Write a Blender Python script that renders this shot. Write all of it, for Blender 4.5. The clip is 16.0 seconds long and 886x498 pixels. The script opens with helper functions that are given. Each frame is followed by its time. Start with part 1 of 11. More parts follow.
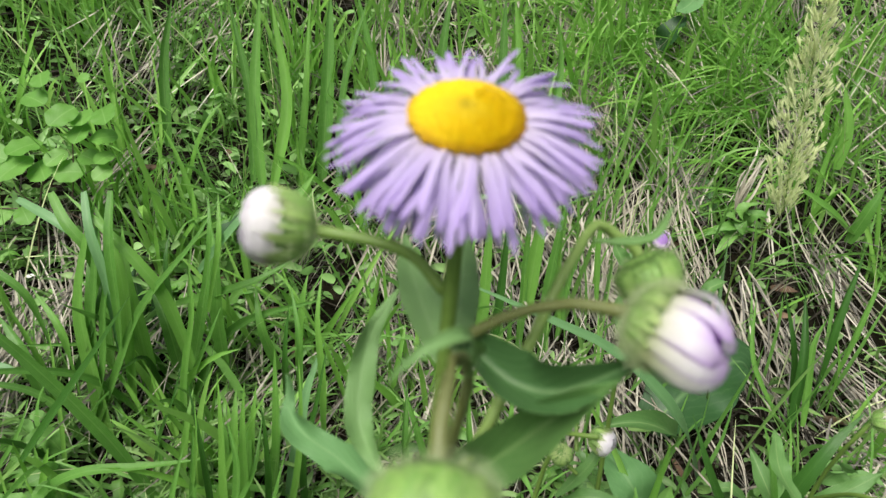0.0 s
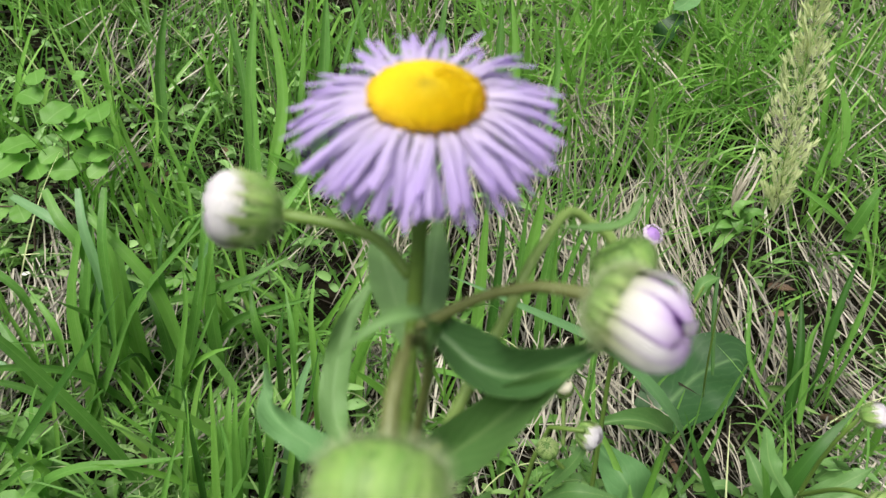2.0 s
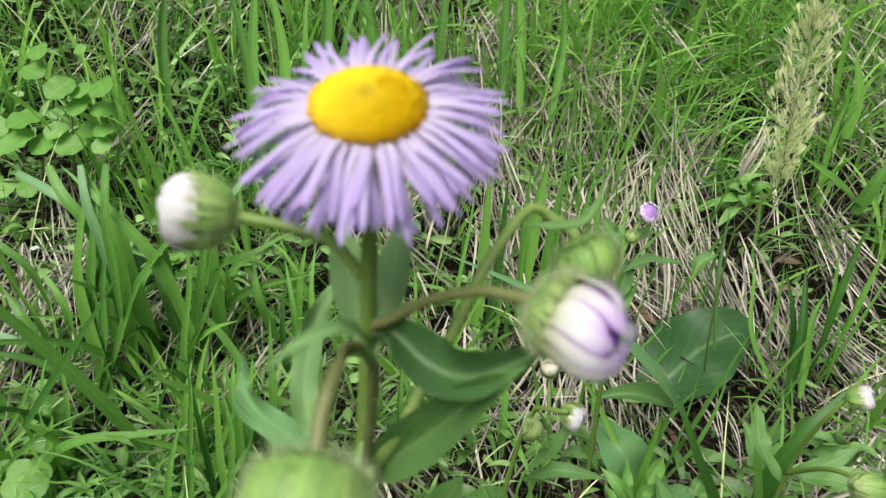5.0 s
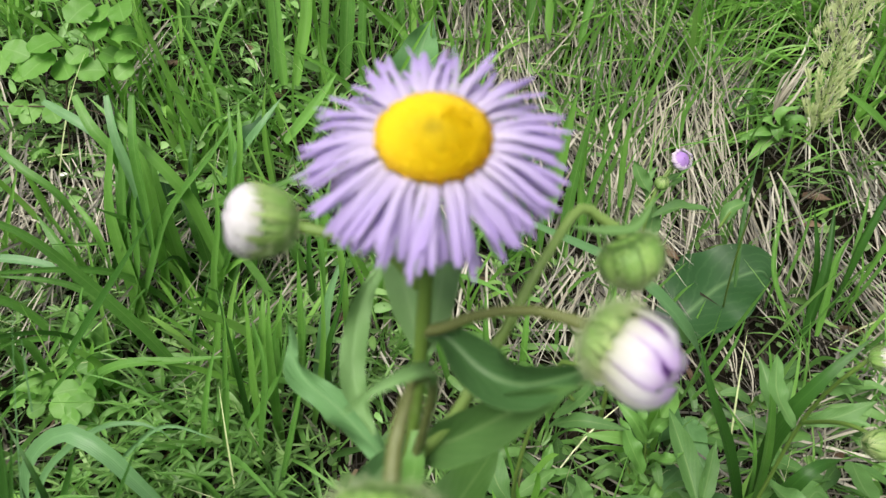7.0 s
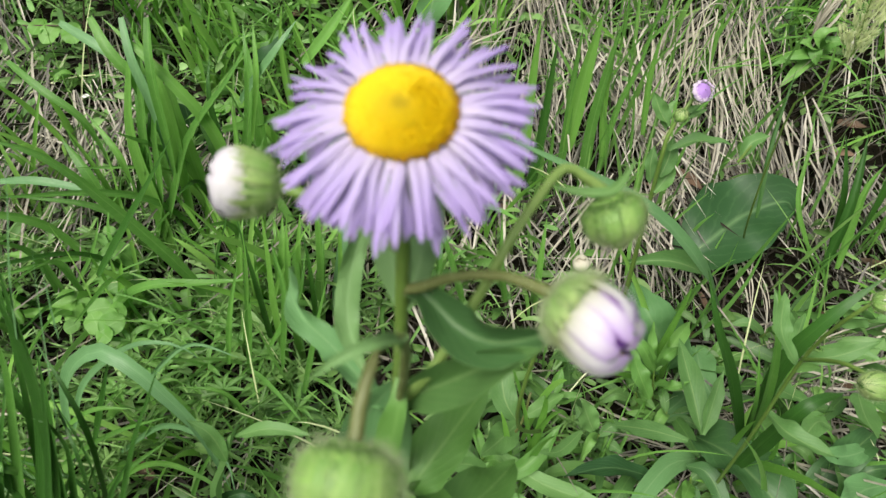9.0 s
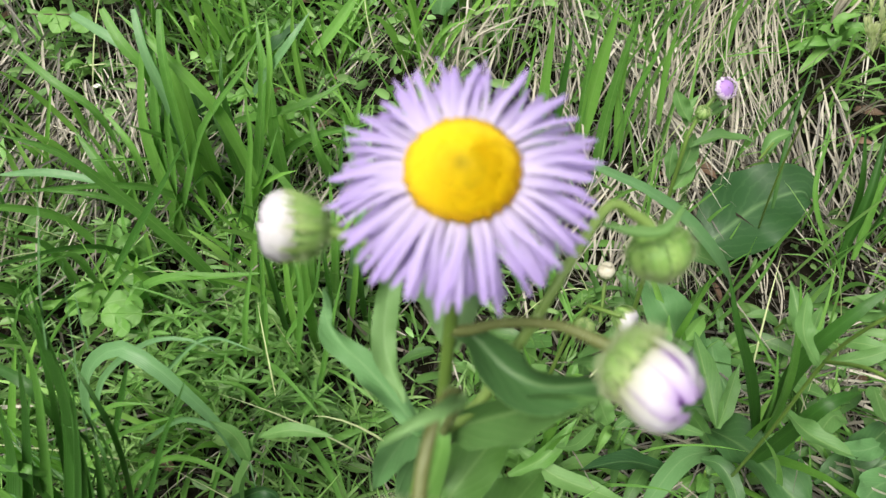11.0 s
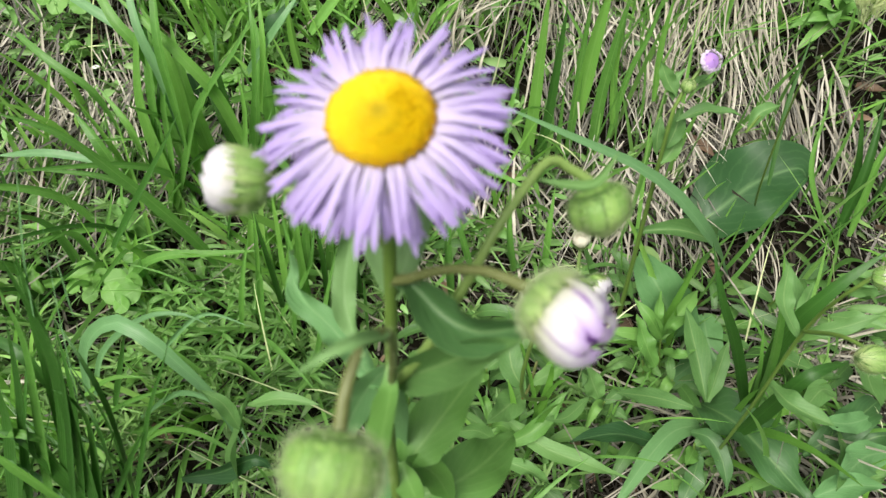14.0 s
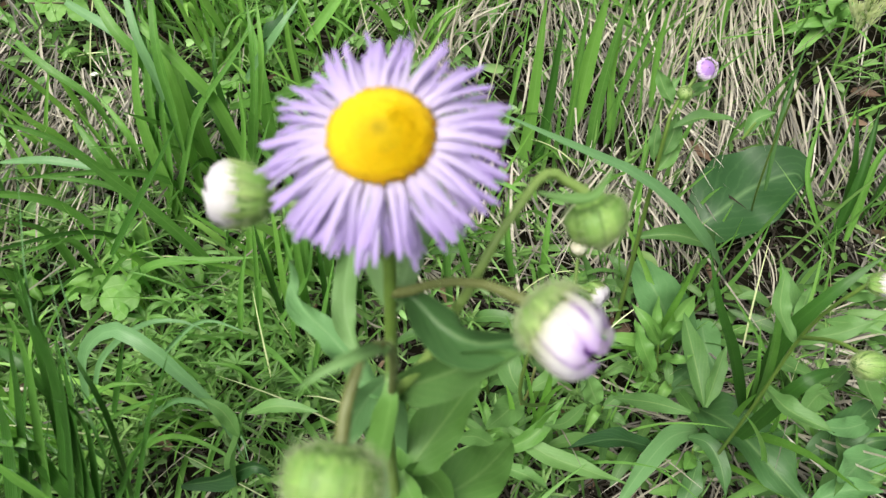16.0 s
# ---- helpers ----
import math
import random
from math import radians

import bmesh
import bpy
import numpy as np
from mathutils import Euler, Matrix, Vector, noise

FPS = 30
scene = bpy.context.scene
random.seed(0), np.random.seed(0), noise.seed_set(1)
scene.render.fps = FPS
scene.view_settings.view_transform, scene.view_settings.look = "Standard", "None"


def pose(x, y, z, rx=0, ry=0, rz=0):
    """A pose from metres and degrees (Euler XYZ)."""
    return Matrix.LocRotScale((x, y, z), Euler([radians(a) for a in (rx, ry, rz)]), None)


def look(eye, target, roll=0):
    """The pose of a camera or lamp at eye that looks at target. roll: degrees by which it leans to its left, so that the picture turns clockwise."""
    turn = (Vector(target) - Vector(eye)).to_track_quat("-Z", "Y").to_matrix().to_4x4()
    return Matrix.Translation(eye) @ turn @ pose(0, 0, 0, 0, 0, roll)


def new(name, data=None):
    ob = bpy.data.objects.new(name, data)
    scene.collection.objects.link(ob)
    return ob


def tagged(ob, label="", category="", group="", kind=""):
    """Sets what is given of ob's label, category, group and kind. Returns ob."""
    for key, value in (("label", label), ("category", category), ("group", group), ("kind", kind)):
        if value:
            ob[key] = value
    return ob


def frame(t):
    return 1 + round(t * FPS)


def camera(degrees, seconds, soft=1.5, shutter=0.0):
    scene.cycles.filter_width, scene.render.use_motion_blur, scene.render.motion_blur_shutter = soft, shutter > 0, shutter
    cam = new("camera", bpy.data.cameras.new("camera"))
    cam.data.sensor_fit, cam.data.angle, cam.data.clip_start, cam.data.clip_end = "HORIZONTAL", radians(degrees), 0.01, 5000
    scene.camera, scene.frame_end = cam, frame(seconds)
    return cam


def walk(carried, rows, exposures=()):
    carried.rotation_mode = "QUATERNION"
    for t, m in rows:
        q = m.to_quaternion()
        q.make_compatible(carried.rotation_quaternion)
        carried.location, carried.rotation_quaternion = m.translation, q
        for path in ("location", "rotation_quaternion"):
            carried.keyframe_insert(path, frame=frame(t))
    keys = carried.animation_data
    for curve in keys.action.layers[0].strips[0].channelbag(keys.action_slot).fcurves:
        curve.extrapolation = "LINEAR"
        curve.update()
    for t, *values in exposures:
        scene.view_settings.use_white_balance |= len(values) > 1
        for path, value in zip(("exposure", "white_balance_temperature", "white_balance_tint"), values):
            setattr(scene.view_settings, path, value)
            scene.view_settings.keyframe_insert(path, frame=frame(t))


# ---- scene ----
# ---- camera ----
cam = camera(70.0, 16.0, soft=1.45)
cam.data.dof.use_dof = True
cam.data.dof.focus_distance = 0.68
cam.data.dof.aperture_fstop = 22.0
PATH = [
    (0, (-0.00269, -0.09314, 0.43380), (-0.00295, 0.84557, 0.08910), 1.12),
    (0.5, (0.00332, -0.07625, 0.43791), (-0.00149, 0.86042, 0.08775), 0.88),
    (1, (-0.00073, -0.08626, 0.43429), (-0.00124, 0.85113, 0.08600), 1.21),
    (1.5, (0.00173, -0.09419, 0.43064), (0.00032, 0.84452, 0.08593), 1.02),
    (2, (0.00327, -0.09326, 0.43108), (0.00160, 0.84547, 0.08642), 1.08),
    (2.5, (0.00242, -0.09490, 0.43266), (0.00115, 0.84429, 0.08926), 1.12),
    (3, (0.00449, -0.09869, 0.43199), (0.00538, 0.84115, 0.09038), 1.10),
    (5.3, (0.01345, -0.09042, 0.43782), (-0.00874, 0.82181, 0.02873), 0.60),
    (5.5, (0.01144, -0.08944, 0.43887), (-0.01267, 0.81599, 0.01505), 0.57),
    (6, (0.01063, -0.08777, 0.44365), (-0.02192, 0.80229, -0.01104), 0.51),
    (6.5, (0.00673, -0.08271, 0.44264), (-0.03050, 0.79522, -0.03470), 0.57),
    (7, (0.00627, -0.08778, 0.45270), (-0.03642, 0.77413, -0.05255), 0.89),
    (7.5, (0.00814, -0.08583, 0.46036), (-0.04744, 0.75226, -0.08235), 0.68),
    (8, (0.00637, -0.08405, 0.46234), (-0.05712, 0.73354, -0.10996), 0.57),
    (8.5, (0.00988, -0.08906, 0.46508), (-0.05784, 0.71190, -0.12979), 0.49),
    (9, (0.01483, -0.08574, 0.46128), (-0.06198, 0.70222, -0.14964), 0.17),
    (9.2, (0.01376, -0.08244, 0.46551), (-0.06711, 0.70153, -0.15000), 0.08),
    (11.3, (0.00582, -0.07673, 0.47050), (-0.07962, 0.68190, -0.17541), -0.48),
    (11.5, (0.01024, -0.07545, 0.47095), (-0.07948, 0.67545, -0.18334), -0.60),
    (12, (0.00871, -0.08259, 0.46780), (-0.07491, 0.67033, -0.18499), -0.36),
    (12.5, (0.01630, -0.08458, 0.46764), (-0.07614, 0.66690, -0.18560), -0.79),
    (13, (0.01795, -0.08348, 0.46864), (-0.07462, 0.66486, -0.18818), -0.93),
    (13.5, (0.01657, -0.08458, 0.46750), (-0.07444, 0.66616, -0.18680), -0.84),
    (14, (0.02032, -0.08502, 0.46831), (-0.07529, 0.66480, -0.18639), -1.15),
    (14.5, (0.02021, -0.08466, 0.46930), (-0.07406, 0.66578, -0.18488), -1.11),
    (15, (0.01685, -0.08470, 0.47067), (-0.07485, 0.66745, -0.18192), -1.00),
    (15.5, (0.01800, -0.08623, 0.47181), (-0.07348, 0.66746, -0.17903), -1.04),
    (16, (0.02013, -0.08516, 0.47065), (-0.07282, 0.66926, -0.17912), -1.15),
]
walk(cam, [(t, look(eye, target, roll)) for t, eye, target, roll in PATH], [(0.0, 0.05), (9.0, 0.04), (12.0, 0.20), (16.0, 0.23)])

# ---- light: bright overcast sky with a veiled high sun ----
world = bpy.data.worlds.new("sky")
scene.world = world
world.use_nodes = True
wn = world.node_tree.nodes
sky = wn.new("ShaderNodeTexSky")
sky.sky_type = "NISHITA"
sky.sun_disc = False
sky.sun_elevation = radians(55)
sky.sun_rotation = radians(203)
sky.air_density, sky.dust_density = 1.0, 3.0
veil = wn.new("ShaderNodeHueSaturation")
veil.inputs["Saturation"].default_value = 0.45
world.node_tree.links.new(sky.outputs["Color"], veil.inputs["Color"])
world.node_tree.links.new(veil.outputs["Color"], wn["Background"].inputs["Color"])
wn["Background"].inputs["Strength"].default_value = 0.098
sun = new("sun", bpy.data.lights.new("sun", "SUN"))
sun.data.energy, sun.data.angle, sun.data.color = 4.9, radians(42), (1.0, 0.95, 0.88)
sun.matrix_world = look((-0.41, -0.966, 1.5), (0.0, 0.0, 0.0))


# ---- materials ----
def material(name, rough=0.5):
    m = bpy.data.materials.new(name)
    m.use_nodes = True
    b = m.node_tree.nodes["Principled BSDF"]
    b.inputs["Roughness"].default_value = rough
    return m, m.node_tree.nodes, m.node_tree.links, b


def ramp(nodes, stops):
    r = nodes.new("ShaderNodeValToRGB")
    e = r.color_ramp.elements
    while len(e) < len(stops):
        e.new(0.5)
    for k, (p, c) in enumerate(stops):
        e[k].position = p
        e[k].color = (*c, 1)
    return r


def maths(nodes, links, op, a, b=None, c=None):
    n = nodes.new("ShaderNodeMath")
    n.operation = op
    for k, v in enumerate((a, b, c)):
        if v is None:
            continue
        if isinstance(v, (int, float)):
            n.inputs[k].default_value = v
        else:
            links.new(v, n.inputs[k])
    return n.outputs[0]


def blend(nodes, links, fac, a, b, kind="MIX"):
    n = nodes.new("ShaderNodeMix")
    n.data_type, n.blend_type = "RGBA", kind
    for sock, v in ((n.inputs[0], fac), (n.inputs[6], a), (n.inputs[7], b)):
        if isinstance(v, (int, float)):
            sock.default_value = v
        elif isinstance(v, tuple):
            sock.default_value = (*v, 1)
        else:
            links.new(v, sock)
    return n.outputs[2]


def thin(m, nodes, links, shader, colour, amount):
    """Lets part of the light through a leaf or petal."""
    tr = nodes.new("ShaderNodeBsdfTranslucent")
    links.new(colour, tr.inputs["Color"])
    mx = nodes.new("ShaderNodeMixShader")
    mx.inputs[0].default_value = amount
    links.new(shader.outputs[0], mx.inputs[1])
    links.new(tr.outputs[0], mx.inputs[2])
    links.new(mx.outputs[0], nodes["Material Output"].inputs["Surface"])


def plant_material(name, stops, rib, rough=0.45, through_light=0.25, island=True, veins=True, grain=350.0, bump=0.25, ribs=0.0, tip=None):
    m, nodes, links, b = material(name, rough)
    if island:
        g = nodes.new("ShaderNodeNewGeometry")
        rnd = g.outputs["Random Per Island"]
    else:
        g = nodes.new("ShaderNodeObjectInfo")
        rnd = g.outputs["Random"]
    tex = nodes.new("ShaderNodeTexCoord")
    no = nodes.new("ShaderNodeTexNoise")
    no.inputs["Scale"].default_value, no.inputs["Detail"].default_value = grain, 4
    links.new(tex.outputs["Object"], no.inputs["Vector"])
    big = nodes.new("ShaderNodeTexNoise")
    big.inputs["Scale"].default_value, big.inputs["Detail"].default_value = 28.0, 2
    links.new(tex.outputs["Object"], big.inputs["Vector"])
    mid_noise = nodes.new("ShaderNodeTexNoise")
    mid_noise.inputs["Scale"].default_value, mid_noise.inputs["Detail"].default_value = grain * 0.4, 2
    links.new(tex.outputs["Object"], mid_noise.inputs["Vector"])
    pick = maths(nodes, links, "ADD", maths(nodes, links, "MULTIPLY", rnd, 0.72), maths(nodes, links, "MULTIPLY", big.outputs[0], 0.28))
    r = ramp(nodes, stops)
    links.new(pick, r.inputs[0])
    col = blend(nodes, links, maths(nodes, links, "MULTIPLY", no.outputs[0], 0.22), r.outputs[0], tuple(min(1, 1.4 * v) for v in stops[-1][1]))
    uv = nodes.new("ShaderNodeUVMap")
    sep = nodes.new("ShaderNodeSeparateXYZ")
    links.new(uv.outputs[0], sep.inputs[0])
    away = maths(nodes, links, "ABSOLUTE", maths(nodes, links, "SUBTRACT", sep.outputs[1], 0.5))
    mid = maths(nodes, links, "SUBTRACT", 1.0, maths(nodes, links, "SMOOTH_MIN", maths(nodes, links, "DIVIDE", away, 0.045), 1.0, 0.2))
    mid = maths(nodes, links, "MAXIMUM", mid, 0.0)
    col = blend(nodes, links, maths(nodes, links, "MULTIPLY", mid, 0.4), col, rib)
    height = maths(nodes, links, "ADD", maths(nodes, links, "MULTIPLY", no.outputs[0], 0.6), maths(nodes, links, "MULTIPLY", mid_noise.outputs[0], 1.6))
    if veins:
        w = maths(nodes, links, "SINE", maths(nodes, links, "ADD", maths(nodes, links, "SUBTRACT", maths(nodes, links, "MULTIPLY", sep.outputs[0], 24.0), maths(nodes, links, "MULTIPLY", away, 22.0)), maths(nodes, links, "MULTIPLY", mid_noise.outputs[0], 3.0)))
        w = maths(nodes, links, "POWER", maths(nodes, links, "ABSOLUTE", w), 14.0)
        col = blend(nodes, links, maths(nodes, links, "MULTIPLY", w, 0.07), col, rib)
        height = maths(nodes, links, "SUBTRACT", height, maths(nodes, links, "MULTIPLY", w, 0.45))
    if ribs:
        w = maths(nodes, links, "SINE", maths(nodes, links, "MULTIPLY", sep.outputs[1], ribs))
        height = maths(nodes, links, "ADD", height, maths(nodes, links, "MULTIPLY", w, 0.5))
        col = blend(nodes, links, maths(nodes, links, "MULTIPLY", maths(nodes, links, "ADD", w, 1.0), maths(nodes, links, "MULTIPLY", mid_noise.outputs[0], 0.24)), col, rib)
    if tip:
        col = blend(nodes, links, maths(nodes, links, "MULTIPLY", maths(nodes, links, "POWER", sep.outputs[0], 3.0), 0.8), col, tip)
    links.new(col, b.inputs["Base Color"])
    bp = nodes.new("ShaderNodeBump")
    bp.inputs["Strength"].default_value, bp.inputs["Distance"].default_value = bump, 0.0006
    links.new(height, bp.inputs["Height"])
    links.new(bp.outputs[0], b.inputs["Normal"])
    thin(m, nodes, links, b, col, through_light)
    return m


GREEN_DEEP, GREEN_MID, GREEN_LITE = (0.05, 0.13, 0.022), (0.095, 0.23, 0.03), (0.19, 0.36, 0.06)
M_GRASS = plant_material("grass_green", [(0.0, (0.056, 0.1848, 0.028)), (0.3, (0.1232, 0.3416, 0.056)), (0.65, (0.1736, 0.4256, 0.0672)), (1.0, (0.3696, 0.5824, 0.1904))], (0.25, 0.46, 0.13), 0.42, 0.42, True, False, 300, 0.2, 40.0)
M_FRESH = plant_material("fresh_grass", [(0.0, (0.0864, 0.2808, 0.027)), (0.5, (0.1836, 0.4428, 0.054)), (1.0, (0.3564, 0.6264, 0.1512))], (0.3, 0.52, 0.14), 0.42, 0.42, True, False, 300, 0.2, 40.0)
M_BLADE = plant_material("broad_grass_green", [(0.0, (0.032, 0.12, 0.018)), (0.5, (0.086, 0.25, 0.038)), (1.0, (0.2, 0.43, 0.07))], (0.26, 0.47, 0.13), 0.36, 0.38, False, False, 300, 0.25, 60.0)
M_BLADE_DARK = plant_material("dark_grass_green", [(0.0, (0.022, 0.08, 0.012)), (1.0, (0.045, 0.145, 0.02))], (0.08, 0.2, 0.035), 0.4, 0.25, False, False, 300, 0.25, 60.0)
M_BLADE_BLUE = plant_material("blue_green_grass", [(0.0, (0.11, 0.255, 0.095)), (1.0, (0.15, 0.315, 0.125))], (0.25, 0.43, 0.2), 0.4, 0.25, False, False, 300, 0.25, 60.0)
M_LEAF = plant_material("fleabane_leaf", [(0.0, (0.075, 0.18, 0.048)), (0.6, (0.115, 0.255, 0.068)), (1.0, (0.17, 0.335, 0.095))], (0.34, 0.48, 0.19), 0.55, 0.28, False, True, 420, 0.3)
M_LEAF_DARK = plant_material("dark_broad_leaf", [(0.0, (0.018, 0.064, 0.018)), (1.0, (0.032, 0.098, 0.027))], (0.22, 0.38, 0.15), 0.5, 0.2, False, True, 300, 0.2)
# darker copy of the leaf green: puts shade into some leaves' colour
M_LEAF_SHADED = plant_material("shade_darkened_leaf", [(0.0, (0.04, 0.115, 0.034)), (1.0, (0.07, 0.17, 0.05))], (0.26, 0.40, 0.16), 0.5, 0.24, False, True, 340, 0.3)
M_LEAF_UNDER = plant_material("pale_leaf_underside", [(0.0, (0.145, 0.285, 0.09)), (1.0, (0.19, 0.345, 0.12))], (0.30, 0.45, 0.2), 0.6, 0.2, False, True, 420, 0.4)
M_LEAF_GREY = plant_material("grey_green_leaf", [(0.0, (0.095, 0.235, 0.078)), (1.0, (0.135, 0.29, 0.10))], (0.25, 0.41, 0.18), 0.68, 0.22, False, True, 300, 0.4)
M_CLOVER = plant_material("clover_leaf", [(0.0, (0.12, 0.31, 0.045)), (0.6, (0.165, 0.385, 0.065)), (1.0, (0.23, 0.46, 0.10))], (0.33, 0.55, 0.18), 0.5, 0.45, False, True, 260, 0.2)
M_HERB = plant_material("small_herb_green", [(0.0, (0.027, 0.0765, 0.0162)), (0.35, (0.081, 0.1935, 0.0378)), (0.75, (0.171, 0.333, 0.0792)), (1.0, (0.315, 0.468, 0.171))], (0.24, 0.39, 0.11), 0.5, 0.28, True, False, 260, 0.2)
M_CROWD = plant_material("crowded_leaf_green", [(0.0, (0.022, 0.065, 0.015)), (0.5, (0.07, 0.175, 0.04)), (1.0, (0.15, 0.305, 0.075))], (0.2, 0.36, 0.1), 0.45, 0.25, True, True, 300, 0.3)
M_HERB_LIGHT = plant_material("light_low_herb", [(0.0, (0.0896, 0.224, 0.0538)), (0.5, (0.1904, 0.4032, 0.1008)), (1.0, (0.3696, 0.5712, 0.224))], (0.28, 0.45, 0.16), 0.5, 0.3, True, False, 260, 0.2)
M_HERB_PIECE = plant_material("light_herb_leaf", [(0.0, (0.095, 0.24, 0.045)), (0.6, (0.13, 0.3, 0.06)), (1.0, (0.185, 0.37, 0.085))], (0.29, 0.47, 0.145), 0.5, 0.3, False, True, 260, 0.3)
M_MOSS = plant_material("tiny_mat_green", [(0.0, (0.018, 0.05, 0.012)), (0.45, (0.06, 0.14, 0.032)), (1.0, (0.22, 0.35, 0.12))], (0.16, 0.26, 0.08), 0.6, 0.2, True, False, 260, 0.2)
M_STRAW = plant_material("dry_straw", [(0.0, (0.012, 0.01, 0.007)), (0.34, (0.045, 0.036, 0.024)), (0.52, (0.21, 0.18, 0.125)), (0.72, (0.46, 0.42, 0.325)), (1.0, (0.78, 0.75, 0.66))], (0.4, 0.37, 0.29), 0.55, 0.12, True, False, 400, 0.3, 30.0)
# lower straw layer: the deep shade of the gaps is in this near-black
M_STRAW_OLD_SHADED = plant_material("rotted_straw", [(0.0, (0.0044, 0.0033, 0.0022)), (0.6, (0.0154, 0.0116, 0.0077)), (1.0, (0.0495, 0.0396, 0.0248))], (0.06, 0.05, 0.03), 0.75, 0.05, True, False, 400, 0.3, 30.0)
M_STRAW_PIECE = plant_material("bleached_straw", [(0.0, (0.09, 0.078, 0.058)), (0.35, (0.27, 0.24, 0.175)), (0.7, (0.48, 0.445, 0.35)), (1.0, (0.74, 0.71, 0.62))], (0.46, 0.43, 0.34), 0.55, 0.12, False, False, 400, 0.3, 30.0)
M_DEADLEAF = plant_material("dead_leaf_brown", [(0.0, (0.05, 0.026, 0.014)), (0.5, (0.13, 0.075, 0.042)), (1.0, (0.30, 0.21, 0.14))], (0.3, 0.2, 0.12), 0.65, 0.1, True, True, 200, 0.5)
M_SEED = plant_material("pale_seed_husk", [(0.0, (0.46, 0.56, 0.24)), (0.5, (0.64, 0.72, 0.36)), (1.0, (0.78, 0.82, 0.52))], (0.6, 0.65, 0.42), 0.55, 0.25, True, False, 500, 0.3)
M_STEM = plant_material("hairy_green_stem", [(0.0, (0.11, 0.19, 0.032)), (1.0, (0.15, 0.25, 0.05))], (0.16, 0.24, 0.05), 0.5, 0.06, False, False, 600, 0.4)
M_STALK_PALE = plant_material("pale_green_stalk", [(0.0, (0.2, 0.31, 0.075)), (1.0, (0.25, 0.37, 0.1))], (0.26, 0.36, 0.1), 0.5, 0.08, False, False, 600, 0.4)
M_PEDUNCLE = plant_material("brownish_flower_stalk", [(0.0, (0.095, 0.115, 0.032)), (1.0, (0.13, 0.15, 0.045))], (0.16, 0.17, 0.055), 0.5, 0.05, False, False, 600, 0.4)
M_BRACT = plant_material("bud_bract_green", [(0.0, (0.072, 0.156, 0.03)), (1.0, (0.12, 0.24, 0.048))], (0.15, 0.27, 0.06), 0.55, 0.15, True, False, 500, 0.3)
M_BRACT_PIECE = plant_material("bract_green", [(0.0, (0.0688, 0.1562, 0.025)), (0.45, (0.1562, 0.3375, 0.0625)), (1.0, (0.3375, 0.525, 0.1375))], (0.22, 0.38, 0.09), 0.55, 0.15, False, False, 500, 0.3, tip=(0.50, 0.54, 0.27))
M_HAIR = plant_material("fine_plant_hair", [(0.0, (0.36, 0.46, 0.22)), (1.0, (0.55, 0.62, 0.38))], (0.45, 0.52, 0.3), 0.6, 0.4, True, False, 300, 0.0)
M_TWIG = plant_material("dark_twig", [(0.0, (0.05, 0.032, 0.02)), (1.0, (0.09, 0.06, 0.04))], (0.08, 0.05, 0.03), 0.7, 0.0, False, False, 500, 0.5)
M_WHITE = plant_material("white_speck", [(0.0, (0.75, 0.73, 0.68)), (1.0, (0.8, 0.79, 0.75))], (0.8, 0.8, 0.78), 0.6, 0.2, False, False, 300, 0.2)


def petal_material(name, root, base, middle, tip, vary=0.5, shift=0.0, edge=None, turn=0.5, start=0.16):
    m, nodes, links, b = material(name, 0.55)
    uv = nodes.new("ShaderNodeUVMap")
    sep = nodes.new("ShaderNodeSeparateXYZ")
    links.new(uv.outputs[0], sep.inputs[0])
    info = nodes.new("ShaderNodeObjectInfo")
    r = ramp(nodes, [(0.0, root), (start, base), (turn, middle), (0.95, tip)])
    links.new(maths(nodes, links, "ADD", sep.outputs[0], maths(nodes, links, "MULTIPLY", maths(nodes, links, "SUBTRACT", info.outputs["Random"], 0.5), shift)), r.inputs[0])
    col = blend(nodes, links, maths(nodes, links, "MULTIPLY", info.outputs["Random"], vary), r.outputs[0], tuple(0.8 * t for t in tip))
    w = maths(nodes, links, "SINE", maths(nodes, links, "MULTIPLY", sep.outputs[1], 26.0))
    col = blend(nodes, links, maths(nodes, links, "MULTIPLY", maths(nodes, links, "ADD", w, 1.0), 0.10), col, (0.95, 0.90, 1.0))
    if edge:
        rim = maths(nodes, links, "POWER", maths(nodes, links, "MULTIPLY", maths(nodes, links, "ABSOLUTE", maths(nodes, links, "SUBTRACT", sep.outputs[1], 0.5)), 2.0), 2.5)
        rim = maths(nodes, links, "MULTIPLY", rim, maths(nodes, links, "MULTIPLY", maths(nodes, links, "POWER", sep.outputs[0], 1.6), 0.85))
        col = blend(nodes, links, rim, col, edge)
    links.new(col, b.inputs["Base Color"])
    bp = nodes.new("ShaderNodeBump")
    bp.inputs["Strength"].default_value, bp.inputs["Distance"].default_value = 0.35, 0.0003
    links.new(w, bp.inputs["Height"])
    links.new(bp.outputs[0], b.inputs["Normal"])
    thin(m, nodes, links, b, col, 0.34)
    return m


M_PETAL = petal_material("lilac_petal", (0.80, 0.68, 0.66), (0.70, 0.62, 0.80), (0.59, 0.49, 0.80), (0.49, 0.35, 0.77), 0.22, 0.1)
M_BUD_PETAL = petal_material("bud_petal_white_to_purple", (0.42, 0.50, 0.16), (0.72, 0.72, 0.62), (0.80, 0.78, 0.81), (0.60, 0.44, 0.75), 0.02, 0.2, (0.44, 0.24, 0.66), 0.62, 0.34)
M_BUD_TUFT = petal_material("young_ray_white_to_lilac", (0.42, 0.50, 0.16), (0.80, 0.74, 0.78), (0.86, 0.78, 0.86), (0.80, 0.64, 0.86), 0.12, 0.3)
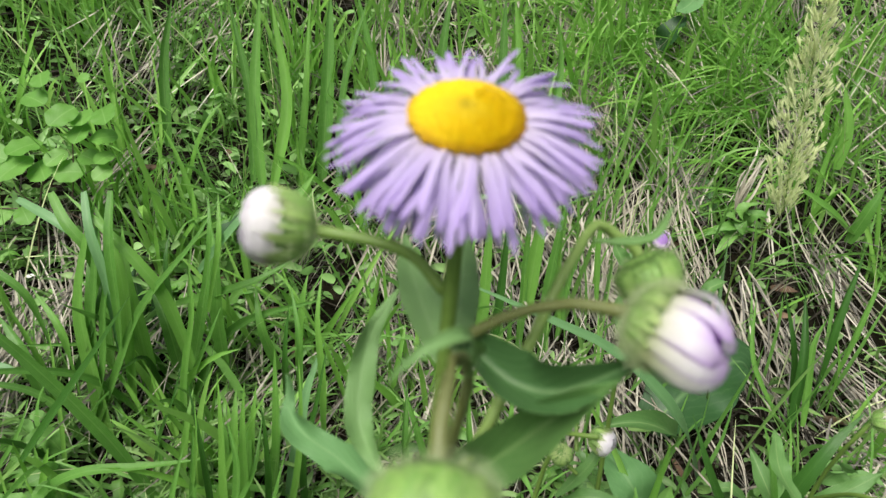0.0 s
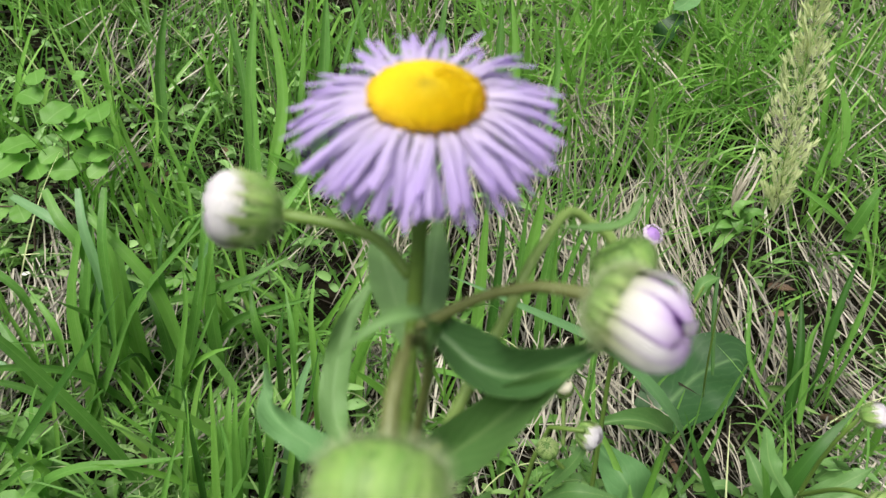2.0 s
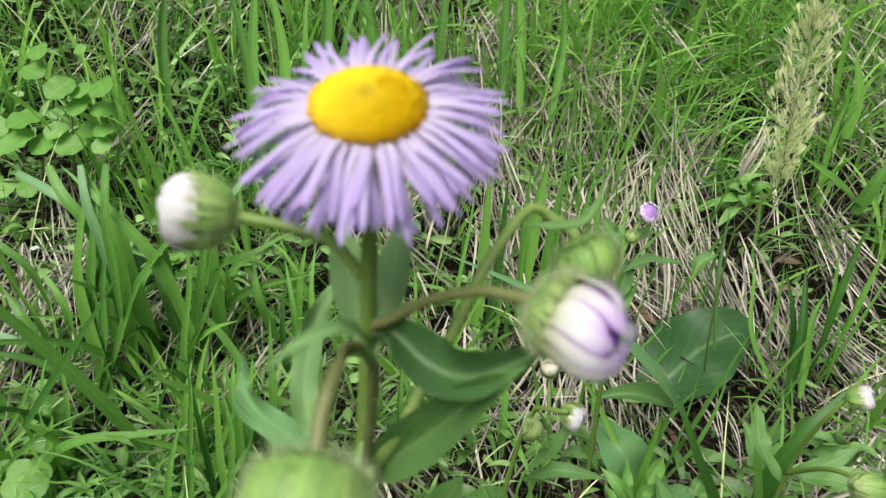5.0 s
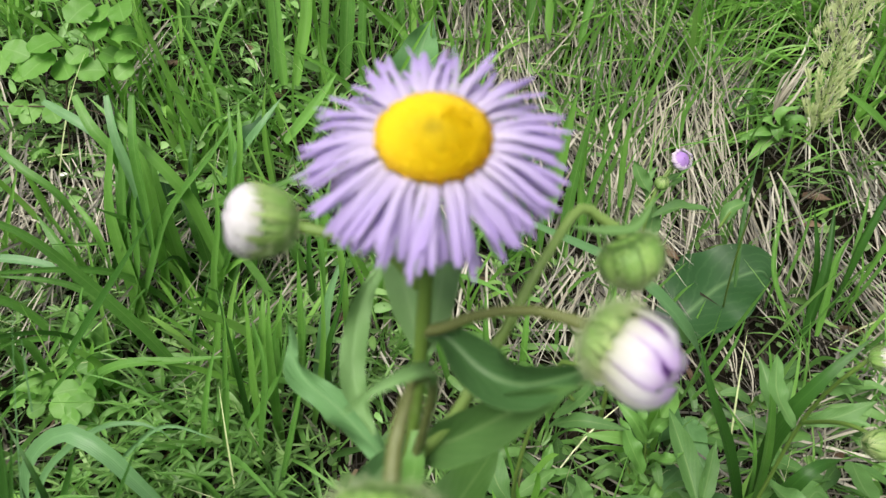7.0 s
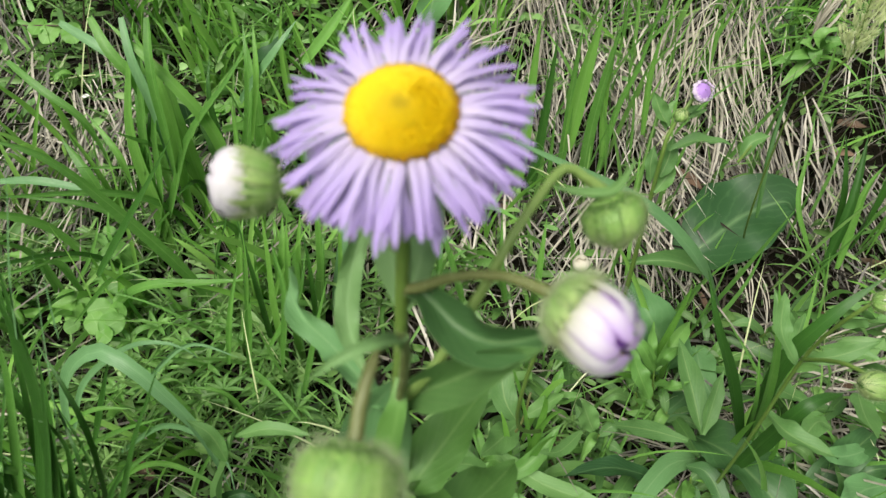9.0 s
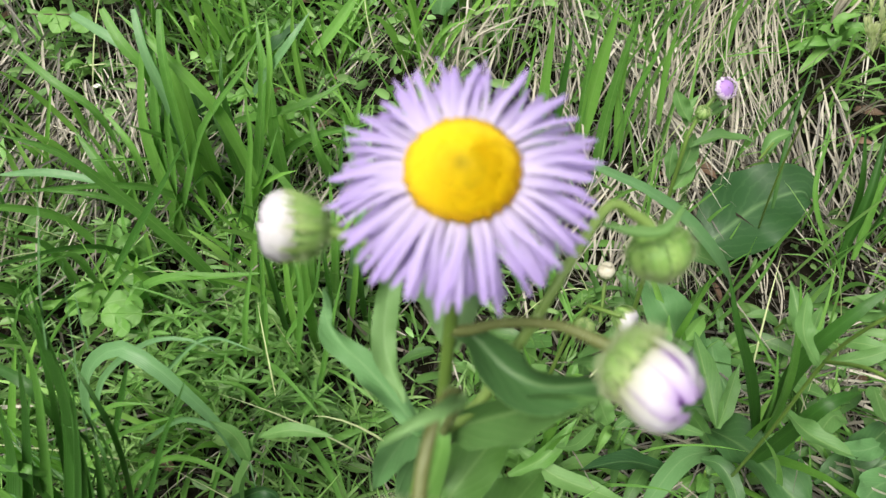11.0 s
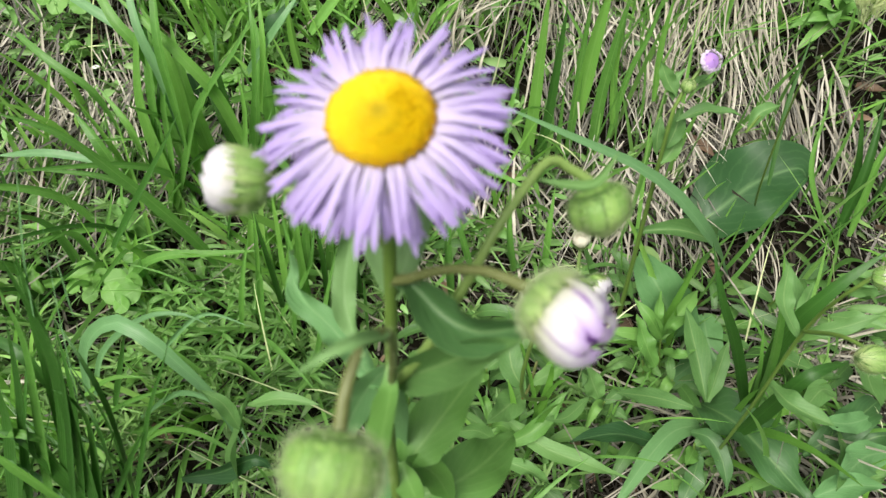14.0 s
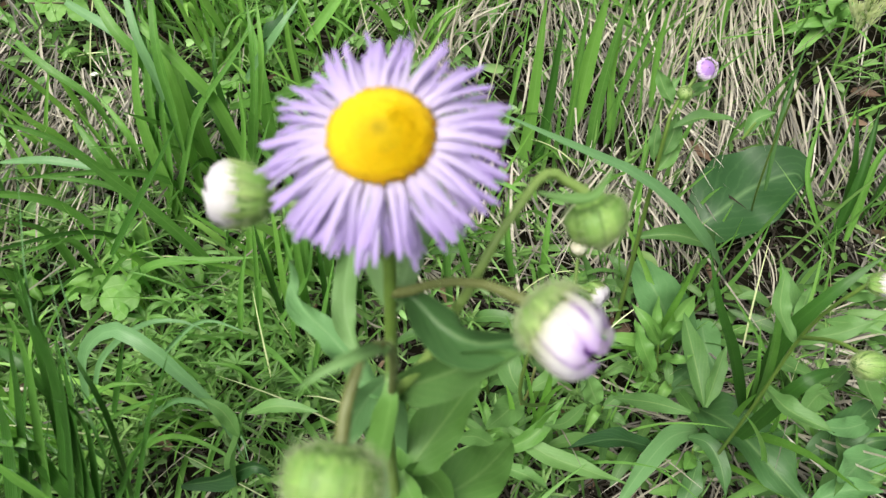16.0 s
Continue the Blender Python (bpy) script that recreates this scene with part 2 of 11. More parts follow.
M_BUD_TUFT_CORE = petal_material("young_ray_purple", (0.7, 0.6, 0.75), (0.68, 0.52, 0.82), (0.58, 0.37, 0.79), (0.50, 0.28, 0.74), 0.1)
M_BUD_CORE = petal_material("bud_core_purple", (0.42, 0.50, 0.16), (0.55, 0.50, 0.58), (0.38, 0.18, 0.58), (0.26, 0.08, 0.46), 0.1)
M_BUD_CREAM = petal_material("bud_petal_cream", (0.40, 0.48, 0.15), (0.55, 0.60, 0.30), (0.72, 0.72, 0.52), (0.78, 0.74, 0.58), 0.1)
M_BUD_WHITE = petal_material("bud_petal_white", (0.42, 0.50, 0.15), (0.74, 0.74, 0.60), (0.80, 0.79, 0.78), (0.76, 0.72, 0.79), 0.1)


def disc_material():
    m, nodes, links, b = material("yellow_floret", 0.5)
    uv = nodes.new("ShaderNodeUVMap")
    sep = nodes.new("ShaderNodeSeparateXYZ")
    links.new(uv.outputs[0], sep.inputs[0])
    r = ramp(nodes, [(0.0, (0.74, 0.58, 0.02)), (0.12, (0.80, 0.60, 0.012)), (0.22, (0.95, 0.73, 0.006)), (0.84, (0.95, 0.72, 0.004)), (1.0, (0.74, 0.43, 0.012))])
    links.new(sep.outputs[0], r.inputs[0])
    g = nodes.new("ShaderNodeNewGeometry")
    col = blend(nodes, links, maths(nodes, links, "MULTIPLY", g.outputs["Random Per Island"], 0.12), r.outputs[0], (0.96, 0.80, 0.012))
    links.new(col, b.inputs["Base Color"])
    thin(m, nodes, links, b, col, 0.3)
    return m


M_DISC = disc_material()


def soil_material():
    m, nodes, links, b = material("shade_darkened_soil", 0.95)
    b.inputs["Specular IOR Level"].default_value = 0.08
    tex = nodes.new("ShaderNodeTexCoord")
    n1 = nodes.new("ShaderNodeTexNoise")
    n1.inputs["Scale"].default_value, n1.inputs["Detail"].default_value = 60.0, 8
    n2 = nodes.new("ShaderNodeTexNoise")
    n2.inputs["Scale"].default_value, n2.inputs["Detail"].default_value = 7.0, 4
    for n in (n1, n2):
        links.new(tex.outputs["Object"], n.inputs["Vector"])
    # soil brown taken near black: shade between the plants is in its colour
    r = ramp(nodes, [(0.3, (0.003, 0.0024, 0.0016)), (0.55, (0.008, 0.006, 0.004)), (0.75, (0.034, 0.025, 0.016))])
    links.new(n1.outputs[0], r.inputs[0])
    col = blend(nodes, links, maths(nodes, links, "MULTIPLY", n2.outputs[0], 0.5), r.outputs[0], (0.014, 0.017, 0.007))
    links.new(col, b.inputs["Base Color"])
    bp = nodes.new("ShaderNodeBump")
    bp.inputs["Strength"].default_value, bp.inputs["Distance"].default_value = 0.8, 0.006
    links.new(n1.outputs[0], bp.inputs["Height"])
    links.new(bp.outputs[0], b.inputs["Normal"])
    return m


M_SOIL = soil_material()


# ---- mesh builders ----
def ground_z(x, y):
    """Height of the bank: a gentle foot that steepens behind the flower, then flattens far off."""
    x, y = np.asarray(x, float), np.asarray(y, float)
    near = np.clip(y, -3, 6)
    z = -0.10 + 0.12 * near + 0.1125 * np.log1p(np.exp((near - 0.55) / 0.15)) - 0.13 * np.clip(x, -2, 2) * np.clip(y, 0, 1)
    z = z - 0.045 * np.exp(-(((x - 0.42) / 0.25) ** 2) - ((y - 0.72) / 0.28) ** 2)
    z = z + 0.012 * np.sin(23 * x + 4 * np.sin(9 * y)) * np.sin(19 * y + 1.3) + 0.010 * np.sin(41 * x + 2.0) * np.sin(37 * y + 11 * x)
    return z + 0.02 * (np.abs(y) - np.abs(near))


def make_mesh(name, verts, faces, uvs=None, smooth=True):
    """A mesh from arrays; uvs holds one pair for each vertex."""
    me = bpy.data.meshes.new(name)
    faces = np.asarray(faces, np.int32)
    k = faces.shape[1]
    me.vertices.add(len(verts))
    me.vertices.foreach_set("co", np.ascontiguousarray(verts, np.float32).ravel())
    me.loops.add(faces.size)
    me.loops.foreach_set("vertex_index", faces.ravel())
    me.polygons.add(len(faces))
    me.polygons.foreach_set("loop_start", np.arange(len(faces), dtype=np.int32) * k)
    me.polygons.foreach_set("loop_total", np.full(len(faces), k, np.int32))
    if uvs is not None:
        layer = me.uv_layers.new(name="UVMap")
        layer.data.foreach_set("uv", np.ascontiguousarray(np.asarray(uvs, np.float32)[faces.ravel()]).ravel())
    me.update(calc_edges=True)
    me.validate()
    if smooth:
        me.polygons.foreach_set("use_smooth", np.ones(len(faces), bool))
    return me


def spline(points, n):
    """A smooth line of n places through the given points, evenly stepped."""
    p = np.asarray(points, float)
    q = np.vstack([2 * p[0] - p[1], p, 2 * p[-1] - p[-2]])
    out = []
    for k in range(1, len(q) - 2):
        s = np.linspace(0, 1, 12, endpoint=False)[:, None]
        a, b, c, d = q[k - 1 : k + 3]
        out.append(0.5 * (2 * b + (c - a) * s + (2 * a - 5 * b + 4 * c - d) * s**2 + (3 * b - a - 3 * c + d) * s**3))
    line = np.vstack([*out, p[-1:]])
    far = np.r_[0, np.cumsum(np.linalg.norm(np.diff(line, axis=0), axis=1))]
    at = np.linspace(0, far[-1], n)
    return np.stack([np.interp(at, far, line[:, i]) for i in range(3)], 1)


def unit(v):
    return v / np.maximum(np.linalg.norm(v, axis=-1, keepdims=True), 1e-9)


PROFILES = {
    "blade": ([0, 0.06, 0.3, 0.6, 0.85, 1], [0.55, 0.75, 1, 0.85, 0.45, 0.02]),
    "lance": ([0, 0.08, 0.25, 0.45, 0.7, 0.9, 1], [0.22, 0.42, 0.85, 1, 0.78, 0.3, 0.02]),
    "ovate": ([0, 0.05, 0.2, 0.4, 0.65, 0.88, 1], [0.12, 0.55, 0.95, 1, 0.8, 0.38, 0.03]),
    "round": ([0, 0.06, 0.25, 0.55, 0.8, 0.94, 1], [0.1, 0.42, 0.9, 1, 0.88, 0.52, 0.12]),
    "elliptic": ([0, 0.1, 0.28, 0.48, 0.7, 0.9, 1], [0.12, 0.46, 0.88, 1, 0.84, 0.4, 0.03]),
    "petal": ([0, 0.15, 0.45, 0.75, 0.92, 0.98, 1], [0.72, 0.82, 0.94, 1, 0.92, 0.66, 0.3]),
}


def leaf_arrays(points, width, profile="lance", fold=0.25, wave=0.0, n=16, across=5, facing=(0.0, -0.6, 0.8), twist=0.0, seed=0):
    """A leaf along a curved midrib: folded along it, with wavy edges."""
    r = np.random.default_rng(seed)
    line = spline(points, n)
    tang = unit(np.gradient(line, axis=0))
    side = unit(np.cross(tang, np.broadcast_to(np.asarray(facing, float), tang.shape)))
    up = np.cross(side, tang)
    s = np.linspace(0, 1, n)
    a = np.radians(twist) * (s - 0.3)
    side, up = side * np.cos(a)[:, None] + up * np.sin(a)[:, None], up * np.cos(a)[:, None] - side * np.sin(a)[:, None]
    half = np.interp(s, *PROFILES[profile]) * width / 2
    v = np.linspace(-1, 1, across)
    ph = r.uniform(0, 6.3, 2)
    lift = fold * np.abs(v)[None] ** 1.3 * half[:, None]
    lift = lift + wave * width * np.abs(v)[None] ** 2 * np.where(v > 0, np.sin(17 * s + ph[0])[:, None], np.sin(15 * s + ph[1])[:, None])
    verts = line[:, None] + side[:, None] * (half[:, None] * v[None] * np.cos(fold * 0.7))[..., None] + up[:, None] * lift[..., None]
    uv = np.stack(np.broadcast_arrays(s[:, None], (v[None] + 1) / 2), -1)
    idx = np.arange(n * across).reshape(n, across)
    faces = np.stack([idx[:-1, :-1], idx[1:, :-1], idx[1:, 1:], idx[:-1, 1:]], -1).reshape(-1, 4)
    return verts.reshape(-1, 3), faces, uv.reshape(-1, 2)


def tube_arrays(points, radii, n=20, sides=10):
    line = spline(points, n)
    tang = unit(np.gradient(line, axis=0))
    ref = np.array([0.31, 0.93, 0.2])
    side = unit(np.cross(tang, ref))
    up = np.cross(side, tang)
    rad = np.interp(np.linspace(0, 1, n), np.linspace(0, 1, len(radii)), radii)
    a = np.arange(sides) * 2 * np.pi / sides
    ring = side[:, None] * np.cos(a)[None, :, None] + up[:, None] * np.sin(a)[None, :, None]
    # both ends close in a small rounded cap
    line = np.vstack([line[:1] - tang[:1] * rad[0] * 0.3, line, line[-1:] + tang[-1:] * rad[-1] * 0.3])
    ring, rad, n = np.concatenate([ring[:1], ring, ring[-1:]]), np.r_[1e-5, rad, 1e-5], n + 2
    verts = line[:, None] + ring * rad[:, None, None]
    idx = np.arange(n * sides).reshape(n, sides)
    nxt = np.roll(idx, -1, 1)
    faces = np.stack([idx[:-1], nxt[:-1], nxt[1:], idx[1:]], -1).reshape(-1, 4)
    uv = np.stack(np.broadcast_arrays(np.linspace(0, 1, n)[:, None], 0.15 + 0 * np.arange(sides)[None]), -1)
    return verts.reshape(-1, 3), faces, uv.reshape(-1, 2)


def joined(items):
    vs, fs, us, k = [], [], [], 0
    for v, f, u in items:
        vs.append(v), fs.append(np.asarray(f) + k), us.append(u)
        k += len(v)
    return np.vstack(vs), np.vstack(fs), np.vstack(us)


def part(name, arrays, mat, parent, label="", base=(0, 0, 0)):
    """One mesh under a thing or a part. base: where the thing stands, taken off the world places."""
    verts, faces, uv = arrays
    me = make_mesh(name, np.asarray(verts) - np.asarray(base), faces, uv)
    me.materials.append(mat)
    ob = new(name, me)
    ob.parent = parent
    if label:
        tagged(ob, label)
    return ob


def thing(name, base, label, category, group=""):
    ob = new(name)
    ob.location = base
    ob.empty_display_size = 0.02
    return tagged(ob, label, category, group)


def hair_arrays(points, normals, length, width, seed, lean=0.35):
    """Thin tapered hairs standing off a surface."""
    r = np.random.default_rng(seed)
    k = len(points)
    d = unit(normals + r.normal(0, lean, (k, 3)))
    s = unit(np.cross(d, r.normal(0, 1, (k, 3)))) * width
    ln = (length * r.uniform(0.5, 1.3, k))[:, None]
    tipv = points + d * ln + r.normal(0, 0.12, (k, 3)) * ln
    verts = np.stack([points - s, points + s, tipv + s * 0.3, tipv - s * 0.3], 1).reshape(-1, 3)
    faces = np.arange(4 * k).reshape(k, 4)
    uv = np.tile([[0, 0], [0, 1], [1, 1], [1, 0]], (k, 1))
    return verts, faces, uv


def frame_from(z, x=(1, 0, 0)):
    """A turn whose own z lies along the given way."""
    z = Vector(z).normalized()
    y = z.cross(Vector(x)).normalized()
    xx = y.cross(z)
    m = Matrix.Identity(4)
    for k, c in enumerate((xx, y, z)):
        m[0][k], m[1][k], m[2][k] = c
    return m


# ---- ground ----
def build_ground():
    s = np.linspace(-1, 1, 181)
    xs = 1.5 * s + 48 * s**7
    ys = 0.5 + 1.6 * s + 48 * s**7
    gx, gy = np.meshgrid(xs, ys, indexing="ij")
    verts = np.stack([gx, gy, ground_z(gx, gy)], -1).reshape(-1, 3)
    idx = np.arange(verts.shape[0]).reshape(gx.shape)
    faces = np.stack([idx[:-1, :-1], idx[1:, :-1], idx[1:, 1:], idx[:-1, 1:]], -1).reshape(-1, 4)
    me = make_mesh("ground", verts, faces, verts[:, :2])
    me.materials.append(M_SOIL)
    tagged(new("ground", me), "brown soil bank under grass litter, darkened for gap shade", "ground", "", "structure")


build_ground()


# ---- bud and flower builders ----
def cup_profile(r, length, closed):
    """Radius over height of a bud, from its stalk to its mouth or tip."""
    h = np.array([0, 0.03, 0.12, 0.28, 0.5, 0.72, 0.88, 0.97, 1.0])
    w = np.array([0.20, 0.46, 0.80, 0.96, 1.0, 0.88, 0.60, 0.30, 0.05]) if closed else np.array([0.17, 0.30, 0.52, 0.73, 0.88, 0.97, 1.0, 1.0, 0.97])
    return h * length, w * r


def revolve(hs, rs, sides=24, n=14):
    z = np.linspace(hs[0], hs[-1], n)
    rr = np.interp(z, hs, rs)
    a = np.arange(sides) * 2 * np.pi / sides
    verts = np.stack([rr[:, None] * np.cos(a), rr[:, None] * np.sin(a), np.broadcast_to(z[:, None], (n, sides))], -1)
    idx = np.arange(n * sides).reshape(n, sides)
    nxt = np.roll(idx, -1, 1)
    faces = np.stack([idx[:-1], nxt[:-1], nxt[1:], idx[1:]], -1).reshape(-1, 4)
    uv = np.stack(np.broadcast_arrays(np.linspace(0, 1, n)[:, None], 0.2 + 0 * a[None]), -1)
    return verts.reshape(-1, 3), faces, uv.reshape(-1, 2)


def bracts(head, hs, rs, count, width, seed, drop=0.0, reach=0.075):
    """Narrow overlapping bracts round a cup: each a part, on a few shared shapes."""
    r = np.random.default_rng(seed)
    shapes = []
    for k in range(5):
        z = np.linspace(0.02, 0.84 + reach * k, 7)
        rad = np.interp(z * hs[-1], hs, rs) + 0.00010 + 0.00005 * k + 0.0009 * np.clip(z - 0.88, 0, 0.2) * k
        pts = np.stack([rad, 0.0012 * np.sin(k * 2.0) * z, z * hs[-1]], 1)
        v, f, u = leaf_arrays(pts, width * (0.8 + 0.1 * k), "lance", 0.06, 0, 8, 3, (1, 0, 0.2))
        me = make_mesh("bract", v, f, u)
        me.materials.append(M_BRACT_PIECE)
        shapes.append(me)
    for k in range(count):
        ob = new("bract", shapes[int(r.integers(0, 5))])
        ob.parent = head
        ob.matrix_basis = pose(0, 0, drop, 0, 0, (k + r.uniform(-0.35, 0.35)) * 360 / count)


def surface_spots(hs, rs, count, seed):
    r = np.random.default_rng(seed)
    z = r.uniform(0.02, 1.0, count) * hs[-1]
    a = r.uniform(0, 2 * np.pi, count)
    rad = np.interp(z, hs, rs)
    slope = np.interp(z + 0.0004, hs, rs) - np.interp(z - 0.0004, hs, rs)
    p = np.stack([rad * np.cos(a), rad * np.sin(a), z], 1)
    nrm = unit(np.stack([np.cos(a), np.sin(a), np.clip(-slope / 0.0008, -1.5, 1.5)], 1))
    return p, nrm


def bud(parent, base, place, axis, r, length, kind, seed, hairs=500, label=""):
    """A flower bud on its stalk: a cup of hairy bracts, with closed petals unless it is green."""
    closed = kind == "green"
    white = kind in ("white", "cream")
    cup = length if closed else (0.53 if white else 0.35 if kind == "purple" else 0.45) * length
    hs, rs = cup_profile(r * (1.0 if closed else 0.94), cup, closed)
    head = part("bud", revolve(hs, rs), M_BRACT, parent, label)
    head.matrix_basis = Matrix.Translation(Vector(place) - Vector(base) - 0.0011 * Vector(axis).normalized()) @ frame_from(axis)
    bracts(head, hs, rs, 104, 0.00095 * r / 0.006, seed, 0.0, 0.06 if closed else 0.08 if kind == "purple" else 0.14)
    p, nrm = surface_spots(hs, rs, 3 * hairs, seed)
    part("hairs", hair_arrays(p, nrm, 0.0015 * r / 0.006, 0.000024, seed), M_HAIR, head)
    if closed:
        return head
    g = np.random.default_rng(seed + 5)
    mat = {"purple": M_BUD_PETAL, "tuft": M_BUD_TUFT, "white": M_BUD_WHITE, "cream": M_BUD_CREAM}[kind]
    shapes = []
    for k in range(7):
        reach = 0.74 + 0.04 * k
        q = np.linspace(0, reach, 7)
        wide = [0.66, 0.92, 1.0, 0.82, 0.46, 0.15] if white else [0.86, 1.0, 1.02, 0.84, 0.45, 0.14] if kind == "purple" else [0.86, 1.04, 1.16, 1.04, 0.82, 0.66]
        swell = np.interp(q, [0, 0.2, 0.45, 0.7, 0.9, 1], wide) * r * (0.95 + 0.02 * k)
        z = (0.30 + 0.66 * np.sin(q * 1.5)) * length if white else ((0.26 if kind == "purple" else 0.36) + (0.72 if kind == "purple" else 0.56) * np.sin(q * 1.5)) * length
        tw = (0.45 + 0.12 * np.sin(k * 2.3)) * q * q
        pts = np.stack([swell * np.cos(tw), swell * np.sin(tw), z], 1)
        me = make_mesh("petal", *leaf_arrays(pts, r * (0.62 + 0.09 * np.sin(k)) * (1.0 if white else 0.34 if kind == "tuft" else 0.70), "petal", -0.12, 0, 10, 5, (1, 0, 0.5), 0, k))
        me.materials.append(mat)
        shapes.append(me)
    n = 30 if white else 34 if kind == "tuft" else 13
    for k in range(n):
        ob = new("petal", shapes[int(g.integers(0, 7))])
        ob.parent = head
        s = g.uniform(0.97, 1.03)
        ob.matrix_basis = pose(0, 0, 0, 0, 0, (k + g.uniform(-0.4, 0.4)) * 360 / n) @ Matrix.Diagonal((s, s, g.uniform(0.90, 1.07), 1))
    # a rounded core that the petals lie on
    core = revolve(np.array([0.36, 0.5, 0.68, 0.82, 0.92]) * length, np.array([0.84, 0.93, 0.86, 0.56, 0.05]) * r * (0.86 if white else 1.0), 18, 10)
    part("petal_core", core, mat if white else M_BUD_CORE if kind == "purple" else M_BUD_TUFT_CORE, head)
    return head


def flower_head(parent, base, place, normal):
    """The open head: green cup below, yellow disc of florets, lilac rays in two layers."""
    hs, rs = np.array([-0.0062, -0.005, -0.003, -0.001, 0.0006]), np.array([0.0012, 0.005, 0.0078, 0.0086, 0.0084])
    head = part("flower_head", revolve(hs, rs), M_BRACT, parent, "open lilac daisy head with a yellow disc")
    head.matrix_basis = Matrix.Translation(Vector(place) - Vector(base)) @ frame_from(normal)
    bracts(head, hs + 0.0062, rs, 44, 0.0012, 3, -0.0062)
    # disc of packed florets
    g = np.random.default_rng(11)
    R, items = 0.0080, []
    n = 820
    for k in range(n):
        f = np.sqrt((k + 0.5) / n)
        a = k * 2.399963
        h = 0.0036 * np.sqrt(max(0.0, 1 - 0.9 * f * f)) - 0.00022 * np.exp(-((f / 0.22) ** 2))
        tall = 0.00055 * (0.55 + 0.9 * f) * g.uniform(0.75, 1.25)
        w = 0.00036 * g.uniform(0.9, 1.1) * (0.75 + 0.3 * f)
        out = unit(np.array([f * np.cos(a), f * np.sin(a), 1.15 - 0.6 * f]))
        c = np.array([R * f * np.cos(a), R * f * np.sin(a), h])
        x = unit(np.cross(out, [0.1, 0.2, 1.0]) + 1e-6)
        y = np.cross(out, x)
        ring = [c + w * (np.cos(q) * x + np.sin(q) * y) for q in np.arange(5) * 1.2566]
        top = [c + out * tall + 1.25 * w * (np.cos(q) * x + np.sin(q) * y) for q in np.arange(5) * 1.2566]
        v = np.array(ring + top + [c + out * tall * 1.5])
        fc = [[i, (i + 1) % 5, 5 + (i + 1) % 5, 5 + i] for i in range(5)] + [[5 + i, 5 + (i + 1) % 5, 10, 10] for i in range(5)]
        items.append((v, [q for q in fc if q[2] != q[3]], np.tile([[f, 0.5]], (11, 1))))
        caps = [[5 + i, 5 + (i + 1) % 5, 5 + (i + 2) % 5, 10] for i in (0, 2)]
        items[-1] = (v, items[-1][1] + caps, items[-1][2])
    v, f, u = joined(items)
    tagged(part("floret_mass", (v, f, u), M_DISC, head), "", "", "", "stuff")
    dh = np.array([0.0, 0.0011, 0.0019, 0.0023, 0.0022])
    dome = revolve(dh, np.array([0.0079, 0.0073, 0.0056, 0.0032, 0.0004]), 28, 10)
    dome[2][:, 0] = 0.7
    part("disc", dome, M_DISC, head, "domed yellow disc")
    # ray petals, a few shared shapes
    shapes = []
    for k in range(9):
        ln = 0.0144 * (1 + 0.05 * np.sin(k * 2.1))
        bend = 0.0017 * np.sin(k * 1.7)
        drop = -0.0007 - 0.0016 * (k % 3) / 2
        pts = [(0, 0, 0), (ln * 0.35, bend * 0.3, 0.0006), (ln * 0.7, bend, 0.0004 + drop * 0.4), (ln, bend * 1.6, drop)]
        v, f, u = leaf_arrays(pts, 0.00112 * (1 + 0.26 * np.sin(k * 3.3)), "petal", 0.0, 0, 11, 7, (0, 0, 1), 30 * np.sin(k * 5.1), k)
        v = v.reshape(11, 7, 3)
        v[:, 1::2, 2] += 0.00012
        v[-1, 3] -= np.array([0.00045, 0, 0])
        me = make_mesh("petal", v.reshape(-1, 3), f, u)
        me.materials.append(M_PETAL)
        shapes.append(me)
    for layer, (count, r0, tilt, size, z0) in enumerate(((94, 0.0066, -5, 1.0, 0.0010), (92, 0.0064, -11, 1.02, 0.0002), (70, 0.0062, -19, 1.0, -0.0006))):
        for k in range(count):
            a = (k + 0.5 * layer + g.uniform(-0.32, 0.32)) * 360 / count
            front = 0.5 - 0.5 * np.sin(radians(a))
            ob = new("petal", shapes[int(g.integers(0, 9))])
            ob.parent = head
            t = tilt - 11 * front + g.normal(0, 7.0)
            s = size * g.uniform(0.86, 1.10) * (1 - 0.07 * front)
            ob.matrix_basis = pose(0, 0, z0, 0, 0, a) @ pose(r0, 0, 0, g.normal(0, 16), -t, g.normal(0, 4.5)) @ Matrix.Diagonal((s, 1, 1, 1))
    return head


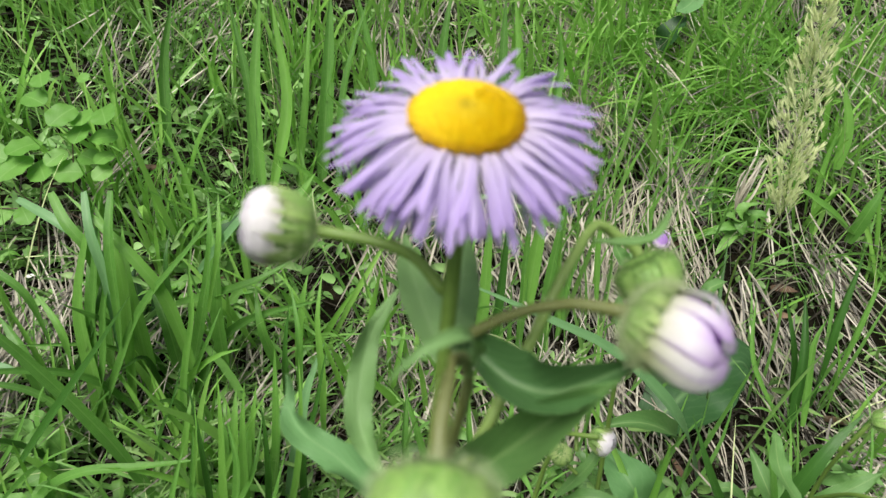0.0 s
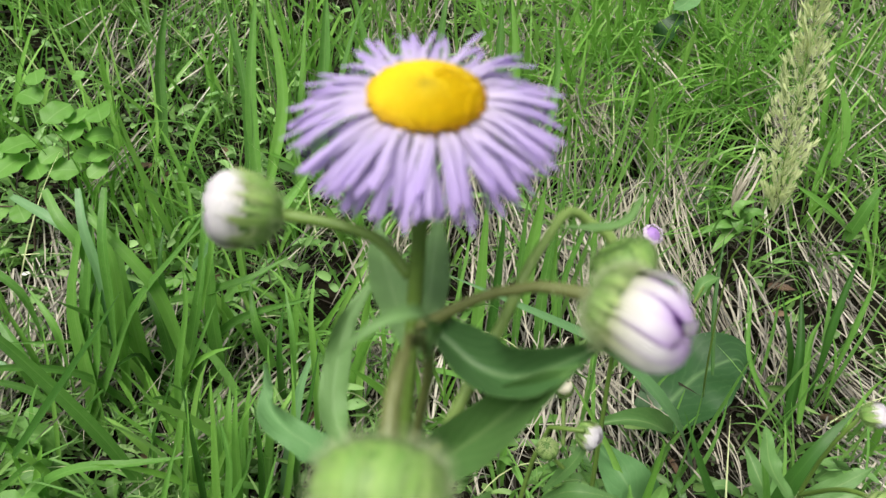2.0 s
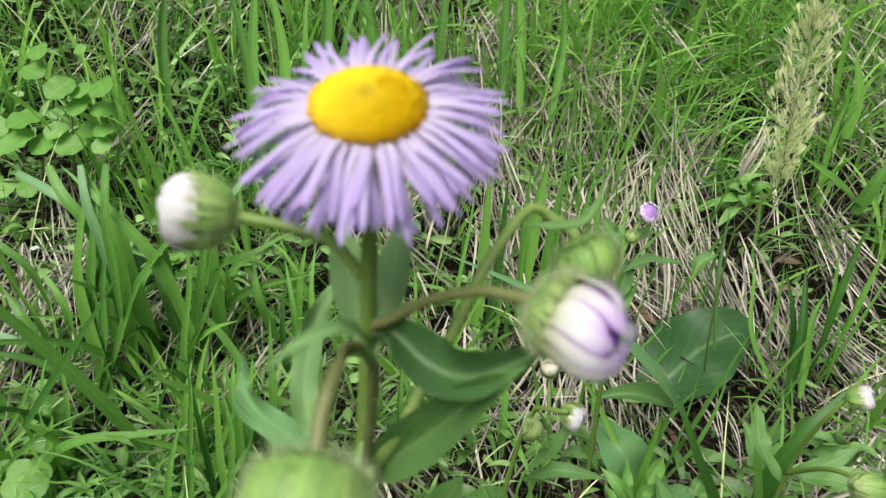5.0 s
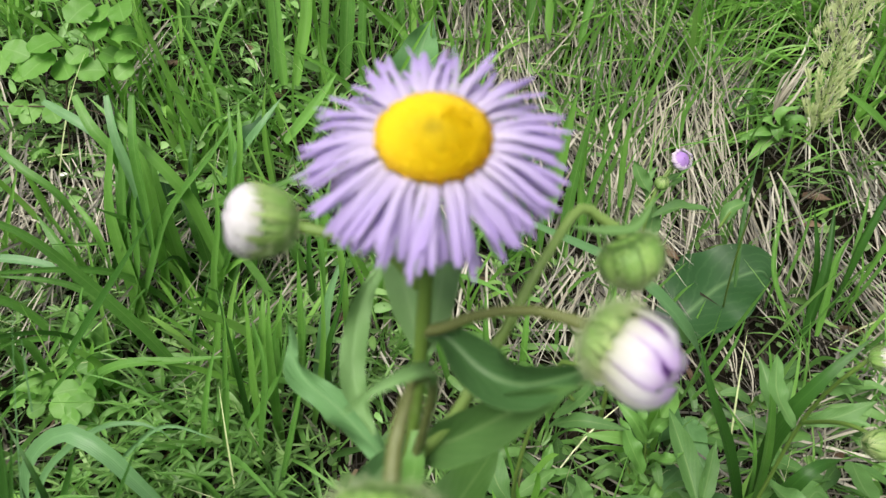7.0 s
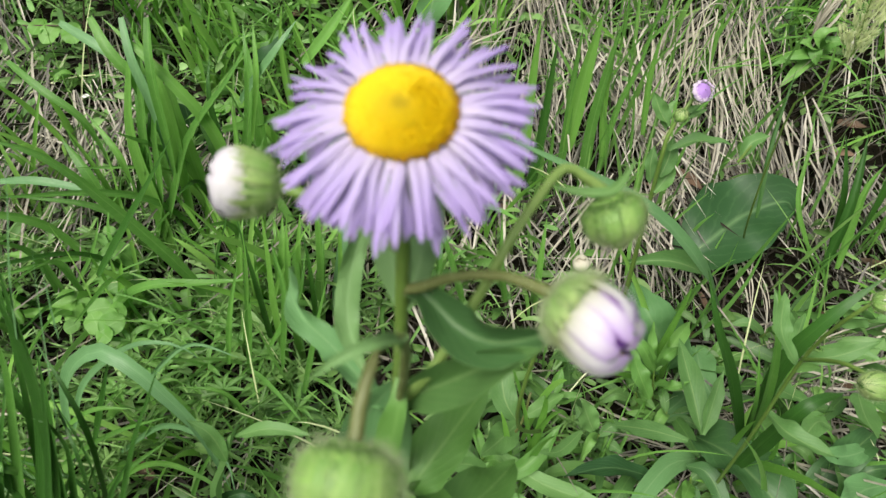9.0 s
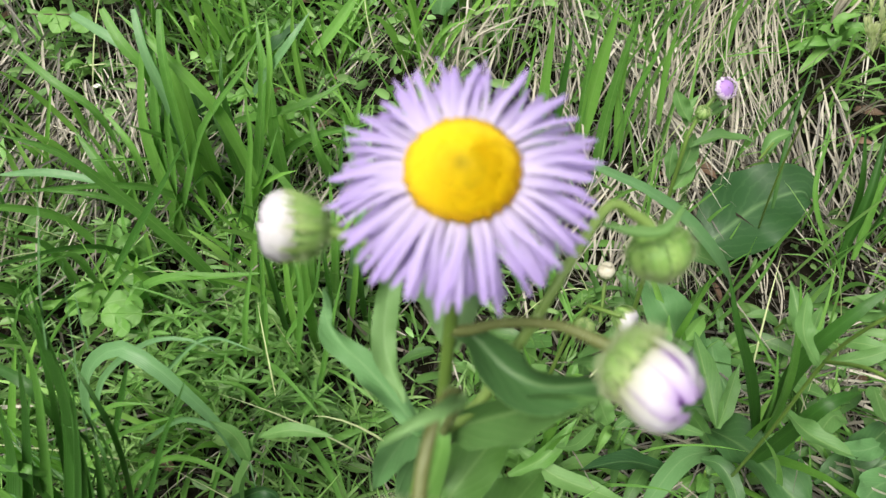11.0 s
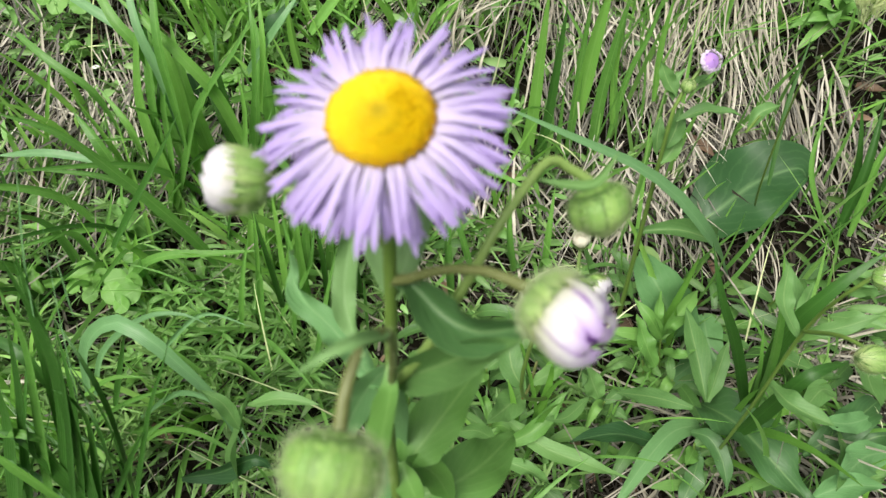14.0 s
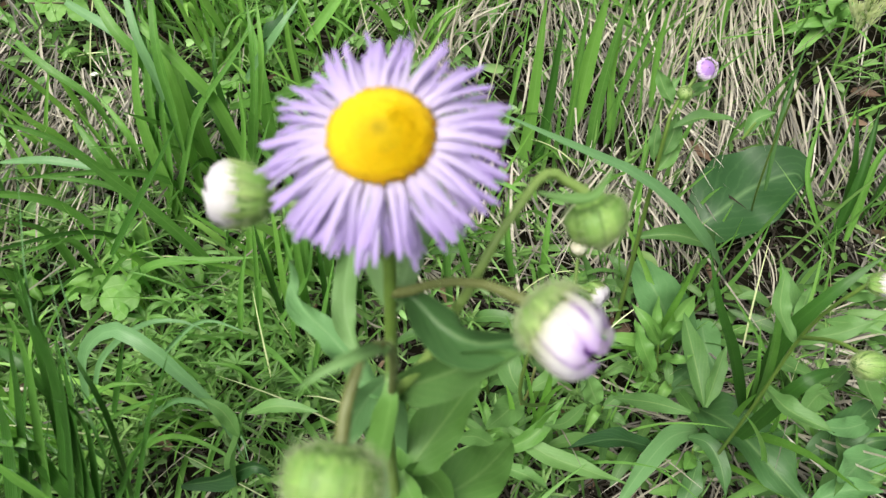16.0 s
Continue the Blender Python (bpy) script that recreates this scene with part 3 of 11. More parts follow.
# ---- fleabane in bloom ----
def main_plant():
    base = np.array([0.004, 0.012, float(ground_z(0.004, 0.012)) - 0.004])
    plant = thing("fleabane", base, "hairy fleabane plant with one lilac bloom and four buds", "wildflower")

    def stalk(name, pts, radii, mat, label="", n=26):
        part(name, tube_arrays(pts, radii, n, 12), mat, plant, label, base)
        r = np.random.default_rng(len(pts) * 17 + n)
        line = spline(pts, 240)
        k = r.integers(0, 239, 280)
        t = unit(line[k + 1] - line[k])
        nn = unit(np.cross(t, r.normal(0, 1, (280, 3))))
        part("hairs", hair_arrays(line[k] + nn * np.mean(radii) * 0.95, nn, 0.0009, 0.00003, n), M_HAIR, plant, "", base)

    def leaf(pts, width, mat=M_LEAF, profile="lance", fold=0.25, wave=0.03, facing=(0.0, -0.5, 0.85), twist=0.0, n=20, label=""):
        v, f, u = leaf_arrays(pts, width, profile, fold, wave, n, 9, facing, twist, len(plant.children))
        top = part("leaf", (v, f, u), mat, plant, label, base)
        # the paler lower skin lies a hair's breadth under the upper one
        e1 = np.gradient(v.reshape(n, 9, 3), axis=0)
        e2 = np.gradient(v.reshape(n, 9, 3), axis=1)
        down = unit(np.cross(e1, e2)).reshape(-1, 3)
        down *= -np.sign((down @ np.asarray(facing)).sum())
        part("underside", (v + down * 0.00018, f, u), M_LEAF_UNDER, top, "", base)

    stalk("stem", [tuple(base), (-0.004, 0.014, 0.06), (-0.0085, 0.014, 0.20), (-0.0072, 0.0092, 0.3193), (-0.0040, 0.0066, 0.3522), (-0.0016, 0.0045, 0.385), (0.0002, 0.0030, 0.4145)], [0.0028, 0.0026, 0.0023, 0.0019, 0.0016, 0.00145, 0.00135], M_STEM, "", 40)
    stalk("flower_stalk", [(-0.0024, 0.0057, 0.3898), (-0.0078, 0.0072, 0.3955), (-0.0153, 0.0077, 0.3981), (-0.0258, 0.0106, 0.3988), (-0.0282, 0.0100, 0.3993)], [0.0011, 0.0010, 0.0010, 0.0013], M_STEM)
    bud(plant, base, (-0.0258, 0.0106, 0.3988), (-0.95, -0.23, 0.19), 0.0063, 0.0126, "white", 21, 350, "half-closed white bud")
    stalk("flower_stalk", [(-0.0014, 0.0045, 0.3810), (0.0021, 0.0032, 0.3830), (0.0063, 0.0018, 0.3863), (0.0110, 0.0001, 0.3892), (0.0156, -0.0018, 0.3911), (0.0190, -0.0036, 0.3922), (0.0265, -0.0082, 0.3927), (0.0284, -0.0094, 0.3919)], [0.0011, 0.0010, 0.0009, 0.0010, 0.0014], M_PEDUNCLE, "brown arched flower stalk")
    bud(plant, base, (0.0263, -0.0082, 0.3926), (0.80, -0.58, -0.17), 0.0066, 0.0148, "purple", 22, 1300, "closed white bud with purple tip")
    stalk("flower_stalk", [(-0.0050, 0.0072, 0.3420), (0.0040, 0.0035, 0.3600), (0.0091, 0.0065, 0.3700), (0.0141, 0.0098, 0.3792), (0.0177, 0.0126, 0.3868), (0.0216, 0.0184, 0.3911), (0.0285, 0.0300, 0.3945), (0.0339, 0.0316, 0.3913), (0.0377, 0.0319, 0.3889), (0.0389, 0.0309, 0.3867), (0.0400, 0.0300, 0.3846)], [0.0015, 0.0013, 0.0012, 0.0011, 0.0010, 0.0011, 0.0013], M_STALK_PALE, "hooked nodding stalk", 34)
    bud(plant, base, (0.0389, 0.0309, 0.3867), (0.42, -0.32, -0.80), 0.0068, 0.0112, "green", 23, 800, "nodding hairy green bud")
    stalk("flower_stalk", [(-0.0054, 0.0076, 0.3380), (-0.0010, -0.0036, 0.3640), (0.0014, -0.0130, 0.3845), (-0.0008, -0.0205, 0.3918), (-0.0024, -0.0280, 0.3890), (-0.0028, -0.0335, 0.3840), (-0.0031, -0.0369, 0.3815)], [0.0011, 0.0010, 0.0009, 0.0009, 0.0010, 0.0013], M_PEDUNCLE)
    bud(plant, base, (-0.0028, -0.0335, 0.3840), (-0.0659, -0.8390, -0.5401), 0.0074, 0.0125, "green", 24, 1500, "nodding hairy green bud")
    leaf([(0.0268, 0.0258, 0.3925), (0.0326, 0.0233, 0.3930), (0.0378, 0.0218, 0.3950), (0.0415, 0.0240, 0.4010)], 0.0024, fold=0.6, label="narrow bract at the hook")
    # folded leaf: shade within the fold is put into its darker green
    leaf([(-0.0010, 0.0048, 0.3800), (0.0025, 0.0050, 0.3795), (0.0095, 0.0010, 0.3752), (0.0172, -0.0030, 0.3760), (0.0285, -0.0070, 0.3845)], 0.0125, M_LEAF_SHADED, fold=1.05, facing=(0.0, -0.72, 0.7), twist=-10, wave=0.04)
    leaf([(-0.0048, 0.0072, 0.3440), (0.0085, 0.0015, 0.3595), (0.0175, -0.0045, 0.3730), (0.0245, -0.0105, 0.3830)], 0.0115, fold=0.8, facing=(0.0, -0.75, 0.66), wave=0.06)
    leaf([(0.0012, -0.0155, 0.3860), (0.0022, -0.0200, 0.3925), (0.0000, -0.0265, 0.3985), (-0.0045, -0.0300, 0.3985), (-0.0092, -0.0310, 0.3945)], 0.0023, M_LEAF_UNDER, fold=0.5, twist=40)
    leaf([(-0.0021, 0.0043, 0.3758), (-0.0056, 0.0146, 0.3807), (-0.0092, 0.0261, 0.3859), (-0.0110, 0.0350, 0.3899)], 0.0085, M_LEAF_UNDER, facing=(0.3, -0.9, 0.3))
    leaf([(-0.0010, 0.0043, 0.3758), (0.0005, 0.0147, 0.3808), (0.0014, 0.0261, 0.3861), (0.0021, 0.0355, 0.3913)], 0.008, M_LEAF_UNDER, facing=(-0.2, -0.95, 0.3))
    leaf([(-0.0084, 0.0110, 0.3347), (-0.0174, 0.0220, 0.3333), (-0.0271, 0.0320, 0.3339), (-0.0363, 0.0400, 0.3343), (-0.0417, 0.0460, 0.3377), (-0.0431, 0.0500, 0.3458)], 0.0089, M_LEAF_GREY, wave=0.30, twist=70, fold=0.5, facing=(0.3, -0.6, 0.75), n=44)
    leaf([(-0.0147, 0.0180, 0.3391), (-0.0211, 0.0300, 0.3451), (-0.0214, 0.0360, 0.3539), (-0.0192, 0.0420, 0.3630), (-0.0135, 0.0480, 0.3716)], 0.0071, M_LEAF_UNDER, wave=0.20, twist=-40, fold=0.45, facing=(0.0, -0.7, 0.7), n=36)
    leaf([(-0.0058, 0.0150, 0.2908), (-0.0025, 0.0220, 0.2911), (0.0055, 0.0300, 0.3004), (0.0164, 0.0370, 0.3180)], 0.0176, M_HERB_PIECE, profile="ovate", facing=(-0.2, -0.42, 0.9), wave=0.06)
    leaf([(-0.0033, 0.0040, 0.3560), (-0.0031, -0.0010, 0.3503), (-0.0065, -0.0030, 0.3334), (-0.0119, -0.0020, 0.3134)], 0.0084, M_HERB_PIECE, facing=(-0.2, -0.42, 0.9), fold=0.4, wave=0.05)
    leaf([(-0.0053, 0.0160, 0.2941), (-0.0003, 0.0200, 0.2846), (0.0040, 0.0220, 0.2734), (0.0078, 0.0240, 0.2544)], 0.0111, M_HERB_PIECE, facing=(-0.2, -0.42, 0.9), fold=0.4, wave=0.06)
    leaf([(-0.0064, 0.0160, 0.2929), (-0.0042, 0.0120, 0.2898), (0.0000, 0.0080, 0.2810)], 0.0086, M_HERB_PIECE, facing=(-0.2, -0.42, 0.9), fold=0.4)
    leaf([(-0.0050, 0.0090, 0.3486), (-0.0133, 0.0140, 0.3308), (-0.0207, 0.0180, 0.3110), (-0.0262, 0.0200, 0.2919)], 0.0099, M_LEAF_GREY, facing=(0.2, -0.8, 0.6), fold=0.3, wave=0.06)
    leaf([(-0.0044, 0.0100, 0.3468), (-0.0113, 0.0240, 0.3036), (-0.0165, 0.0300, 0.2630), (-0.0228, 0.0340, 0.2203)], 0.0150, M_LEAF_GREY, facing=(0.0, -0.8, 0.6), fold=0.3, wave=0.06)
    leaf([(-0.0085, 0.0232, 0.2585), (0.0031, 0.0258, 0.2598), (0.0163, 0.0378, 0.2564), (0.0287, 0.0586, 0.2480)], 0.022, M_HERB_PIECE, wave=0.08, twist=20)
    leaf([(-0.0137, 0.0299, 0.2362), (-0.0342, 0.0304, 0.2397), (-0.0619, 0.0420, 0.2262)], 0.022, wave=0.09, twist=25)

    flower_head(plant, base, (0.0003, 0.0003, 0.4190), (0.02, -0.455, 0.89))


main_plant()


# ---- plants of the bank ----
def plant(name, at, label, category, group=""):
    return thing(name, (at[0], at[1], float(ground_z(*at)) - 0.003), label, category, group)


def blade(p, pts, width, mat=M_BLADE, profile="blade", fold=0.35, wave=0.0, facing=(0.0, -0.6, 0.8), twist=12.0, n=18, name="blade", wild=0.35):
    r = np.random.default_rng(len(p.children) + int(1e4 * abs(p.location[0])))
    pts = np.asarray(pts, float)
    mid = slice(1, len(pts) - 1)
    pts[mid] += r.normal(0, 0.006 * wild, pts[mid].shape)
    facing = np.asarray(facing) + r.normal(0, 0.6 * wild, 3)
    return part(name, leaf_arrays(pts, width * r.uniform(0.85, 1.1), profile, fold + r.uniform(0, wild), wave, n, 5, facing, twist + r.normal(0, 70 * wild), len(p.children)), mat, p, "", p.location)


def leafy(p, pts, width, mat=M_LEAF, profile="lance", fold=0.28, wave=0.06, facing=(0.0, -0.5, 0.85), twist=10.0, n=16, wild=1.0):
    r = np.random.default_rng(7 * len(p.children) + int(1e4 * abs(p.location[1])))
    fold, wave, twist = fold + wild * r.uniform(-0.1, 0.35), wave * r.uniform(0.8, 2.0), twist + wild * r.normal(0, 24)
    facing = np.asarray(facing) + wild * r.normal(0, 0.18, 3)
    return part("leaf", leaf_arrays(pts, width * (1 + 0.1 * fold), profile, fold, wave, n, 7, facing, twist, len(p.children)), mat, p, "", p.location)


def stemmed(p, pts, r0, r1, mat=M_STEM, name="stem"):
    return part(name, tube_arrays(pts, [r0, r1], 18, 7), mat, p, "", p.location)


def round_leaflet(p, c, size, tilt, mat=M_CLOVER, seed=0):
    """One rounded leaflet lying near level, tilted a little."""
    r = np.random.default_rng(seed)
    a = r.uniform(0, 6.28)
    d = np.array([np.cos(a), np.sin(a), 0.6 * np.sin(a) + r.uniform(-0.2, 0.2)]) * size
    c = np.asarray(c)
    nrm = (r.uniform(-tilt, tilt), r.uniform(-tilt, tilt) - 0.75, 0.9)
    return part("leaflet", leaf_arrays([c - d * 0.5, c + (0, 0, size * 0.05), c + d * 0.5], size * 0.95, "round", 0.12, 0.03, 16, 9, nrm, 0, seed), mat, p, "", p.location)


def spikelets(p, rachis, count, spread):
    """Short side twigs along a rachis, each ending in a pale husk; the husks share a few shapes."""
    r = np.random.default_rng(77)
    line = spline(rachis, 200)
    shapes = []
    for k in range(4):
        items = []
        for j in range(4):
            a = j * 1.6 + k
            d = np.array([0.0007 * np.cos(a), 0.0007 * np.sin(a), 0.0])
            items.append(leaf_arrays([(0, 0, 0), 1.1 * d + (0, 0, 0.0038), 2.0 * d + (0, 0, 0.0070 + 0.0006 * k)], 0.0014, "lance", 0.5, 0, 6, 3, (np.cos(a), np.sin(a), 0.1)))
        me = make_mesh("spikelet", *joined(items))
        me.materials.append(M_SEED)
        shapes.append(me)
    twigs = []
    for k in range(count):
        i = int(r.integers(4, 195))
        along = unit(line[i + 1] - line[i])
        out = unit(r.normal(0, 1, 3))
        out = unit(out - along * (out @ along))
        full = np.sin(np.pi * np.clip(i / 200 * 0.92 + 0.06, 0, 1)) ** 0.6
        reach = spread * full * r.uniform(0.25, 1.0)
        tip = line[i] + out * reach * 1.0 + along * reach * 0.7 - np.array([0, 0, 0.35 * reach])
        twigs.append(tube_arrays([line[i], line[i] + out * reach * 0.35 + along * reach * 0.5, tip], [0.00018, 0.00012], 5, 4))
        ob = new("spikelet", shapes[k % 4])
        ob.parent = p
        ob.matrix_basis = Matrix.Translation(Vector(tip) - p.location) @ frame_from(unit(along + 0.5 * out + r.normal(0, 0.25, 3))) @ pose(0, 0, -0.0004, 0, 0, r.uniform(0, 360))
    part("panicle", joined(twigs), M_SEED, p, "", p.location)


p = plant('grass_plant', (-0.324, 0.499), 'broad lush green grass blades on the bank', 'grass', 'broad grass tufts')
blade(p, [(-0.3031, 0.4786, 0.0420), (-0.2985, 0.4608, 0.1242), (-0.3021, 0.4608, 0.1883), (-0.3093, 0.4786, 0.2424)], 0.0174, M_BLADE, 'blade', wild=0.1)
blade(p, [(-0.3421, 0.4786, 0.0838), (-0.3284, 0.4608, 0.1608), (-0.3246, 0.4608, 0.2220), (-0.3313, 0.4786, 0.2561)], 0.0139, M_BLADE, 'blade', wild=0.1)
blade(p, [(-0.3635, 0.4786, 0.0968), (-0.3393, 0.4586, 0.1737), (-0.3439, 0.4786, 0.2216)], 0.0131, M_BLADE, 'blade', wild=0.1)
blade(p, [(-0.2719, 0.4786, 0.0786), (-0.2696, 0.4586, 0.1478), (-0.2929, 0.4786, 0.1870)], 0.0155, M_BLADE, 'blade', wild=0.1)
blade(p, [(-0.2715, 0.4786, 0.0441), (-0.2428, 0.4608, 0.1285), (-0.2291, 0.4608, 0.1898), (-0.2250, 0.4786, 0.2355)], 0.0130, M_BLADE, 'blade', wild=0.1)
blade(p, [(-0.2252, 0.4786, 0.0728), (-0.2198, 0.4608, 0.1539), (-0.2174, 0.4608, 0.2076), (-0.2252, 0.4786, 0.2525)], 0.0129, M_BLADE, 'blade', wild=0.1)
blade(p, [(-0.1706, 0.4786, 0.0875), (-0.1777, 0.4586, 0.1467), (-0.1871, 0.4786, 0.1831)], 0.0111, M_BLADE, 'blade', wild=0.1)
blade(p, [(-0.3206, 0.4786, 0.0775), (-0.3164, 0.4586, 0.1530), (-0.3602, 0.4786, 0.1856)], 0.0122, M_BLADE, 'blade', wild=0.1)
blade(p, [(-0.2596, 0.4786, 0.0923), (-0.2621, 0.4608, 0.1530), (-0.2632, 0.4608, 0.2066), (-0.2635, 0.4786, 0.2404)], 0.0086, M_BLADE_DARK, 'blade', wild=0.1)
blade(p, [(-0.2685, 0.4786, 0.1599), (-0.2147, 0.4608, 0.1812), (-0.1752, 0.4608, 0.1968), (-0.1431, 0.4786, 0.2127)], 0.0119, M_BLADE, 'blade', wild=0.1)
p = plant('grass_plant', (-0.203, 0.402), 'upright green grass before dry straw', 'grass', 'slender grass')
blade(p, [(-0.1995, 0.3818, -0.0095), (-0.1814, 0.3618, 0.0801), (-0.1808, 0.3818, 0.1274)], 0.0138, M_BLADE, 'blade', wild=0.1)
blade(p, [(-0.1807, 0.3818, -0.0091), (-0.1690, 0.3618, 0.0804), (-0.1629, 0.3818, 0.1221)], 0.0118, M_BLADE, 'blade', wild=0.1)
blade(p, [(-0.1591, 0.3818, -0.0086), (-0.1440, 0.3618, 0.0780), (-0.1440, 0.3818, 0.1079)], 0.0129, M_BLADE, 'blade', wild=0.1)
blade(p, [(-0.2481, 0.3818, -0.0106), (-0.2205, 0.3618, 0.0910), (-0.2181, 0.3818, 0.1266)], 0.0108, M_BLADE, 'blade', wild=0.1)
blade(p, [(-0.2211, 0.3818, -0.0100), (-0.2096, 0.3618, 0.0705), (-0.2115, 0.3818, 0.0976)], 0.0079, M_BLADE, 'blade', wild=0.1)
blade(p, [(-0.2589, 0.3818, -0.0109), (-0.2460, 0.3618, 0.0697), (-0.2561, 0.3818, 0.0966)], 0.0060, M_BLADE, 'blade', wild=0.1)
blade(p, [(-0.1430, 0.3818, -0.0082), (-0.1250, 0.3641, 0.0826), (-0.1145, 0.3641, 0.1344), (-0.1016, 0.3818, 0.1736)], 0.0125, M_BLADE_BLUE, 'blade', wild=0.1)
blade(p, [(-0.1062, 0.3818, 0.0819), (-0.1016, 0.3641, 0.1512), (-0.1021, 0.3641, 0.2036), (-0.1000, 0.3818, 0.2410)], 0.0073, M_BLADE, 'blade', wild=0.1)
blade(p, [(-0.1244, 0.3818, 0.1171), (-0.1180, 0.3618, 0.1839), (-0.1269, 0.3818, 0.2254)], 0.0065, M_BLADE, 'blade', wild=0.1)
p = plant('dock_plant', (0.234, 0.519), 'single large dark glossy dock leaf', 'herb')
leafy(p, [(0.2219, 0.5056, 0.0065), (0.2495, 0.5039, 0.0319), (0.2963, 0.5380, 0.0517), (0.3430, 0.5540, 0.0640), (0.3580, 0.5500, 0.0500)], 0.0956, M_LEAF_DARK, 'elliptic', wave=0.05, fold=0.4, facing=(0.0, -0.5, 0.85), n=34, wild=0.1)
stemmed(p, [(0.2217, 0.5144, -0.0178), (0.2221, 0.5056, 0.0057), (0.2499, 0.5043, 0.0309)], 0.0022, 0.0015, M_STALK_PALE, 'petiole')
p = plant('leafy_herb', (0.263, 0.506), 'narrow green leaf crossing below dark leaf', 'herb')
leafy(p, [(0.2479, 0.4620, 0.0194), (0.2158, 0.4291, 0.0584), (0.1823, 0.4154, 0.0757), (0.1411, 0.4134, 0.0698)], 0.0253, M_LEAF, 'lance', fold=0.5)
p = plant('dock_plant', (0.196, 0.372), 'grey-green broad leaves lying on straw', 'herb')
leafy(p, [(0.1902, 0.3486, -0.0082), (0.1773, 0.3528, 0.0300), (0.1610, 0.3544, 0.0603), (0.1495, 0.3903, 0.0626)], 0.0500, M_LEAF_GREY, 'ovate', wave=0.08)
leafy(p, [(0.2137, 0.3368, -0.0255), (0.1922, 0.3087, -0.0102), (0.1705, 0.2918, -0.0166)], 0.0264, M_LEAF_GREY, 'ovate')
leafy(p, [(0.2186, 0.3655, 0.0091), (0.2187, 0.3330, 0.0048), (0.2311, 0.3123, -0.0098)], 0.0278, M_LEAF_GREY, 'ovate')
p = plant('leafy_herb', (0.184, 0.326), 'small leafy green shoot among grey-green leaves', 'herb', 'leafy herbs')
stemmed(p, [(0.1841, 0.3260, -0.0605), (0.1724, 0.3168, -0.0062), (0.1656, 0.3148, 0.0353)], 0.0014, 0.0010, M_STEM, 'stem')
leafy(p, [(0.1665, 0.3130, 0.0298), (0.1513, 0.3128, 0.0567), (0.1379, 0.3272, 0.0647)], 0.0129, M_HERB_PIECE, 'lance')
leafy(p, [(0.1667, 0.3144, 0.0298), (0.1817, 0.3284, 0.0506), (0.2014, 0.3560, 0.0532)], 0.0152, M_HERB_PIECE, 'lance')
leafy(p, [(0.1638, 0.3123, 0.0303), (0.1339, 0.2982, 0.0503), (0.1059, 0.2971, 0.0528)], 0.0118, M_HERB_PIECE, 'lance')
leafy(p, [(0.1586, 0.2839, 0.0248), (0.1461, 0.2901, 0.0492), (0.1407, 0.3149, 0.0576)], 0.0165, M_HERB_PIECE, 'lance')
leafy(p, [(0.1638, 0.2991, 0.0287), (0.1710, 0.2774, 0.0510), (0.1857, 0.2814, 0.0539)], 0.0114, M_HERB_PIECE, 'lance')
leafy(p, [(0.1683, 0.3185, 0.0299), (0.1589, 0.3151, 0.0565), (0.1637, 0.3411, 0.0627)], 0.0099, M_HERB_PIECE, 'lance')
leafy(p, [(0.1679, 0.3157, 0.0299), (0.1705, 0.3084, 0.0541), (0.1848, 0.3244, 0.0493)], 0.0108, M_HERB_PIECE, 'lance')
p = plant('leafy_herb', (0.228, 0.310), 'tall lance-leaved green shoot beside broad grass', 'herb', 'leafy herbs')
leafy(p, [(0.1940, 0.2484, 0.0281), (0.1876, 0.2741, 0.0483), (0.1834, 0.3247, 0.0598)], 0.0198, M_LEAF, 'lance')
leafy(p, [(0.1949, 0.2483, 0.0284), (0.2011, 0.2639, 0.0479), (0.2118, 0.2894, 0.0620)], 0.0139, M_LEAF, 'lance')
leafy(p, [(0.1833, 0.2450, 0.0235), (0.1520, 0.2457, 0.0321), (0.1139, 0.2297, 0.0561)], 0.0149, M_LEAF, 'lance')
leafy(p, [(0.1970, 0.2496, -0.0057), (0.1682, 0.2299, 0.0088), (0.1409, 0.1971, 0.0115), (0.1158, 0.1632, -0.0004)], 0.0178, M_LEAF_GREY, 'blade', fold=0.3, wild=0.2)
leafy(p, [(0.1831, 0.2318, 0.0083), (0.1943, 0.2226, 0.0161), (0.2030, 0.2073, 0.0094), (0.2080, 0.1903, -0.0068)], 0.0152, M_LEAF_SHADED, 'lance', wild=0.3)
leafy(p, [(0.1987, 0.2655, 0.0033), (0.2131, 0.2316, 0.0269), (0.2320, 0.1986, 0.0291), (0.2607, 0.1692, 0.0140)], 0.0420, M_LEAF_SHADED, 'lance', fold=0.5, wave=0.12, n=26, wild=0.3)
leafy(p, [(0.2736, 0.2269, -0.0024), (0.2925, 0.2348, 0.0131), (0.3148, 0.2492, 0.0245), (0.3453, 0.2758, 0.0172)], 0.0266, M_LEAF_SHADED, 'lance', wave=0.1)
leafy(p, [(0.2784, 0.1948, -0.0013), (0.2977, 0.1990, 0.0118), (0.3209, 0.1992, 0.0200)], 0.0269, M_LEAF, 'ovate', wave=0.1)
leafy(p, [(0.3142, 0.2370, -0.0077), (0.3286, 0.2408, 0.0096), (0.3482, 0.2438, 0.0121)], 0.0230, M_LEAF_SHADED, 'ovate', wave=0.1)
leafy(p, [(0.1778, 0.1892, -0.0336), (0.1866, 0.2052, -0.0204), (0.1921, 0.2213, -0.0030)], 0.0177, M_LEAF_SHADED, 'lance')
stemmed(p, [(0.2137, 0.2807, -0.0571), (0.2077, 0.2746, -0.0263), (0.1987, 0.2655, 0.0033)], 0.0014, 0.0010, M_STEM, 'stem')
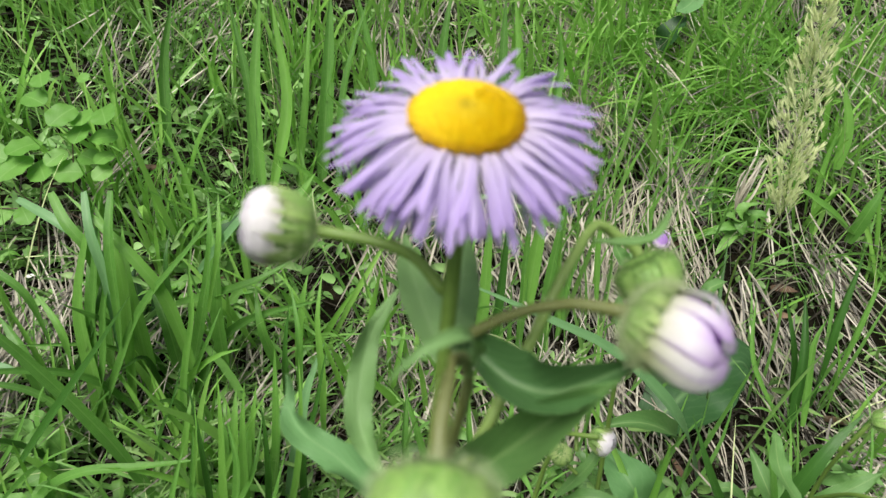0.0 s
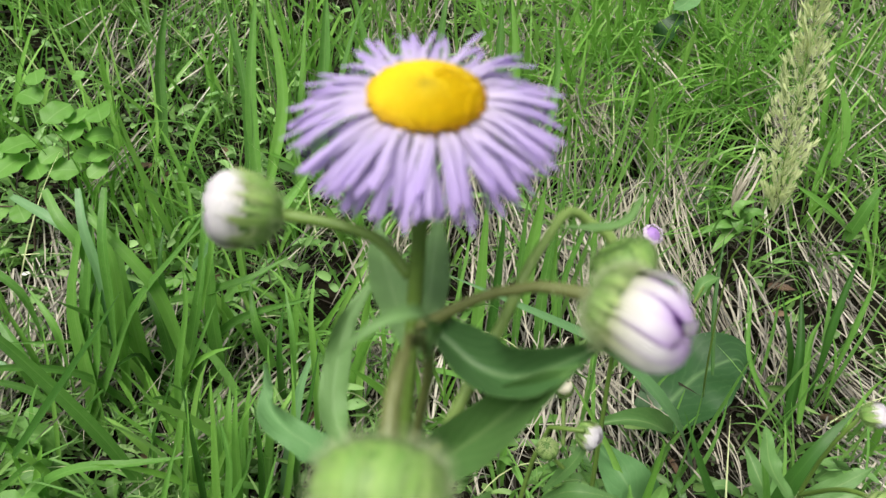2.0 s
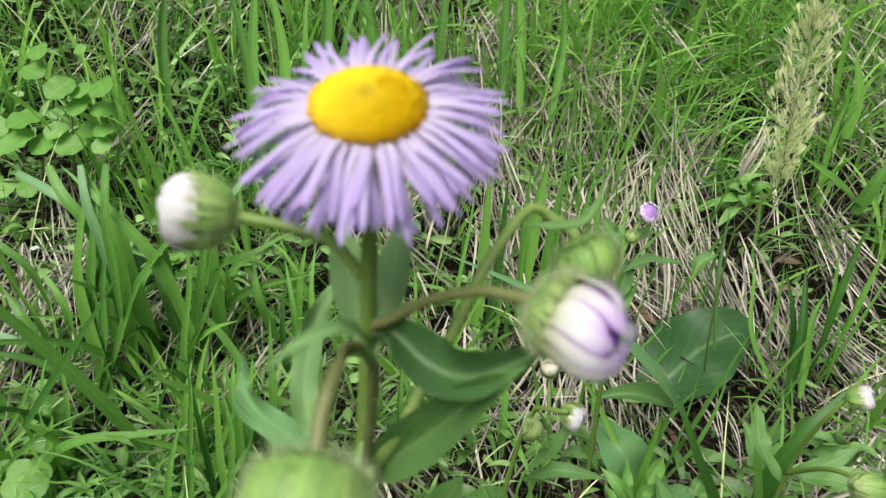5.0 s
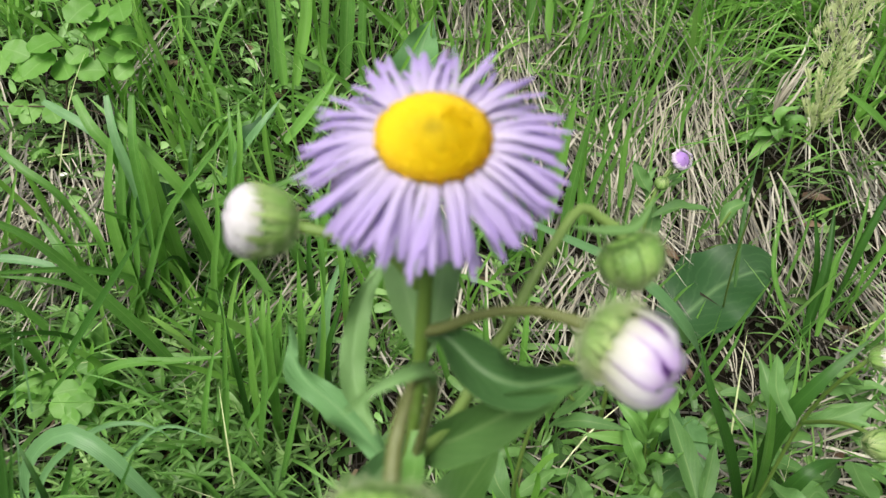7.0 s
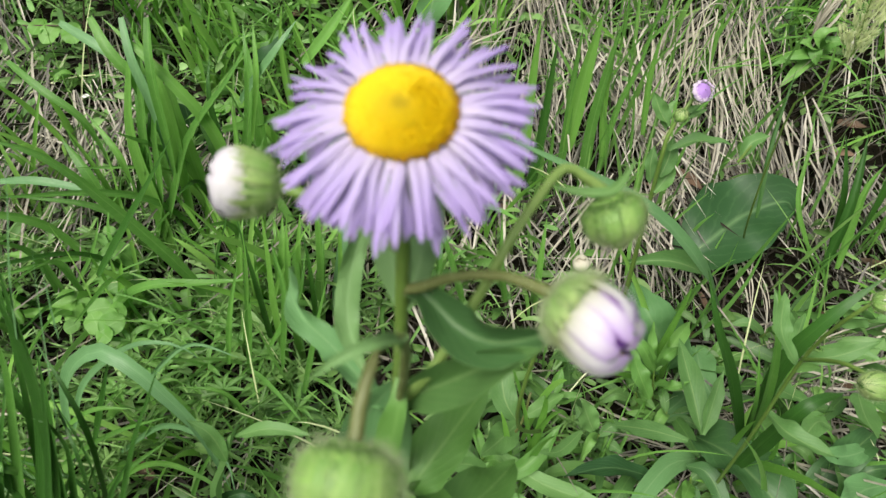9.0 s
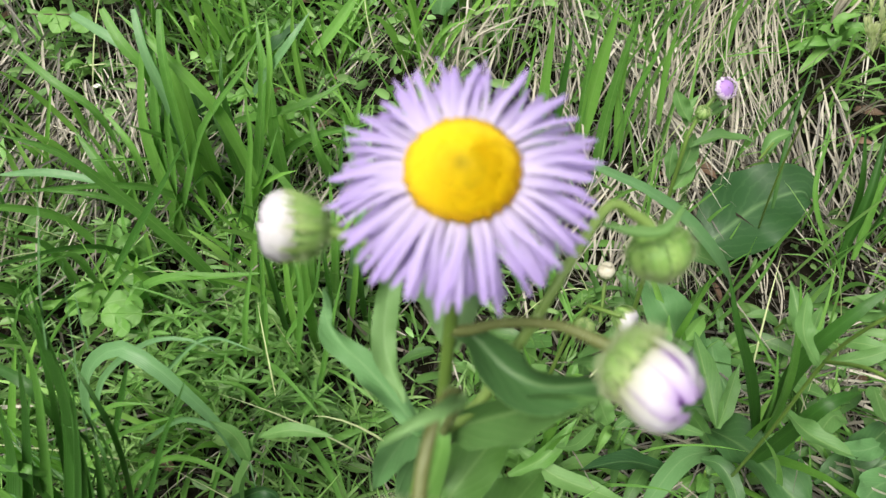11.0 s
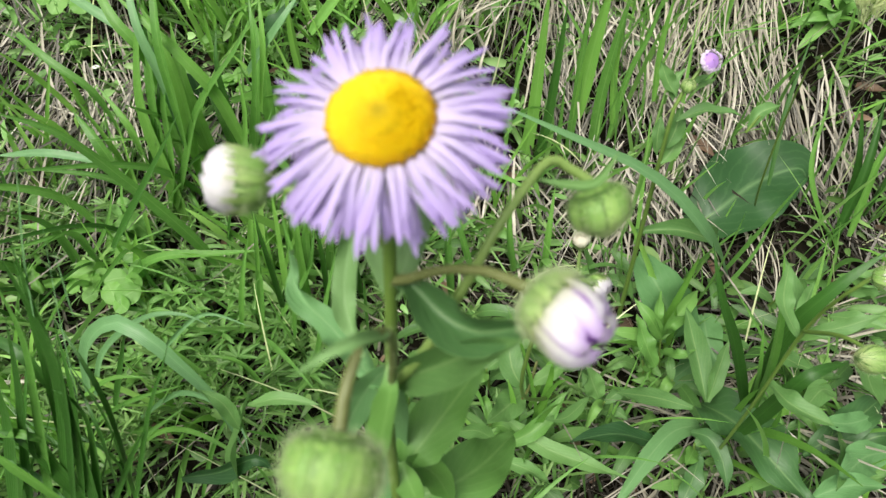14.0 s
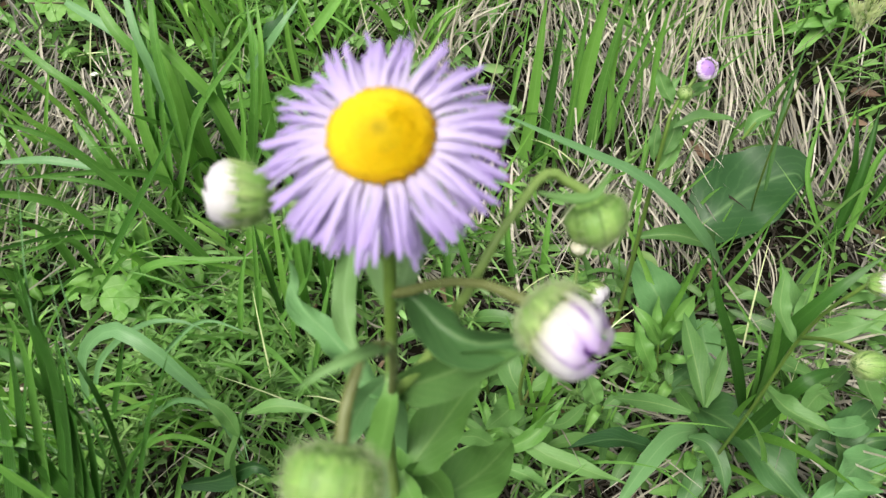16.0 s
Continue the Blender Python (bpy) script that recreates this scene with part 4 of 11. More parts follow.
p = plant('grass_plant', (0.258, 0.297), 'broad-leaved grass shoot with wide blades', 'grass')
blade(p, [(0.2273, 0.2468, 0.0172), (0.1850, 0.2223, 0.1238), (0.1611, 0.2157, 0.1810), (0.1474, 0.2268, 0.2150)], 0.0122, M_BLADE_DARK, 'blade', wild=0.1)
blade(p, [(0.2260, 0.2468, 0.0249), (0.2093, 0.2223, 0.1373), (0.2227, 0.2157, 0.1934), (0.2494, 0.2268, 0.2189)], 0.0152, M_BLADE_DARK, 'blade', wild=0.1)
blade(p, [(0.2041, 0.2050, 0.0527), (0.2100, 0.1872, 0.1292), (0.2201, 0.1872, 0.1496), (0.2471, 0.2050, 0.1388)], 0.0127, M_BLADE_DARK, 'blade', wild=0.1)
blade(p, [(0.2313, 0.2468, 0.0218), (0.2126, 0.2223, 0.1149), (0.1969, 0.2157, 0.1769), (0.1894, 0.2268, 0.2139)], 0.0078, M_BLADE, 'blade', wild=0.1)
blade(p, [(0.2270, 0.2468, 0.0290), (0.2027, 0.2168, 0.1144), (0.1956, 0.2268, 0.1546)], 0.0055, M_BLADE, 'blade', wild=0.1)
stemmed(p, [(0.2605, 0.2845, -0.0555), (0.2403, 0.2677, -0.0113)], 0.0025, 0.0017, M_STALK_PALE, 'stem')
p = plant('leafy_herb', (0.029, 0.236), 'lance-leaved green herb with reddish stem', 'herb', 'leafy herbs')
stemmed(p, [(0.0263, 0.2298, -0.0547), (0.0357, 0.2359, 0.0041), (0.0473, 0.2346, 0.0433), (0.0516, 0.2388, 0.0746)], 0.0016, 0.0011, M_PEDUNCLE, 'stem')
leafy(p, [(0.0451, 0.2472, 0.0260), (0.0334, 0.2582, 0.0410), (0.0276, 0.2840, 0.0616)], 0.0220, M_LEAF, 'lance')
leafy(p, [(0.0451, 0.2461, 0.0259), (0.0298, 0.2178, 0.0395), (0.0160, 0.1910, 0.0569)], 0.0235, M_LEAF, 'lance')
leafy(p, [(0.0210, 0.1975, 0.0263), (0.0076, 0.1923, 0.0431), (-0.0098, 0.1827, 0.0520)], 0.0157, M_LEAF, 'lance')
leafy(p, [(0.0258, 0.1912, 0.0242), (0.0553, 0.2077, 0.0303), (0.0775, 0.2293, 0.0523)], 0.0144, M_HERB_PIECE, 'lance')
leafy(p, [(0.0295, 0.2196, 0.0245), (0.0604, 0.1974, 0.0217), (0.0942, 0.1826, 0.0261), (0.1213, 0.1677, 0.0361)], 0.0155, M_LEAF, 'lance')
leafy(p, [(0.0263, 0.1823, 0.0228), (0.0491, 0.1713, 0.0292), (0.0641, 0.1541, 0.0418)], 0.0119, M_LEAF, 'lance')
leafy(p, [(0.0213, 0.1908, 0.0256), (0.0098, 0.1654, 0.0324), (-0.0073, 0.1417, 0.0298)], 0.0237, M_LEAF, 'lance')
leafy(p, [(0.0506, 0.2520, 0.0282), (0.0702, 0.2549, 0.0461), (0.0802, 0.2537, 0.0599)], 0.0141, M_LEAF, 'lance')
leafy(p, [(0.1082, 0.2490, 0.0205), (0.1010, 0.2495, 0.0383), (0.0942, 0.2521, 0.0564)], 0.0187, M_LEAF, 'lance')
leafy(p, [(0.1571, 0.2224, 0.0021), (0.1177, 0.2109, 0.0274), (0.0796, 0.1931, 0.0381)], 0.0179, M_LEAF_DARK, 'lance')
leafy(p, [(0.0981, 0.2454, 0.0240), (0.0775, 0.2181, 0.0325), (0.0585, 0.2076, 0.0448)], 0.0109, M_LEAF, 'lance')
p = plant('leafy_herb', (0.317, 0.322), 'light-green leaves behind a white bud', 'herb', 'leafy herbs')
leafy(p, [(0.2795, 0.3186, 0.0497), (0.2898, 0.3668, 0.0460), (0.2853, 0.3973, 0.0644)], 0.0211, M_LEAF, 'lance')
leafy(p, [(0.2795, 0.3186, 0.0497), (0.2877, 0.3379, 0.0604), (0.3024, 0.3654, 0.0632)], 0.0140, M_LEAF, 'lance')
leafy(p, [(0.2564, 0.3018, 0.0396), (0.2643, 0.2814, 0.0489), (0.2758, 0.2651, 0.0576)], 0.0150, M_LEAF, 'lance')
leafy(p, [(0.3163, 0.3422, 0.0444), (0.3300, 0.3273, 0.0574), (0.3496, 0.3159, 0.0606)], 0.0137, M_LEAF, 'lance')
leafy(p, [(0.3388, 0.3693, 0.0483), (0.3476, 0.3612, 0.0679), (0.3502, 0.3442, 0.0799)], 0.0202, M_LEAF, 'lance')
leafy(p, [(0.3380, 0.3053, 0.0287), (0.3245, 0.2701, 0.0413), (0.3163, 0.2389, 0.0532)], 0.0231, M_LEAF, 'lance')
leafy(p, [(0.3010, 0.2653, 0.0294), (0.2841, 0.2605, 0.0411), (0.2558, 0.2287, 0.0514)], 0.0183, M_LEAF, 'lance')
leafy(p, [(0.3231, 0.2487, 0.0249), (0.2976, 0.2347, 0.0338), (0.2679, 0.2244, 0.0484)], 0.0178, M_LEAF_GREY, 'lance')
leafy(p, [(0.3273, 0.2193, 0.0234), (0.3009, 0.2069, 0.0314), (0.2664, 0.1741, 0.0505)], 0.0256, M_LEAF_GREY, 'lance')
leafy(p, [(0.2959, 0.2389, 0.0194), (0.2860, 0.2103, 0.0311), (0.2608, 0.1662, 0.0483)], 0.0146, M_LEAF, 'lance')
leafy(p, [(0.2592, 0.1771, 0.0196), (0.2774, 0.1790, 0.0360), (0.2938, 0.1711, 0.0520)], 0.0204, M_LEAF_GREY, 'lance')
p = plant('fleabane', (0.140, 0.372), 'slender fleabane stem with one small purple bud', 'wildflower', 'budding fleabanes')
stemmed(p, [(0.1400, 0.3720, -0.0239), (0.1225, 0.2950, 0.2464), (0.1245, 0.2950, 0.2734), (0.1290, 0.2950, 0.2871), (0.1348, 0.2950, 0.2995)], 0.0026, 0.0012)
bud(p, p.location, (0.1352, 0.2950, 0.2992), (0.22, -0.72, 0.62), 0.0060, 0.0104, "tuft", 41, 300, "small white bud with purple centre")
bud(p, p.location, (0.1281, 0.2950, 0.2821), (0.05, -0.3, 0.9), 0.0045, 0.0085, "green", 42, 200)
leafy(p, [(0.1276, 0.2989, 0.2571), (0.1442, 0.3028, 0.2633), (0.1699, 0.3068, 0.2598)], 0.0096, M_LEAF, 'lance')
leafy(p, [(0.1743, 0.2989, 0.2540), (0.1795, 0.3028, 0.2636), (0.1922, 0.3068, 0.2678)], 0.0095, M_LEAF, 'lance')
leafy(p, [(0.1258, 0.2989, 0.2368), (0.1296, 0.3028, 0.2495), (0.1306, 0.3068, 0.2642)], 0.0121, M_LEAF, 'lance')
leafy(p, [(0.1204, 0.2989, 0.2306), (0.1189, 0.3028, 0.2437), (0.1197, 0.3068, 0.2570)], 0.0092, M_LEAF, 'lance')
leafy(p, [(0.1239, 0.2989, 0.2745), (0.1174, 0.3028, 0.2828), (0.1113, 0.3068, 0.2948)], 0.0108, M_LEAF, 'lance')
leafy(p, [(0.1305, 0.2989, 0.2833), (0.1370, 0.3028, 0.2855), (0.1429, 0.3068, 0.2869)], 0.0043, M_LEAF, 'lance')
leafy(p, [(0.1335, 0.2989, 0.2796), (0.1411, 0.3028, 0.2826), (0.1478, 0.3068, 0.2841)], 0.0043, M_LEAF, 'lance')
leafy(p, [(0.1221, 0.2989, 0.2712), (0.1206, 0.3028, 0.2810), (0.1277, 0.3068, 0.2909)], 0.0058, M_LEAF, 'lance')
leafy(p, [(0.1247, 0.2989, 0.2240), (0.1313, 0.3028, 0.2347), (0.1340, 0.3068, 0.2457)], 0.0116, M_LEAF, 'lance')
stemmed(p, [(0.1718, 0.2950, 0.2532), (0.1769, 0.2950, 0.2658)], 0.0010, 0.0007, M_STEM, 'stem')
p = plant('grass_plant', (0.271, 0.453), 'blue-green grass blade bending over dark leaf', 'grass')
blade(p, [(0.2706, 0.4530, -0.0239), (0.1857, 0.3200, 0.1381), (0.1401, 0.3000, 0.1977), (0.1005, 0.2900, 0.2302), (0.0709, 0.2850, 0.2458), (0.0361, 0.2800, 0.2637), (0.0038, 0.2800, 0.2774)], 0.0115, M_BLADE_BLUE, 'blade', wild=0.05)
p = plant('grass_plant', (0.078, 0.536), 'tall upright green broad-bladed grass', 'grass', 'broad grass tufts')
blade(p, [(0.0322, 0.5560, 0.0052), (0.0418, 0.5560, 0.1080), (0.0471, 0.5560, 0.1788), (0.0494, 0.5560, 0.2598)], 0.0143, M_BLADE, 'blade', wild=0.1)
blade(p, [(0.0486, 0.5560, 0.0191), (0.0591, 0.5560, 0.1125), (0.0653, 0.5560, 0.1857), (0.0680, 0.5560, 0.2440)], 0.0114, M_BLADE_DARK, 'blade', wild=0.1)
blade(p, [(0.0856, 0.5560, 0.0539), (0.0886, 0.5560, 0.1279), (0.0896, 0.5560, 0.1866), (0.0916, 0.5560, 0.2554)], 0.0103, M_BLADE, 'blade', wild=0.1)
blade(p, [(0.1140, 0.5560, 0.0477), (0.1143, 0.5560, 0.1359), (0.1235, 0.5560, 0.2117), (0.1301, 0.5560, 0.2616)], 0.0146, M_BLADE, 'blade', wild=0.1)
blade(p, [(0.0915, 0.5560, 0.1140), (0.0983, 0.5560, 0.1990), (0.1092, 0.5560, 0.2664)], 0.0167, M_BLADE, 'blade', wild=0.1)
blade(p, [(0.1296, 0.5560, 0.0870), (0.1386, 0.5560, 0.1633), (0.1523, 0.5560, 0.2125), (0.1610, 0.5560, 0.2623)], 0.0068, M_BLADE, 'blade', wild=0.1)
blade(p, [(0.1703, 0.5560, 0.1384), (0.1657, 0.5560, 0.2013), (0.1691, 0.5560, 0.2519)], 0.0069, M_BLADE, 'blade', wild=0.1)
blade(p, [(0.1306, 0.5560, 0.1089), (0.1237, 0.5560, 0.1754), (0.1263, 0.5560, 0.2345)], 0.0076, M_BLADE, 'blade', wild=0.1)
blade(p, [(0.0131, 0.5560, 0.0416), (0.0191, 0.5560, 0.1176), (0.0297, 0.5560, 0.1906), (0.0344, 0.5560, 0.2432)], 0.0057, M_GRASS, 'blade', wild=0.1)
blade(p, [(0.0757, 0.5560, 0.0208), (0.0743, 0.5560, 0.0988), (0.0746, 0.5560, 0.1542)], 0.0072, M_BLADE, 'blade', wild=0.1)
p = plant('grass_plant', (-0.331, 0.421), 'tall fan of broad green grass blades', 'grass', 'broad grass tufts')
blade(p, [(-0.3334, 0.4405, -0.0048), (-0.3305, 0.4255, 0.0934), (-0.3293, 0.4205, 0.1753), (-0.3201, 0.4255, 0.2299), (-0.3063, 0.4405, 0.2849)], 0.0151, M_BLADE, 'blade', wild=0.1)
blade(p, [(-0.3424, 0.4405, 0.0115), (-0.3264, 0.4228, 0.1365), (-0.3100, 0.4228, 0.2208), (-0.3048, 0.4405, 0.2802)], 0.0123, M_BLADE, 'blade', wild=0.1)
blade(p, [(-0.3040, 0.4405, 0.0773), (-0.2874, 0.4228, 0.1730), (-0.2912, 0.4228, 0.2322), (-0.3132, 0.4405, 0.2800)], 0.0151, M_BLADE, 'blade', wild=0.1)
blade(p, [(-0.2415, 0.4405, 0.1099), (-0.2513, 0.4255, 0.1869), (-0.2705, 0.4205, 0.2275), (-0.2965, 0.4255, 0.2555), (-0.3355, 0.4405, 0.2843)], 0.0131, M_BLADE, 'blade', wild=0.1)
blade(p, [(-0.3563, 0.4405, 0.0739), (-0.3481, 0.4205, 0.1527), (-0.3824, 0.4405, 0.1924)], 0.0100, M_BLADE, 'blade', wild=0.1)
blade(p, [(-0.3897, 0.4405, 0.0565), (-0.3872, 0.4205, 0.1279), (-0.4193, 0.4405, 0.1633)], 0.0149, M_BLADE, 'blade', wild=0.1)
blade(p, [(-0.3606, 0.4405, 0.0101), (-0.3086, 0.4255, 0.1088), (-0.2722, 0.4205, 0.1839), (-0.2224, 0.4255, 0.2437), (-0.1978, 0.4405, 0.2828)], 0.0106, M_BLADE, 'blade', wild=0.1)
blade(p, [(-0.2261, 0.4405, 0.1753), (-0.2037, 0.4205, 0.2464), (-0.2087, 0.4405, 0.2872)], 0.0078, M_BLADE, 'blade', wild=0.1)
blade(p, [(-0.2205, 0.4405, 0.1695), (-0.1976, 0.4205, 0.2416), (-0.1998, 0.4405, 0.2874)], 0.0073, M_BLADE, 'blade', wild=0.1)
blade(p, [(-0.2250, 0.4405, 0.2102), (-0.1816, 0.4205, 0.2620), (-0.1609, 0.4405, 0.2883)], 0.0114, M_BLADE_BLUE, 'blade', wild=0.1)
blade(p, [(-0.3676, 0.4405, 0.0010), (-0.3223, 0.4228, 0.1098), (-0.3067, 0.4228, 0.1870), (-0.2910, 0.4405, 0.2456)], 0.0096, M_BLADE, 'blade', wild=0.1)
blade(p, [(-0.3161, 0.4405, -0.0121), (-0.3066, 0.4205, 0.0542), (-0.3248, 0.4405, 0.0760)], 0.0134, M_BLADE, 'blade', wild=0.1)
blade(p, [(-0.3670, 0.4405, 0.0807), (-0.3189, 0.4205, 0.1636), (-0.3113, 0.4405, 0.2125)], 0.0087, M_BLADE_DARK, 'blade', wild=0.1)
blade(p, [(-0.2193, 0.4405, -0.0041), (-0.2068, 0.4205, 0.0614), (-0.2164, 0.4405, 0.0831)], 0.0119, M_BLADE, 'blade', wild=0.1)
blade(p, [(-0.2431, 0.4405, 0.0109), (-0.2269, 0.4205, 0.0894), (-0.2189, 0.4405, 0.1380)], 0.0070, M_BLADE, 'blade', wild=0.1)
p = plant('grass_plant', (-0.278, 0.395), 'long broad grass blade with a dark one crossing', 'grass')
blade(p, [(-0.2468, 0.3448, 0.0389), (-0.2667, 0.3298, 0.1090), (-0.2941, 0.3148, 0.1733), (-0.3232, 0.2998, 0.2244), (-0.3591, 0.2848, 0.2504)], 0.0131, M_BLADE, 'blade', wild=0.1)
blade(p, [(-0.2949, 0.2700, 0.1365), (-0.2544, 0.2700, 0.1903), (-0.2232, 0.2700, 0.2316), (-0.1992, 0.2700, 0.2659)], 0.0087, M_BLADE_DARK, 'blade', wild=0.1)
blade(p, [(-0.3978, 0.4700, 0.2679), (-0.3541, 0.4522, 0.2521), (-0.3284, 0.4522, 0.2316), (-0.3118, 0.4700, 0.2000)], 0.0106, M_BLADE_BLUE, 'blade', wild=0.1)
blade(p, [(-0.3526, 0.4500, 0.2807), (-0.3331, 0.4322, 0.2579), (-0.3174, 0.4322, 0.2270), (-0.3203, 0.4500, 0.1659)], 0.0114, M_BLADE, 'blade', wild=0.1)
blade(p, [(-0.3168, 0.4400, 0.2849), (-0.3089, 0.4222, 0.2525), (-0.3008, 0.4222, 0.2048), (-0.3117, 0.4400, 0.1199)], 0.0104, M_BLADE_BLUE, 'blade', wild=0.1)
blade(p, [(-0.2876, 0.4300, 0.2889), (-0.2867, 0.4122, 0.2472), (-0.2895, 0.4122, 0.1875), (-0.3045, 0.4300, 0.1130)], 0.0115, M_BLADE, 'blade', wild=0.1)
blade(p, [(-0.4582, 0.4600, 0.2325), (-0.4209, 0.4422, 0.2133), (-0.3886, 0.4422, 0.1793), (-0.3871, 0.4600, 0.1102)], 0.0084, M_BLADE, 'blade', wild=0.1)
p = plant('grass_plant', (-0.445, 0.473), 'pale grass blade lying across low herbs', 'grass')
blade(p, [(-0.3963, 0.4129, 0.1187), (-0.4063, 0.4129, 0.1242), (-0.4468, 0.4129, 0.1293), (-0.5062, 0.4129, 0.1218)], 0.0103, M_BLADE_BLUE, 'blade', wild=0.1)
p = plant('grass_plant', (-0.368, 0.239), 'pale arching grass blades over low herbs', 'grass')
blade(p, [(-0.3039, 0.1887, 0.0489), (-0.2743, 0.1837, 0.1194), (-0.2404, 0.1787, 0.1515), (-0.2143, 0.1737, 0.1475), (-0.1952, 0.1687, 0.1237), (-0.1769, 0.1637, 0.0929), (-0.1658, 0.1587, 0.0380)], 0.0114, M_BLADE_BLUE, 'blade', wild=0.1)
blade(p, [(-0.3221, 0.2087, 0.0190), (-0.2906, 0.2087, 0.0814), (-0.2403, 0.2087, 0.1262), (-0.2068, 0.2087, 0.1328), (-0.1905, 0.2087, 0.1193)], 0.0059, M_BLADE_BLUE, 'blade', wild=0.1)
blade(p, [(-0.2870, 0.1887, 0.0359), (-0.2591, 0.1887, 0.0973), (-0.2420, 0.1887, 0.1369)], 0.0076, M_BLADE_DARK, 'blade', wild=0.1)
blade(p, [(-0.2850, 0.1687, 0.0788), (-0.2538, 0.1687, 0.1021), (-0.2250, 0.1687, 0.1085)], 0.0041, M_BLADE, 'blade', wild=0.1)
blade(p, [(-0.2918, 0.1587, 0.0483), (-0.2406, 0.1587, 0.0886), (-0.1890, 0.1587, 0.1188)], 0.0037, M_BLADE, 'blade', wild=0.1)
p = plant('grass_plant', (-0.383, 0.349), 'arching single grass blade over low herbs', 'grass')
blade(p, [(-0.3542, 0.3188, 0.0103), (-0.3252, 0.3188, 0.0621), (-0.2901, 0.3188, 0.0838), (-0.2398, 0.3188, 0.0929), (-0.1904, 0.3188, 0.1011)], 0.0104, M_BLADE, 'blade', wild=0.1)
p = plant('clover', (-0.393, 0.354), 'bright green clover patch among herbs', 'clover')
round_leaflet(p, (-0.3805, 0.3212, 0.0373), 0.0234, 0.35, M_CLOVER, 60)
round_leaflet(p, (-0.3400, 0.2962, 0.0543), 0.0211, 0.35, M_CLOVER, 61)
round_leaflet(p, (-0.3207, 0.2922, 0.0587), 0.0229, 0.35, M_CLOVER, 62)
round_leaflet(p, (-0.3517, 0.3198, 0.0490), 0.0219, 0.35, M_CLOVER, 63)
round_leaflet(p, (-0.3211, 0.3045, 0.0628), 0.0190, 0.35, M_CLOVER, 64)
round_leaflet(p, (-0.3750, 0.3294, 0.0401), 0.0191, 0.35, M_CLOVER, 65)
round_leaflet(p, (-0.3257, 0.2840, 0.0532), 0.0177, 0.35, M_CLOVER, 66)
round_leaflet(p, (-0.3990, 0.3172, 0.0371), 0.0167, 0.35, M_CLOVER, 67)
round_leaflet(p, (-0.3263, 0.3227, 0.0599), 0.0184, 0.35, M_CLOVER, 68)
round_leaflet(p, (-0.3712, 0.3023, 0.0413), 0.0152, 0.35, M_CLOVER, 69)
stemmed(p, [(-0.3953, 0.3492, -0.0255), (-0.3380, 0.2987, 0.0557)], 0.0008, 0.0006, M_STEM, 'stem')
p = plant('leafy_herb', (-0.460, 0.345), 'light-green lobed leaves lying over moss', 'herb', 'leafy herbs')
leafy(p, [(-0.4222, 0.3098, 0.0444), (-0.3895, 0.3348, 0.0414), (-0.3453, 0.3576, 0.0553)], 0.0170, M_CLOVER, 'lance', wave=0.22)
leafy(p, [(-0.4378, 0.3170, 0.0241), (-0.4477, 0.3275, 0.0367), (-0.4469, 0.3461, 0.0508)], 0.0136, M_CLOVER, 'lance', wave=0.22)
leafy(p, [(-0.3942, 0.3847, 0.0591), (-0.3871, 0.3938, 0.0644), (-0.3751, 0.4090, 0.0672)], 0.0201, M_HERB_PIECE, 'ovate')
leafy(p, [(-0.3950, 0.3822, 0.0473), (-0.3811, 0.3867, 0.0485), (-0.3669, 0.3856, 0.0428)], 0.0143, M_HERB_PIECE, 'ovate')
leafy(p, [(-0.4799, 0.3758, 0.0612), (-0.4488, 0.3756, 0.0600), (-0.4216, 0.3623, 0.0465)], 0.0094, M_CLOVER, 'lance')
p = plant('strawberry_plant', (-0.323, 0.606), 'bright three-part green leaf under grass', 'herb')
leafy(p, [(-0.3093, 0.5783, 0.1310), (-0.2990, 0.5834, 0.1383), (-0.2805, 0.5804, 0.1390)], 0.0174, M_CLOVER, 'ovate')
leafy(p, [(-0.3110, 0.5757, 0.1286), (-0.3227, 0.5745, 0.1273), (-0.3332, 0.5642, 0.1218)], 0.0188, M_CLOVER, 'ovate')
leafy(p, [(-0.3096, 0.5807, 0.1334), (-0.3234, 0.5802, 0.1331), (-0.3296, 0.5756, 0.1293)], 0.0121, M_CLOVER, 'ovate')
leafy(p, [(-0.3060, 0.5715, 0.1251), (-0.2888, 0.5652, 0.1239), (-0.2741, 0.5491, 0.1185)], 0.0133, M_CLOVER, 'ovate')
p = plant('leafy_herb', (-0.199, 0.176), 'pale folded leaf beside the fleabane', 'herb')
leafy(p, [(-0.1457, 0.1058, 0.0580), (-0.1313, 0.1058, 0.1304), (-0.1199, 0.1058, 0.1644), (-0.1094, 0.1058, 0.1905)], 0.0169, M_LEAF, 'lance')
leafy(p, [(-0.1229, 0.1058, 0.1555), (-0.1270, 0.1058, 0.1793), (-0.1378, 0.1058, 0.1905)], 0.0093, M_LEAF, 'lance')
leafy(p, [(-0.1131, 0.1058, 0.1798), (-0.0933, 0.1058, 0.1888), (-0.0716, 0.1058, 0.1868)], 0.0078, M_LEAF, 'lance')
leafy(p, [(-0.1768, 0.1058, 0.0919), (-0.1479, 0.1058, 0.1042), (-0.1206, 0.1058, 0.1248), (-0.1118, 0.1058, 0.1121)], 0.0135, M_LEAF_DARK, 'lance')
p = plant('grass_plant', (-0.401, 0.167), 'lush dark green grass clump', 'grass', 'broad grass tufts')
blade(p, [(-0.1996, 0.0667, 0.1237), (-0.1676, 0.0667, 0.2509), (-0.1581, 0.0667, 0.3001), (-0.1524, 0.0667, 0.3286)], 0.0110, M_BLADE_DARK, 'blade', wild=0.1)
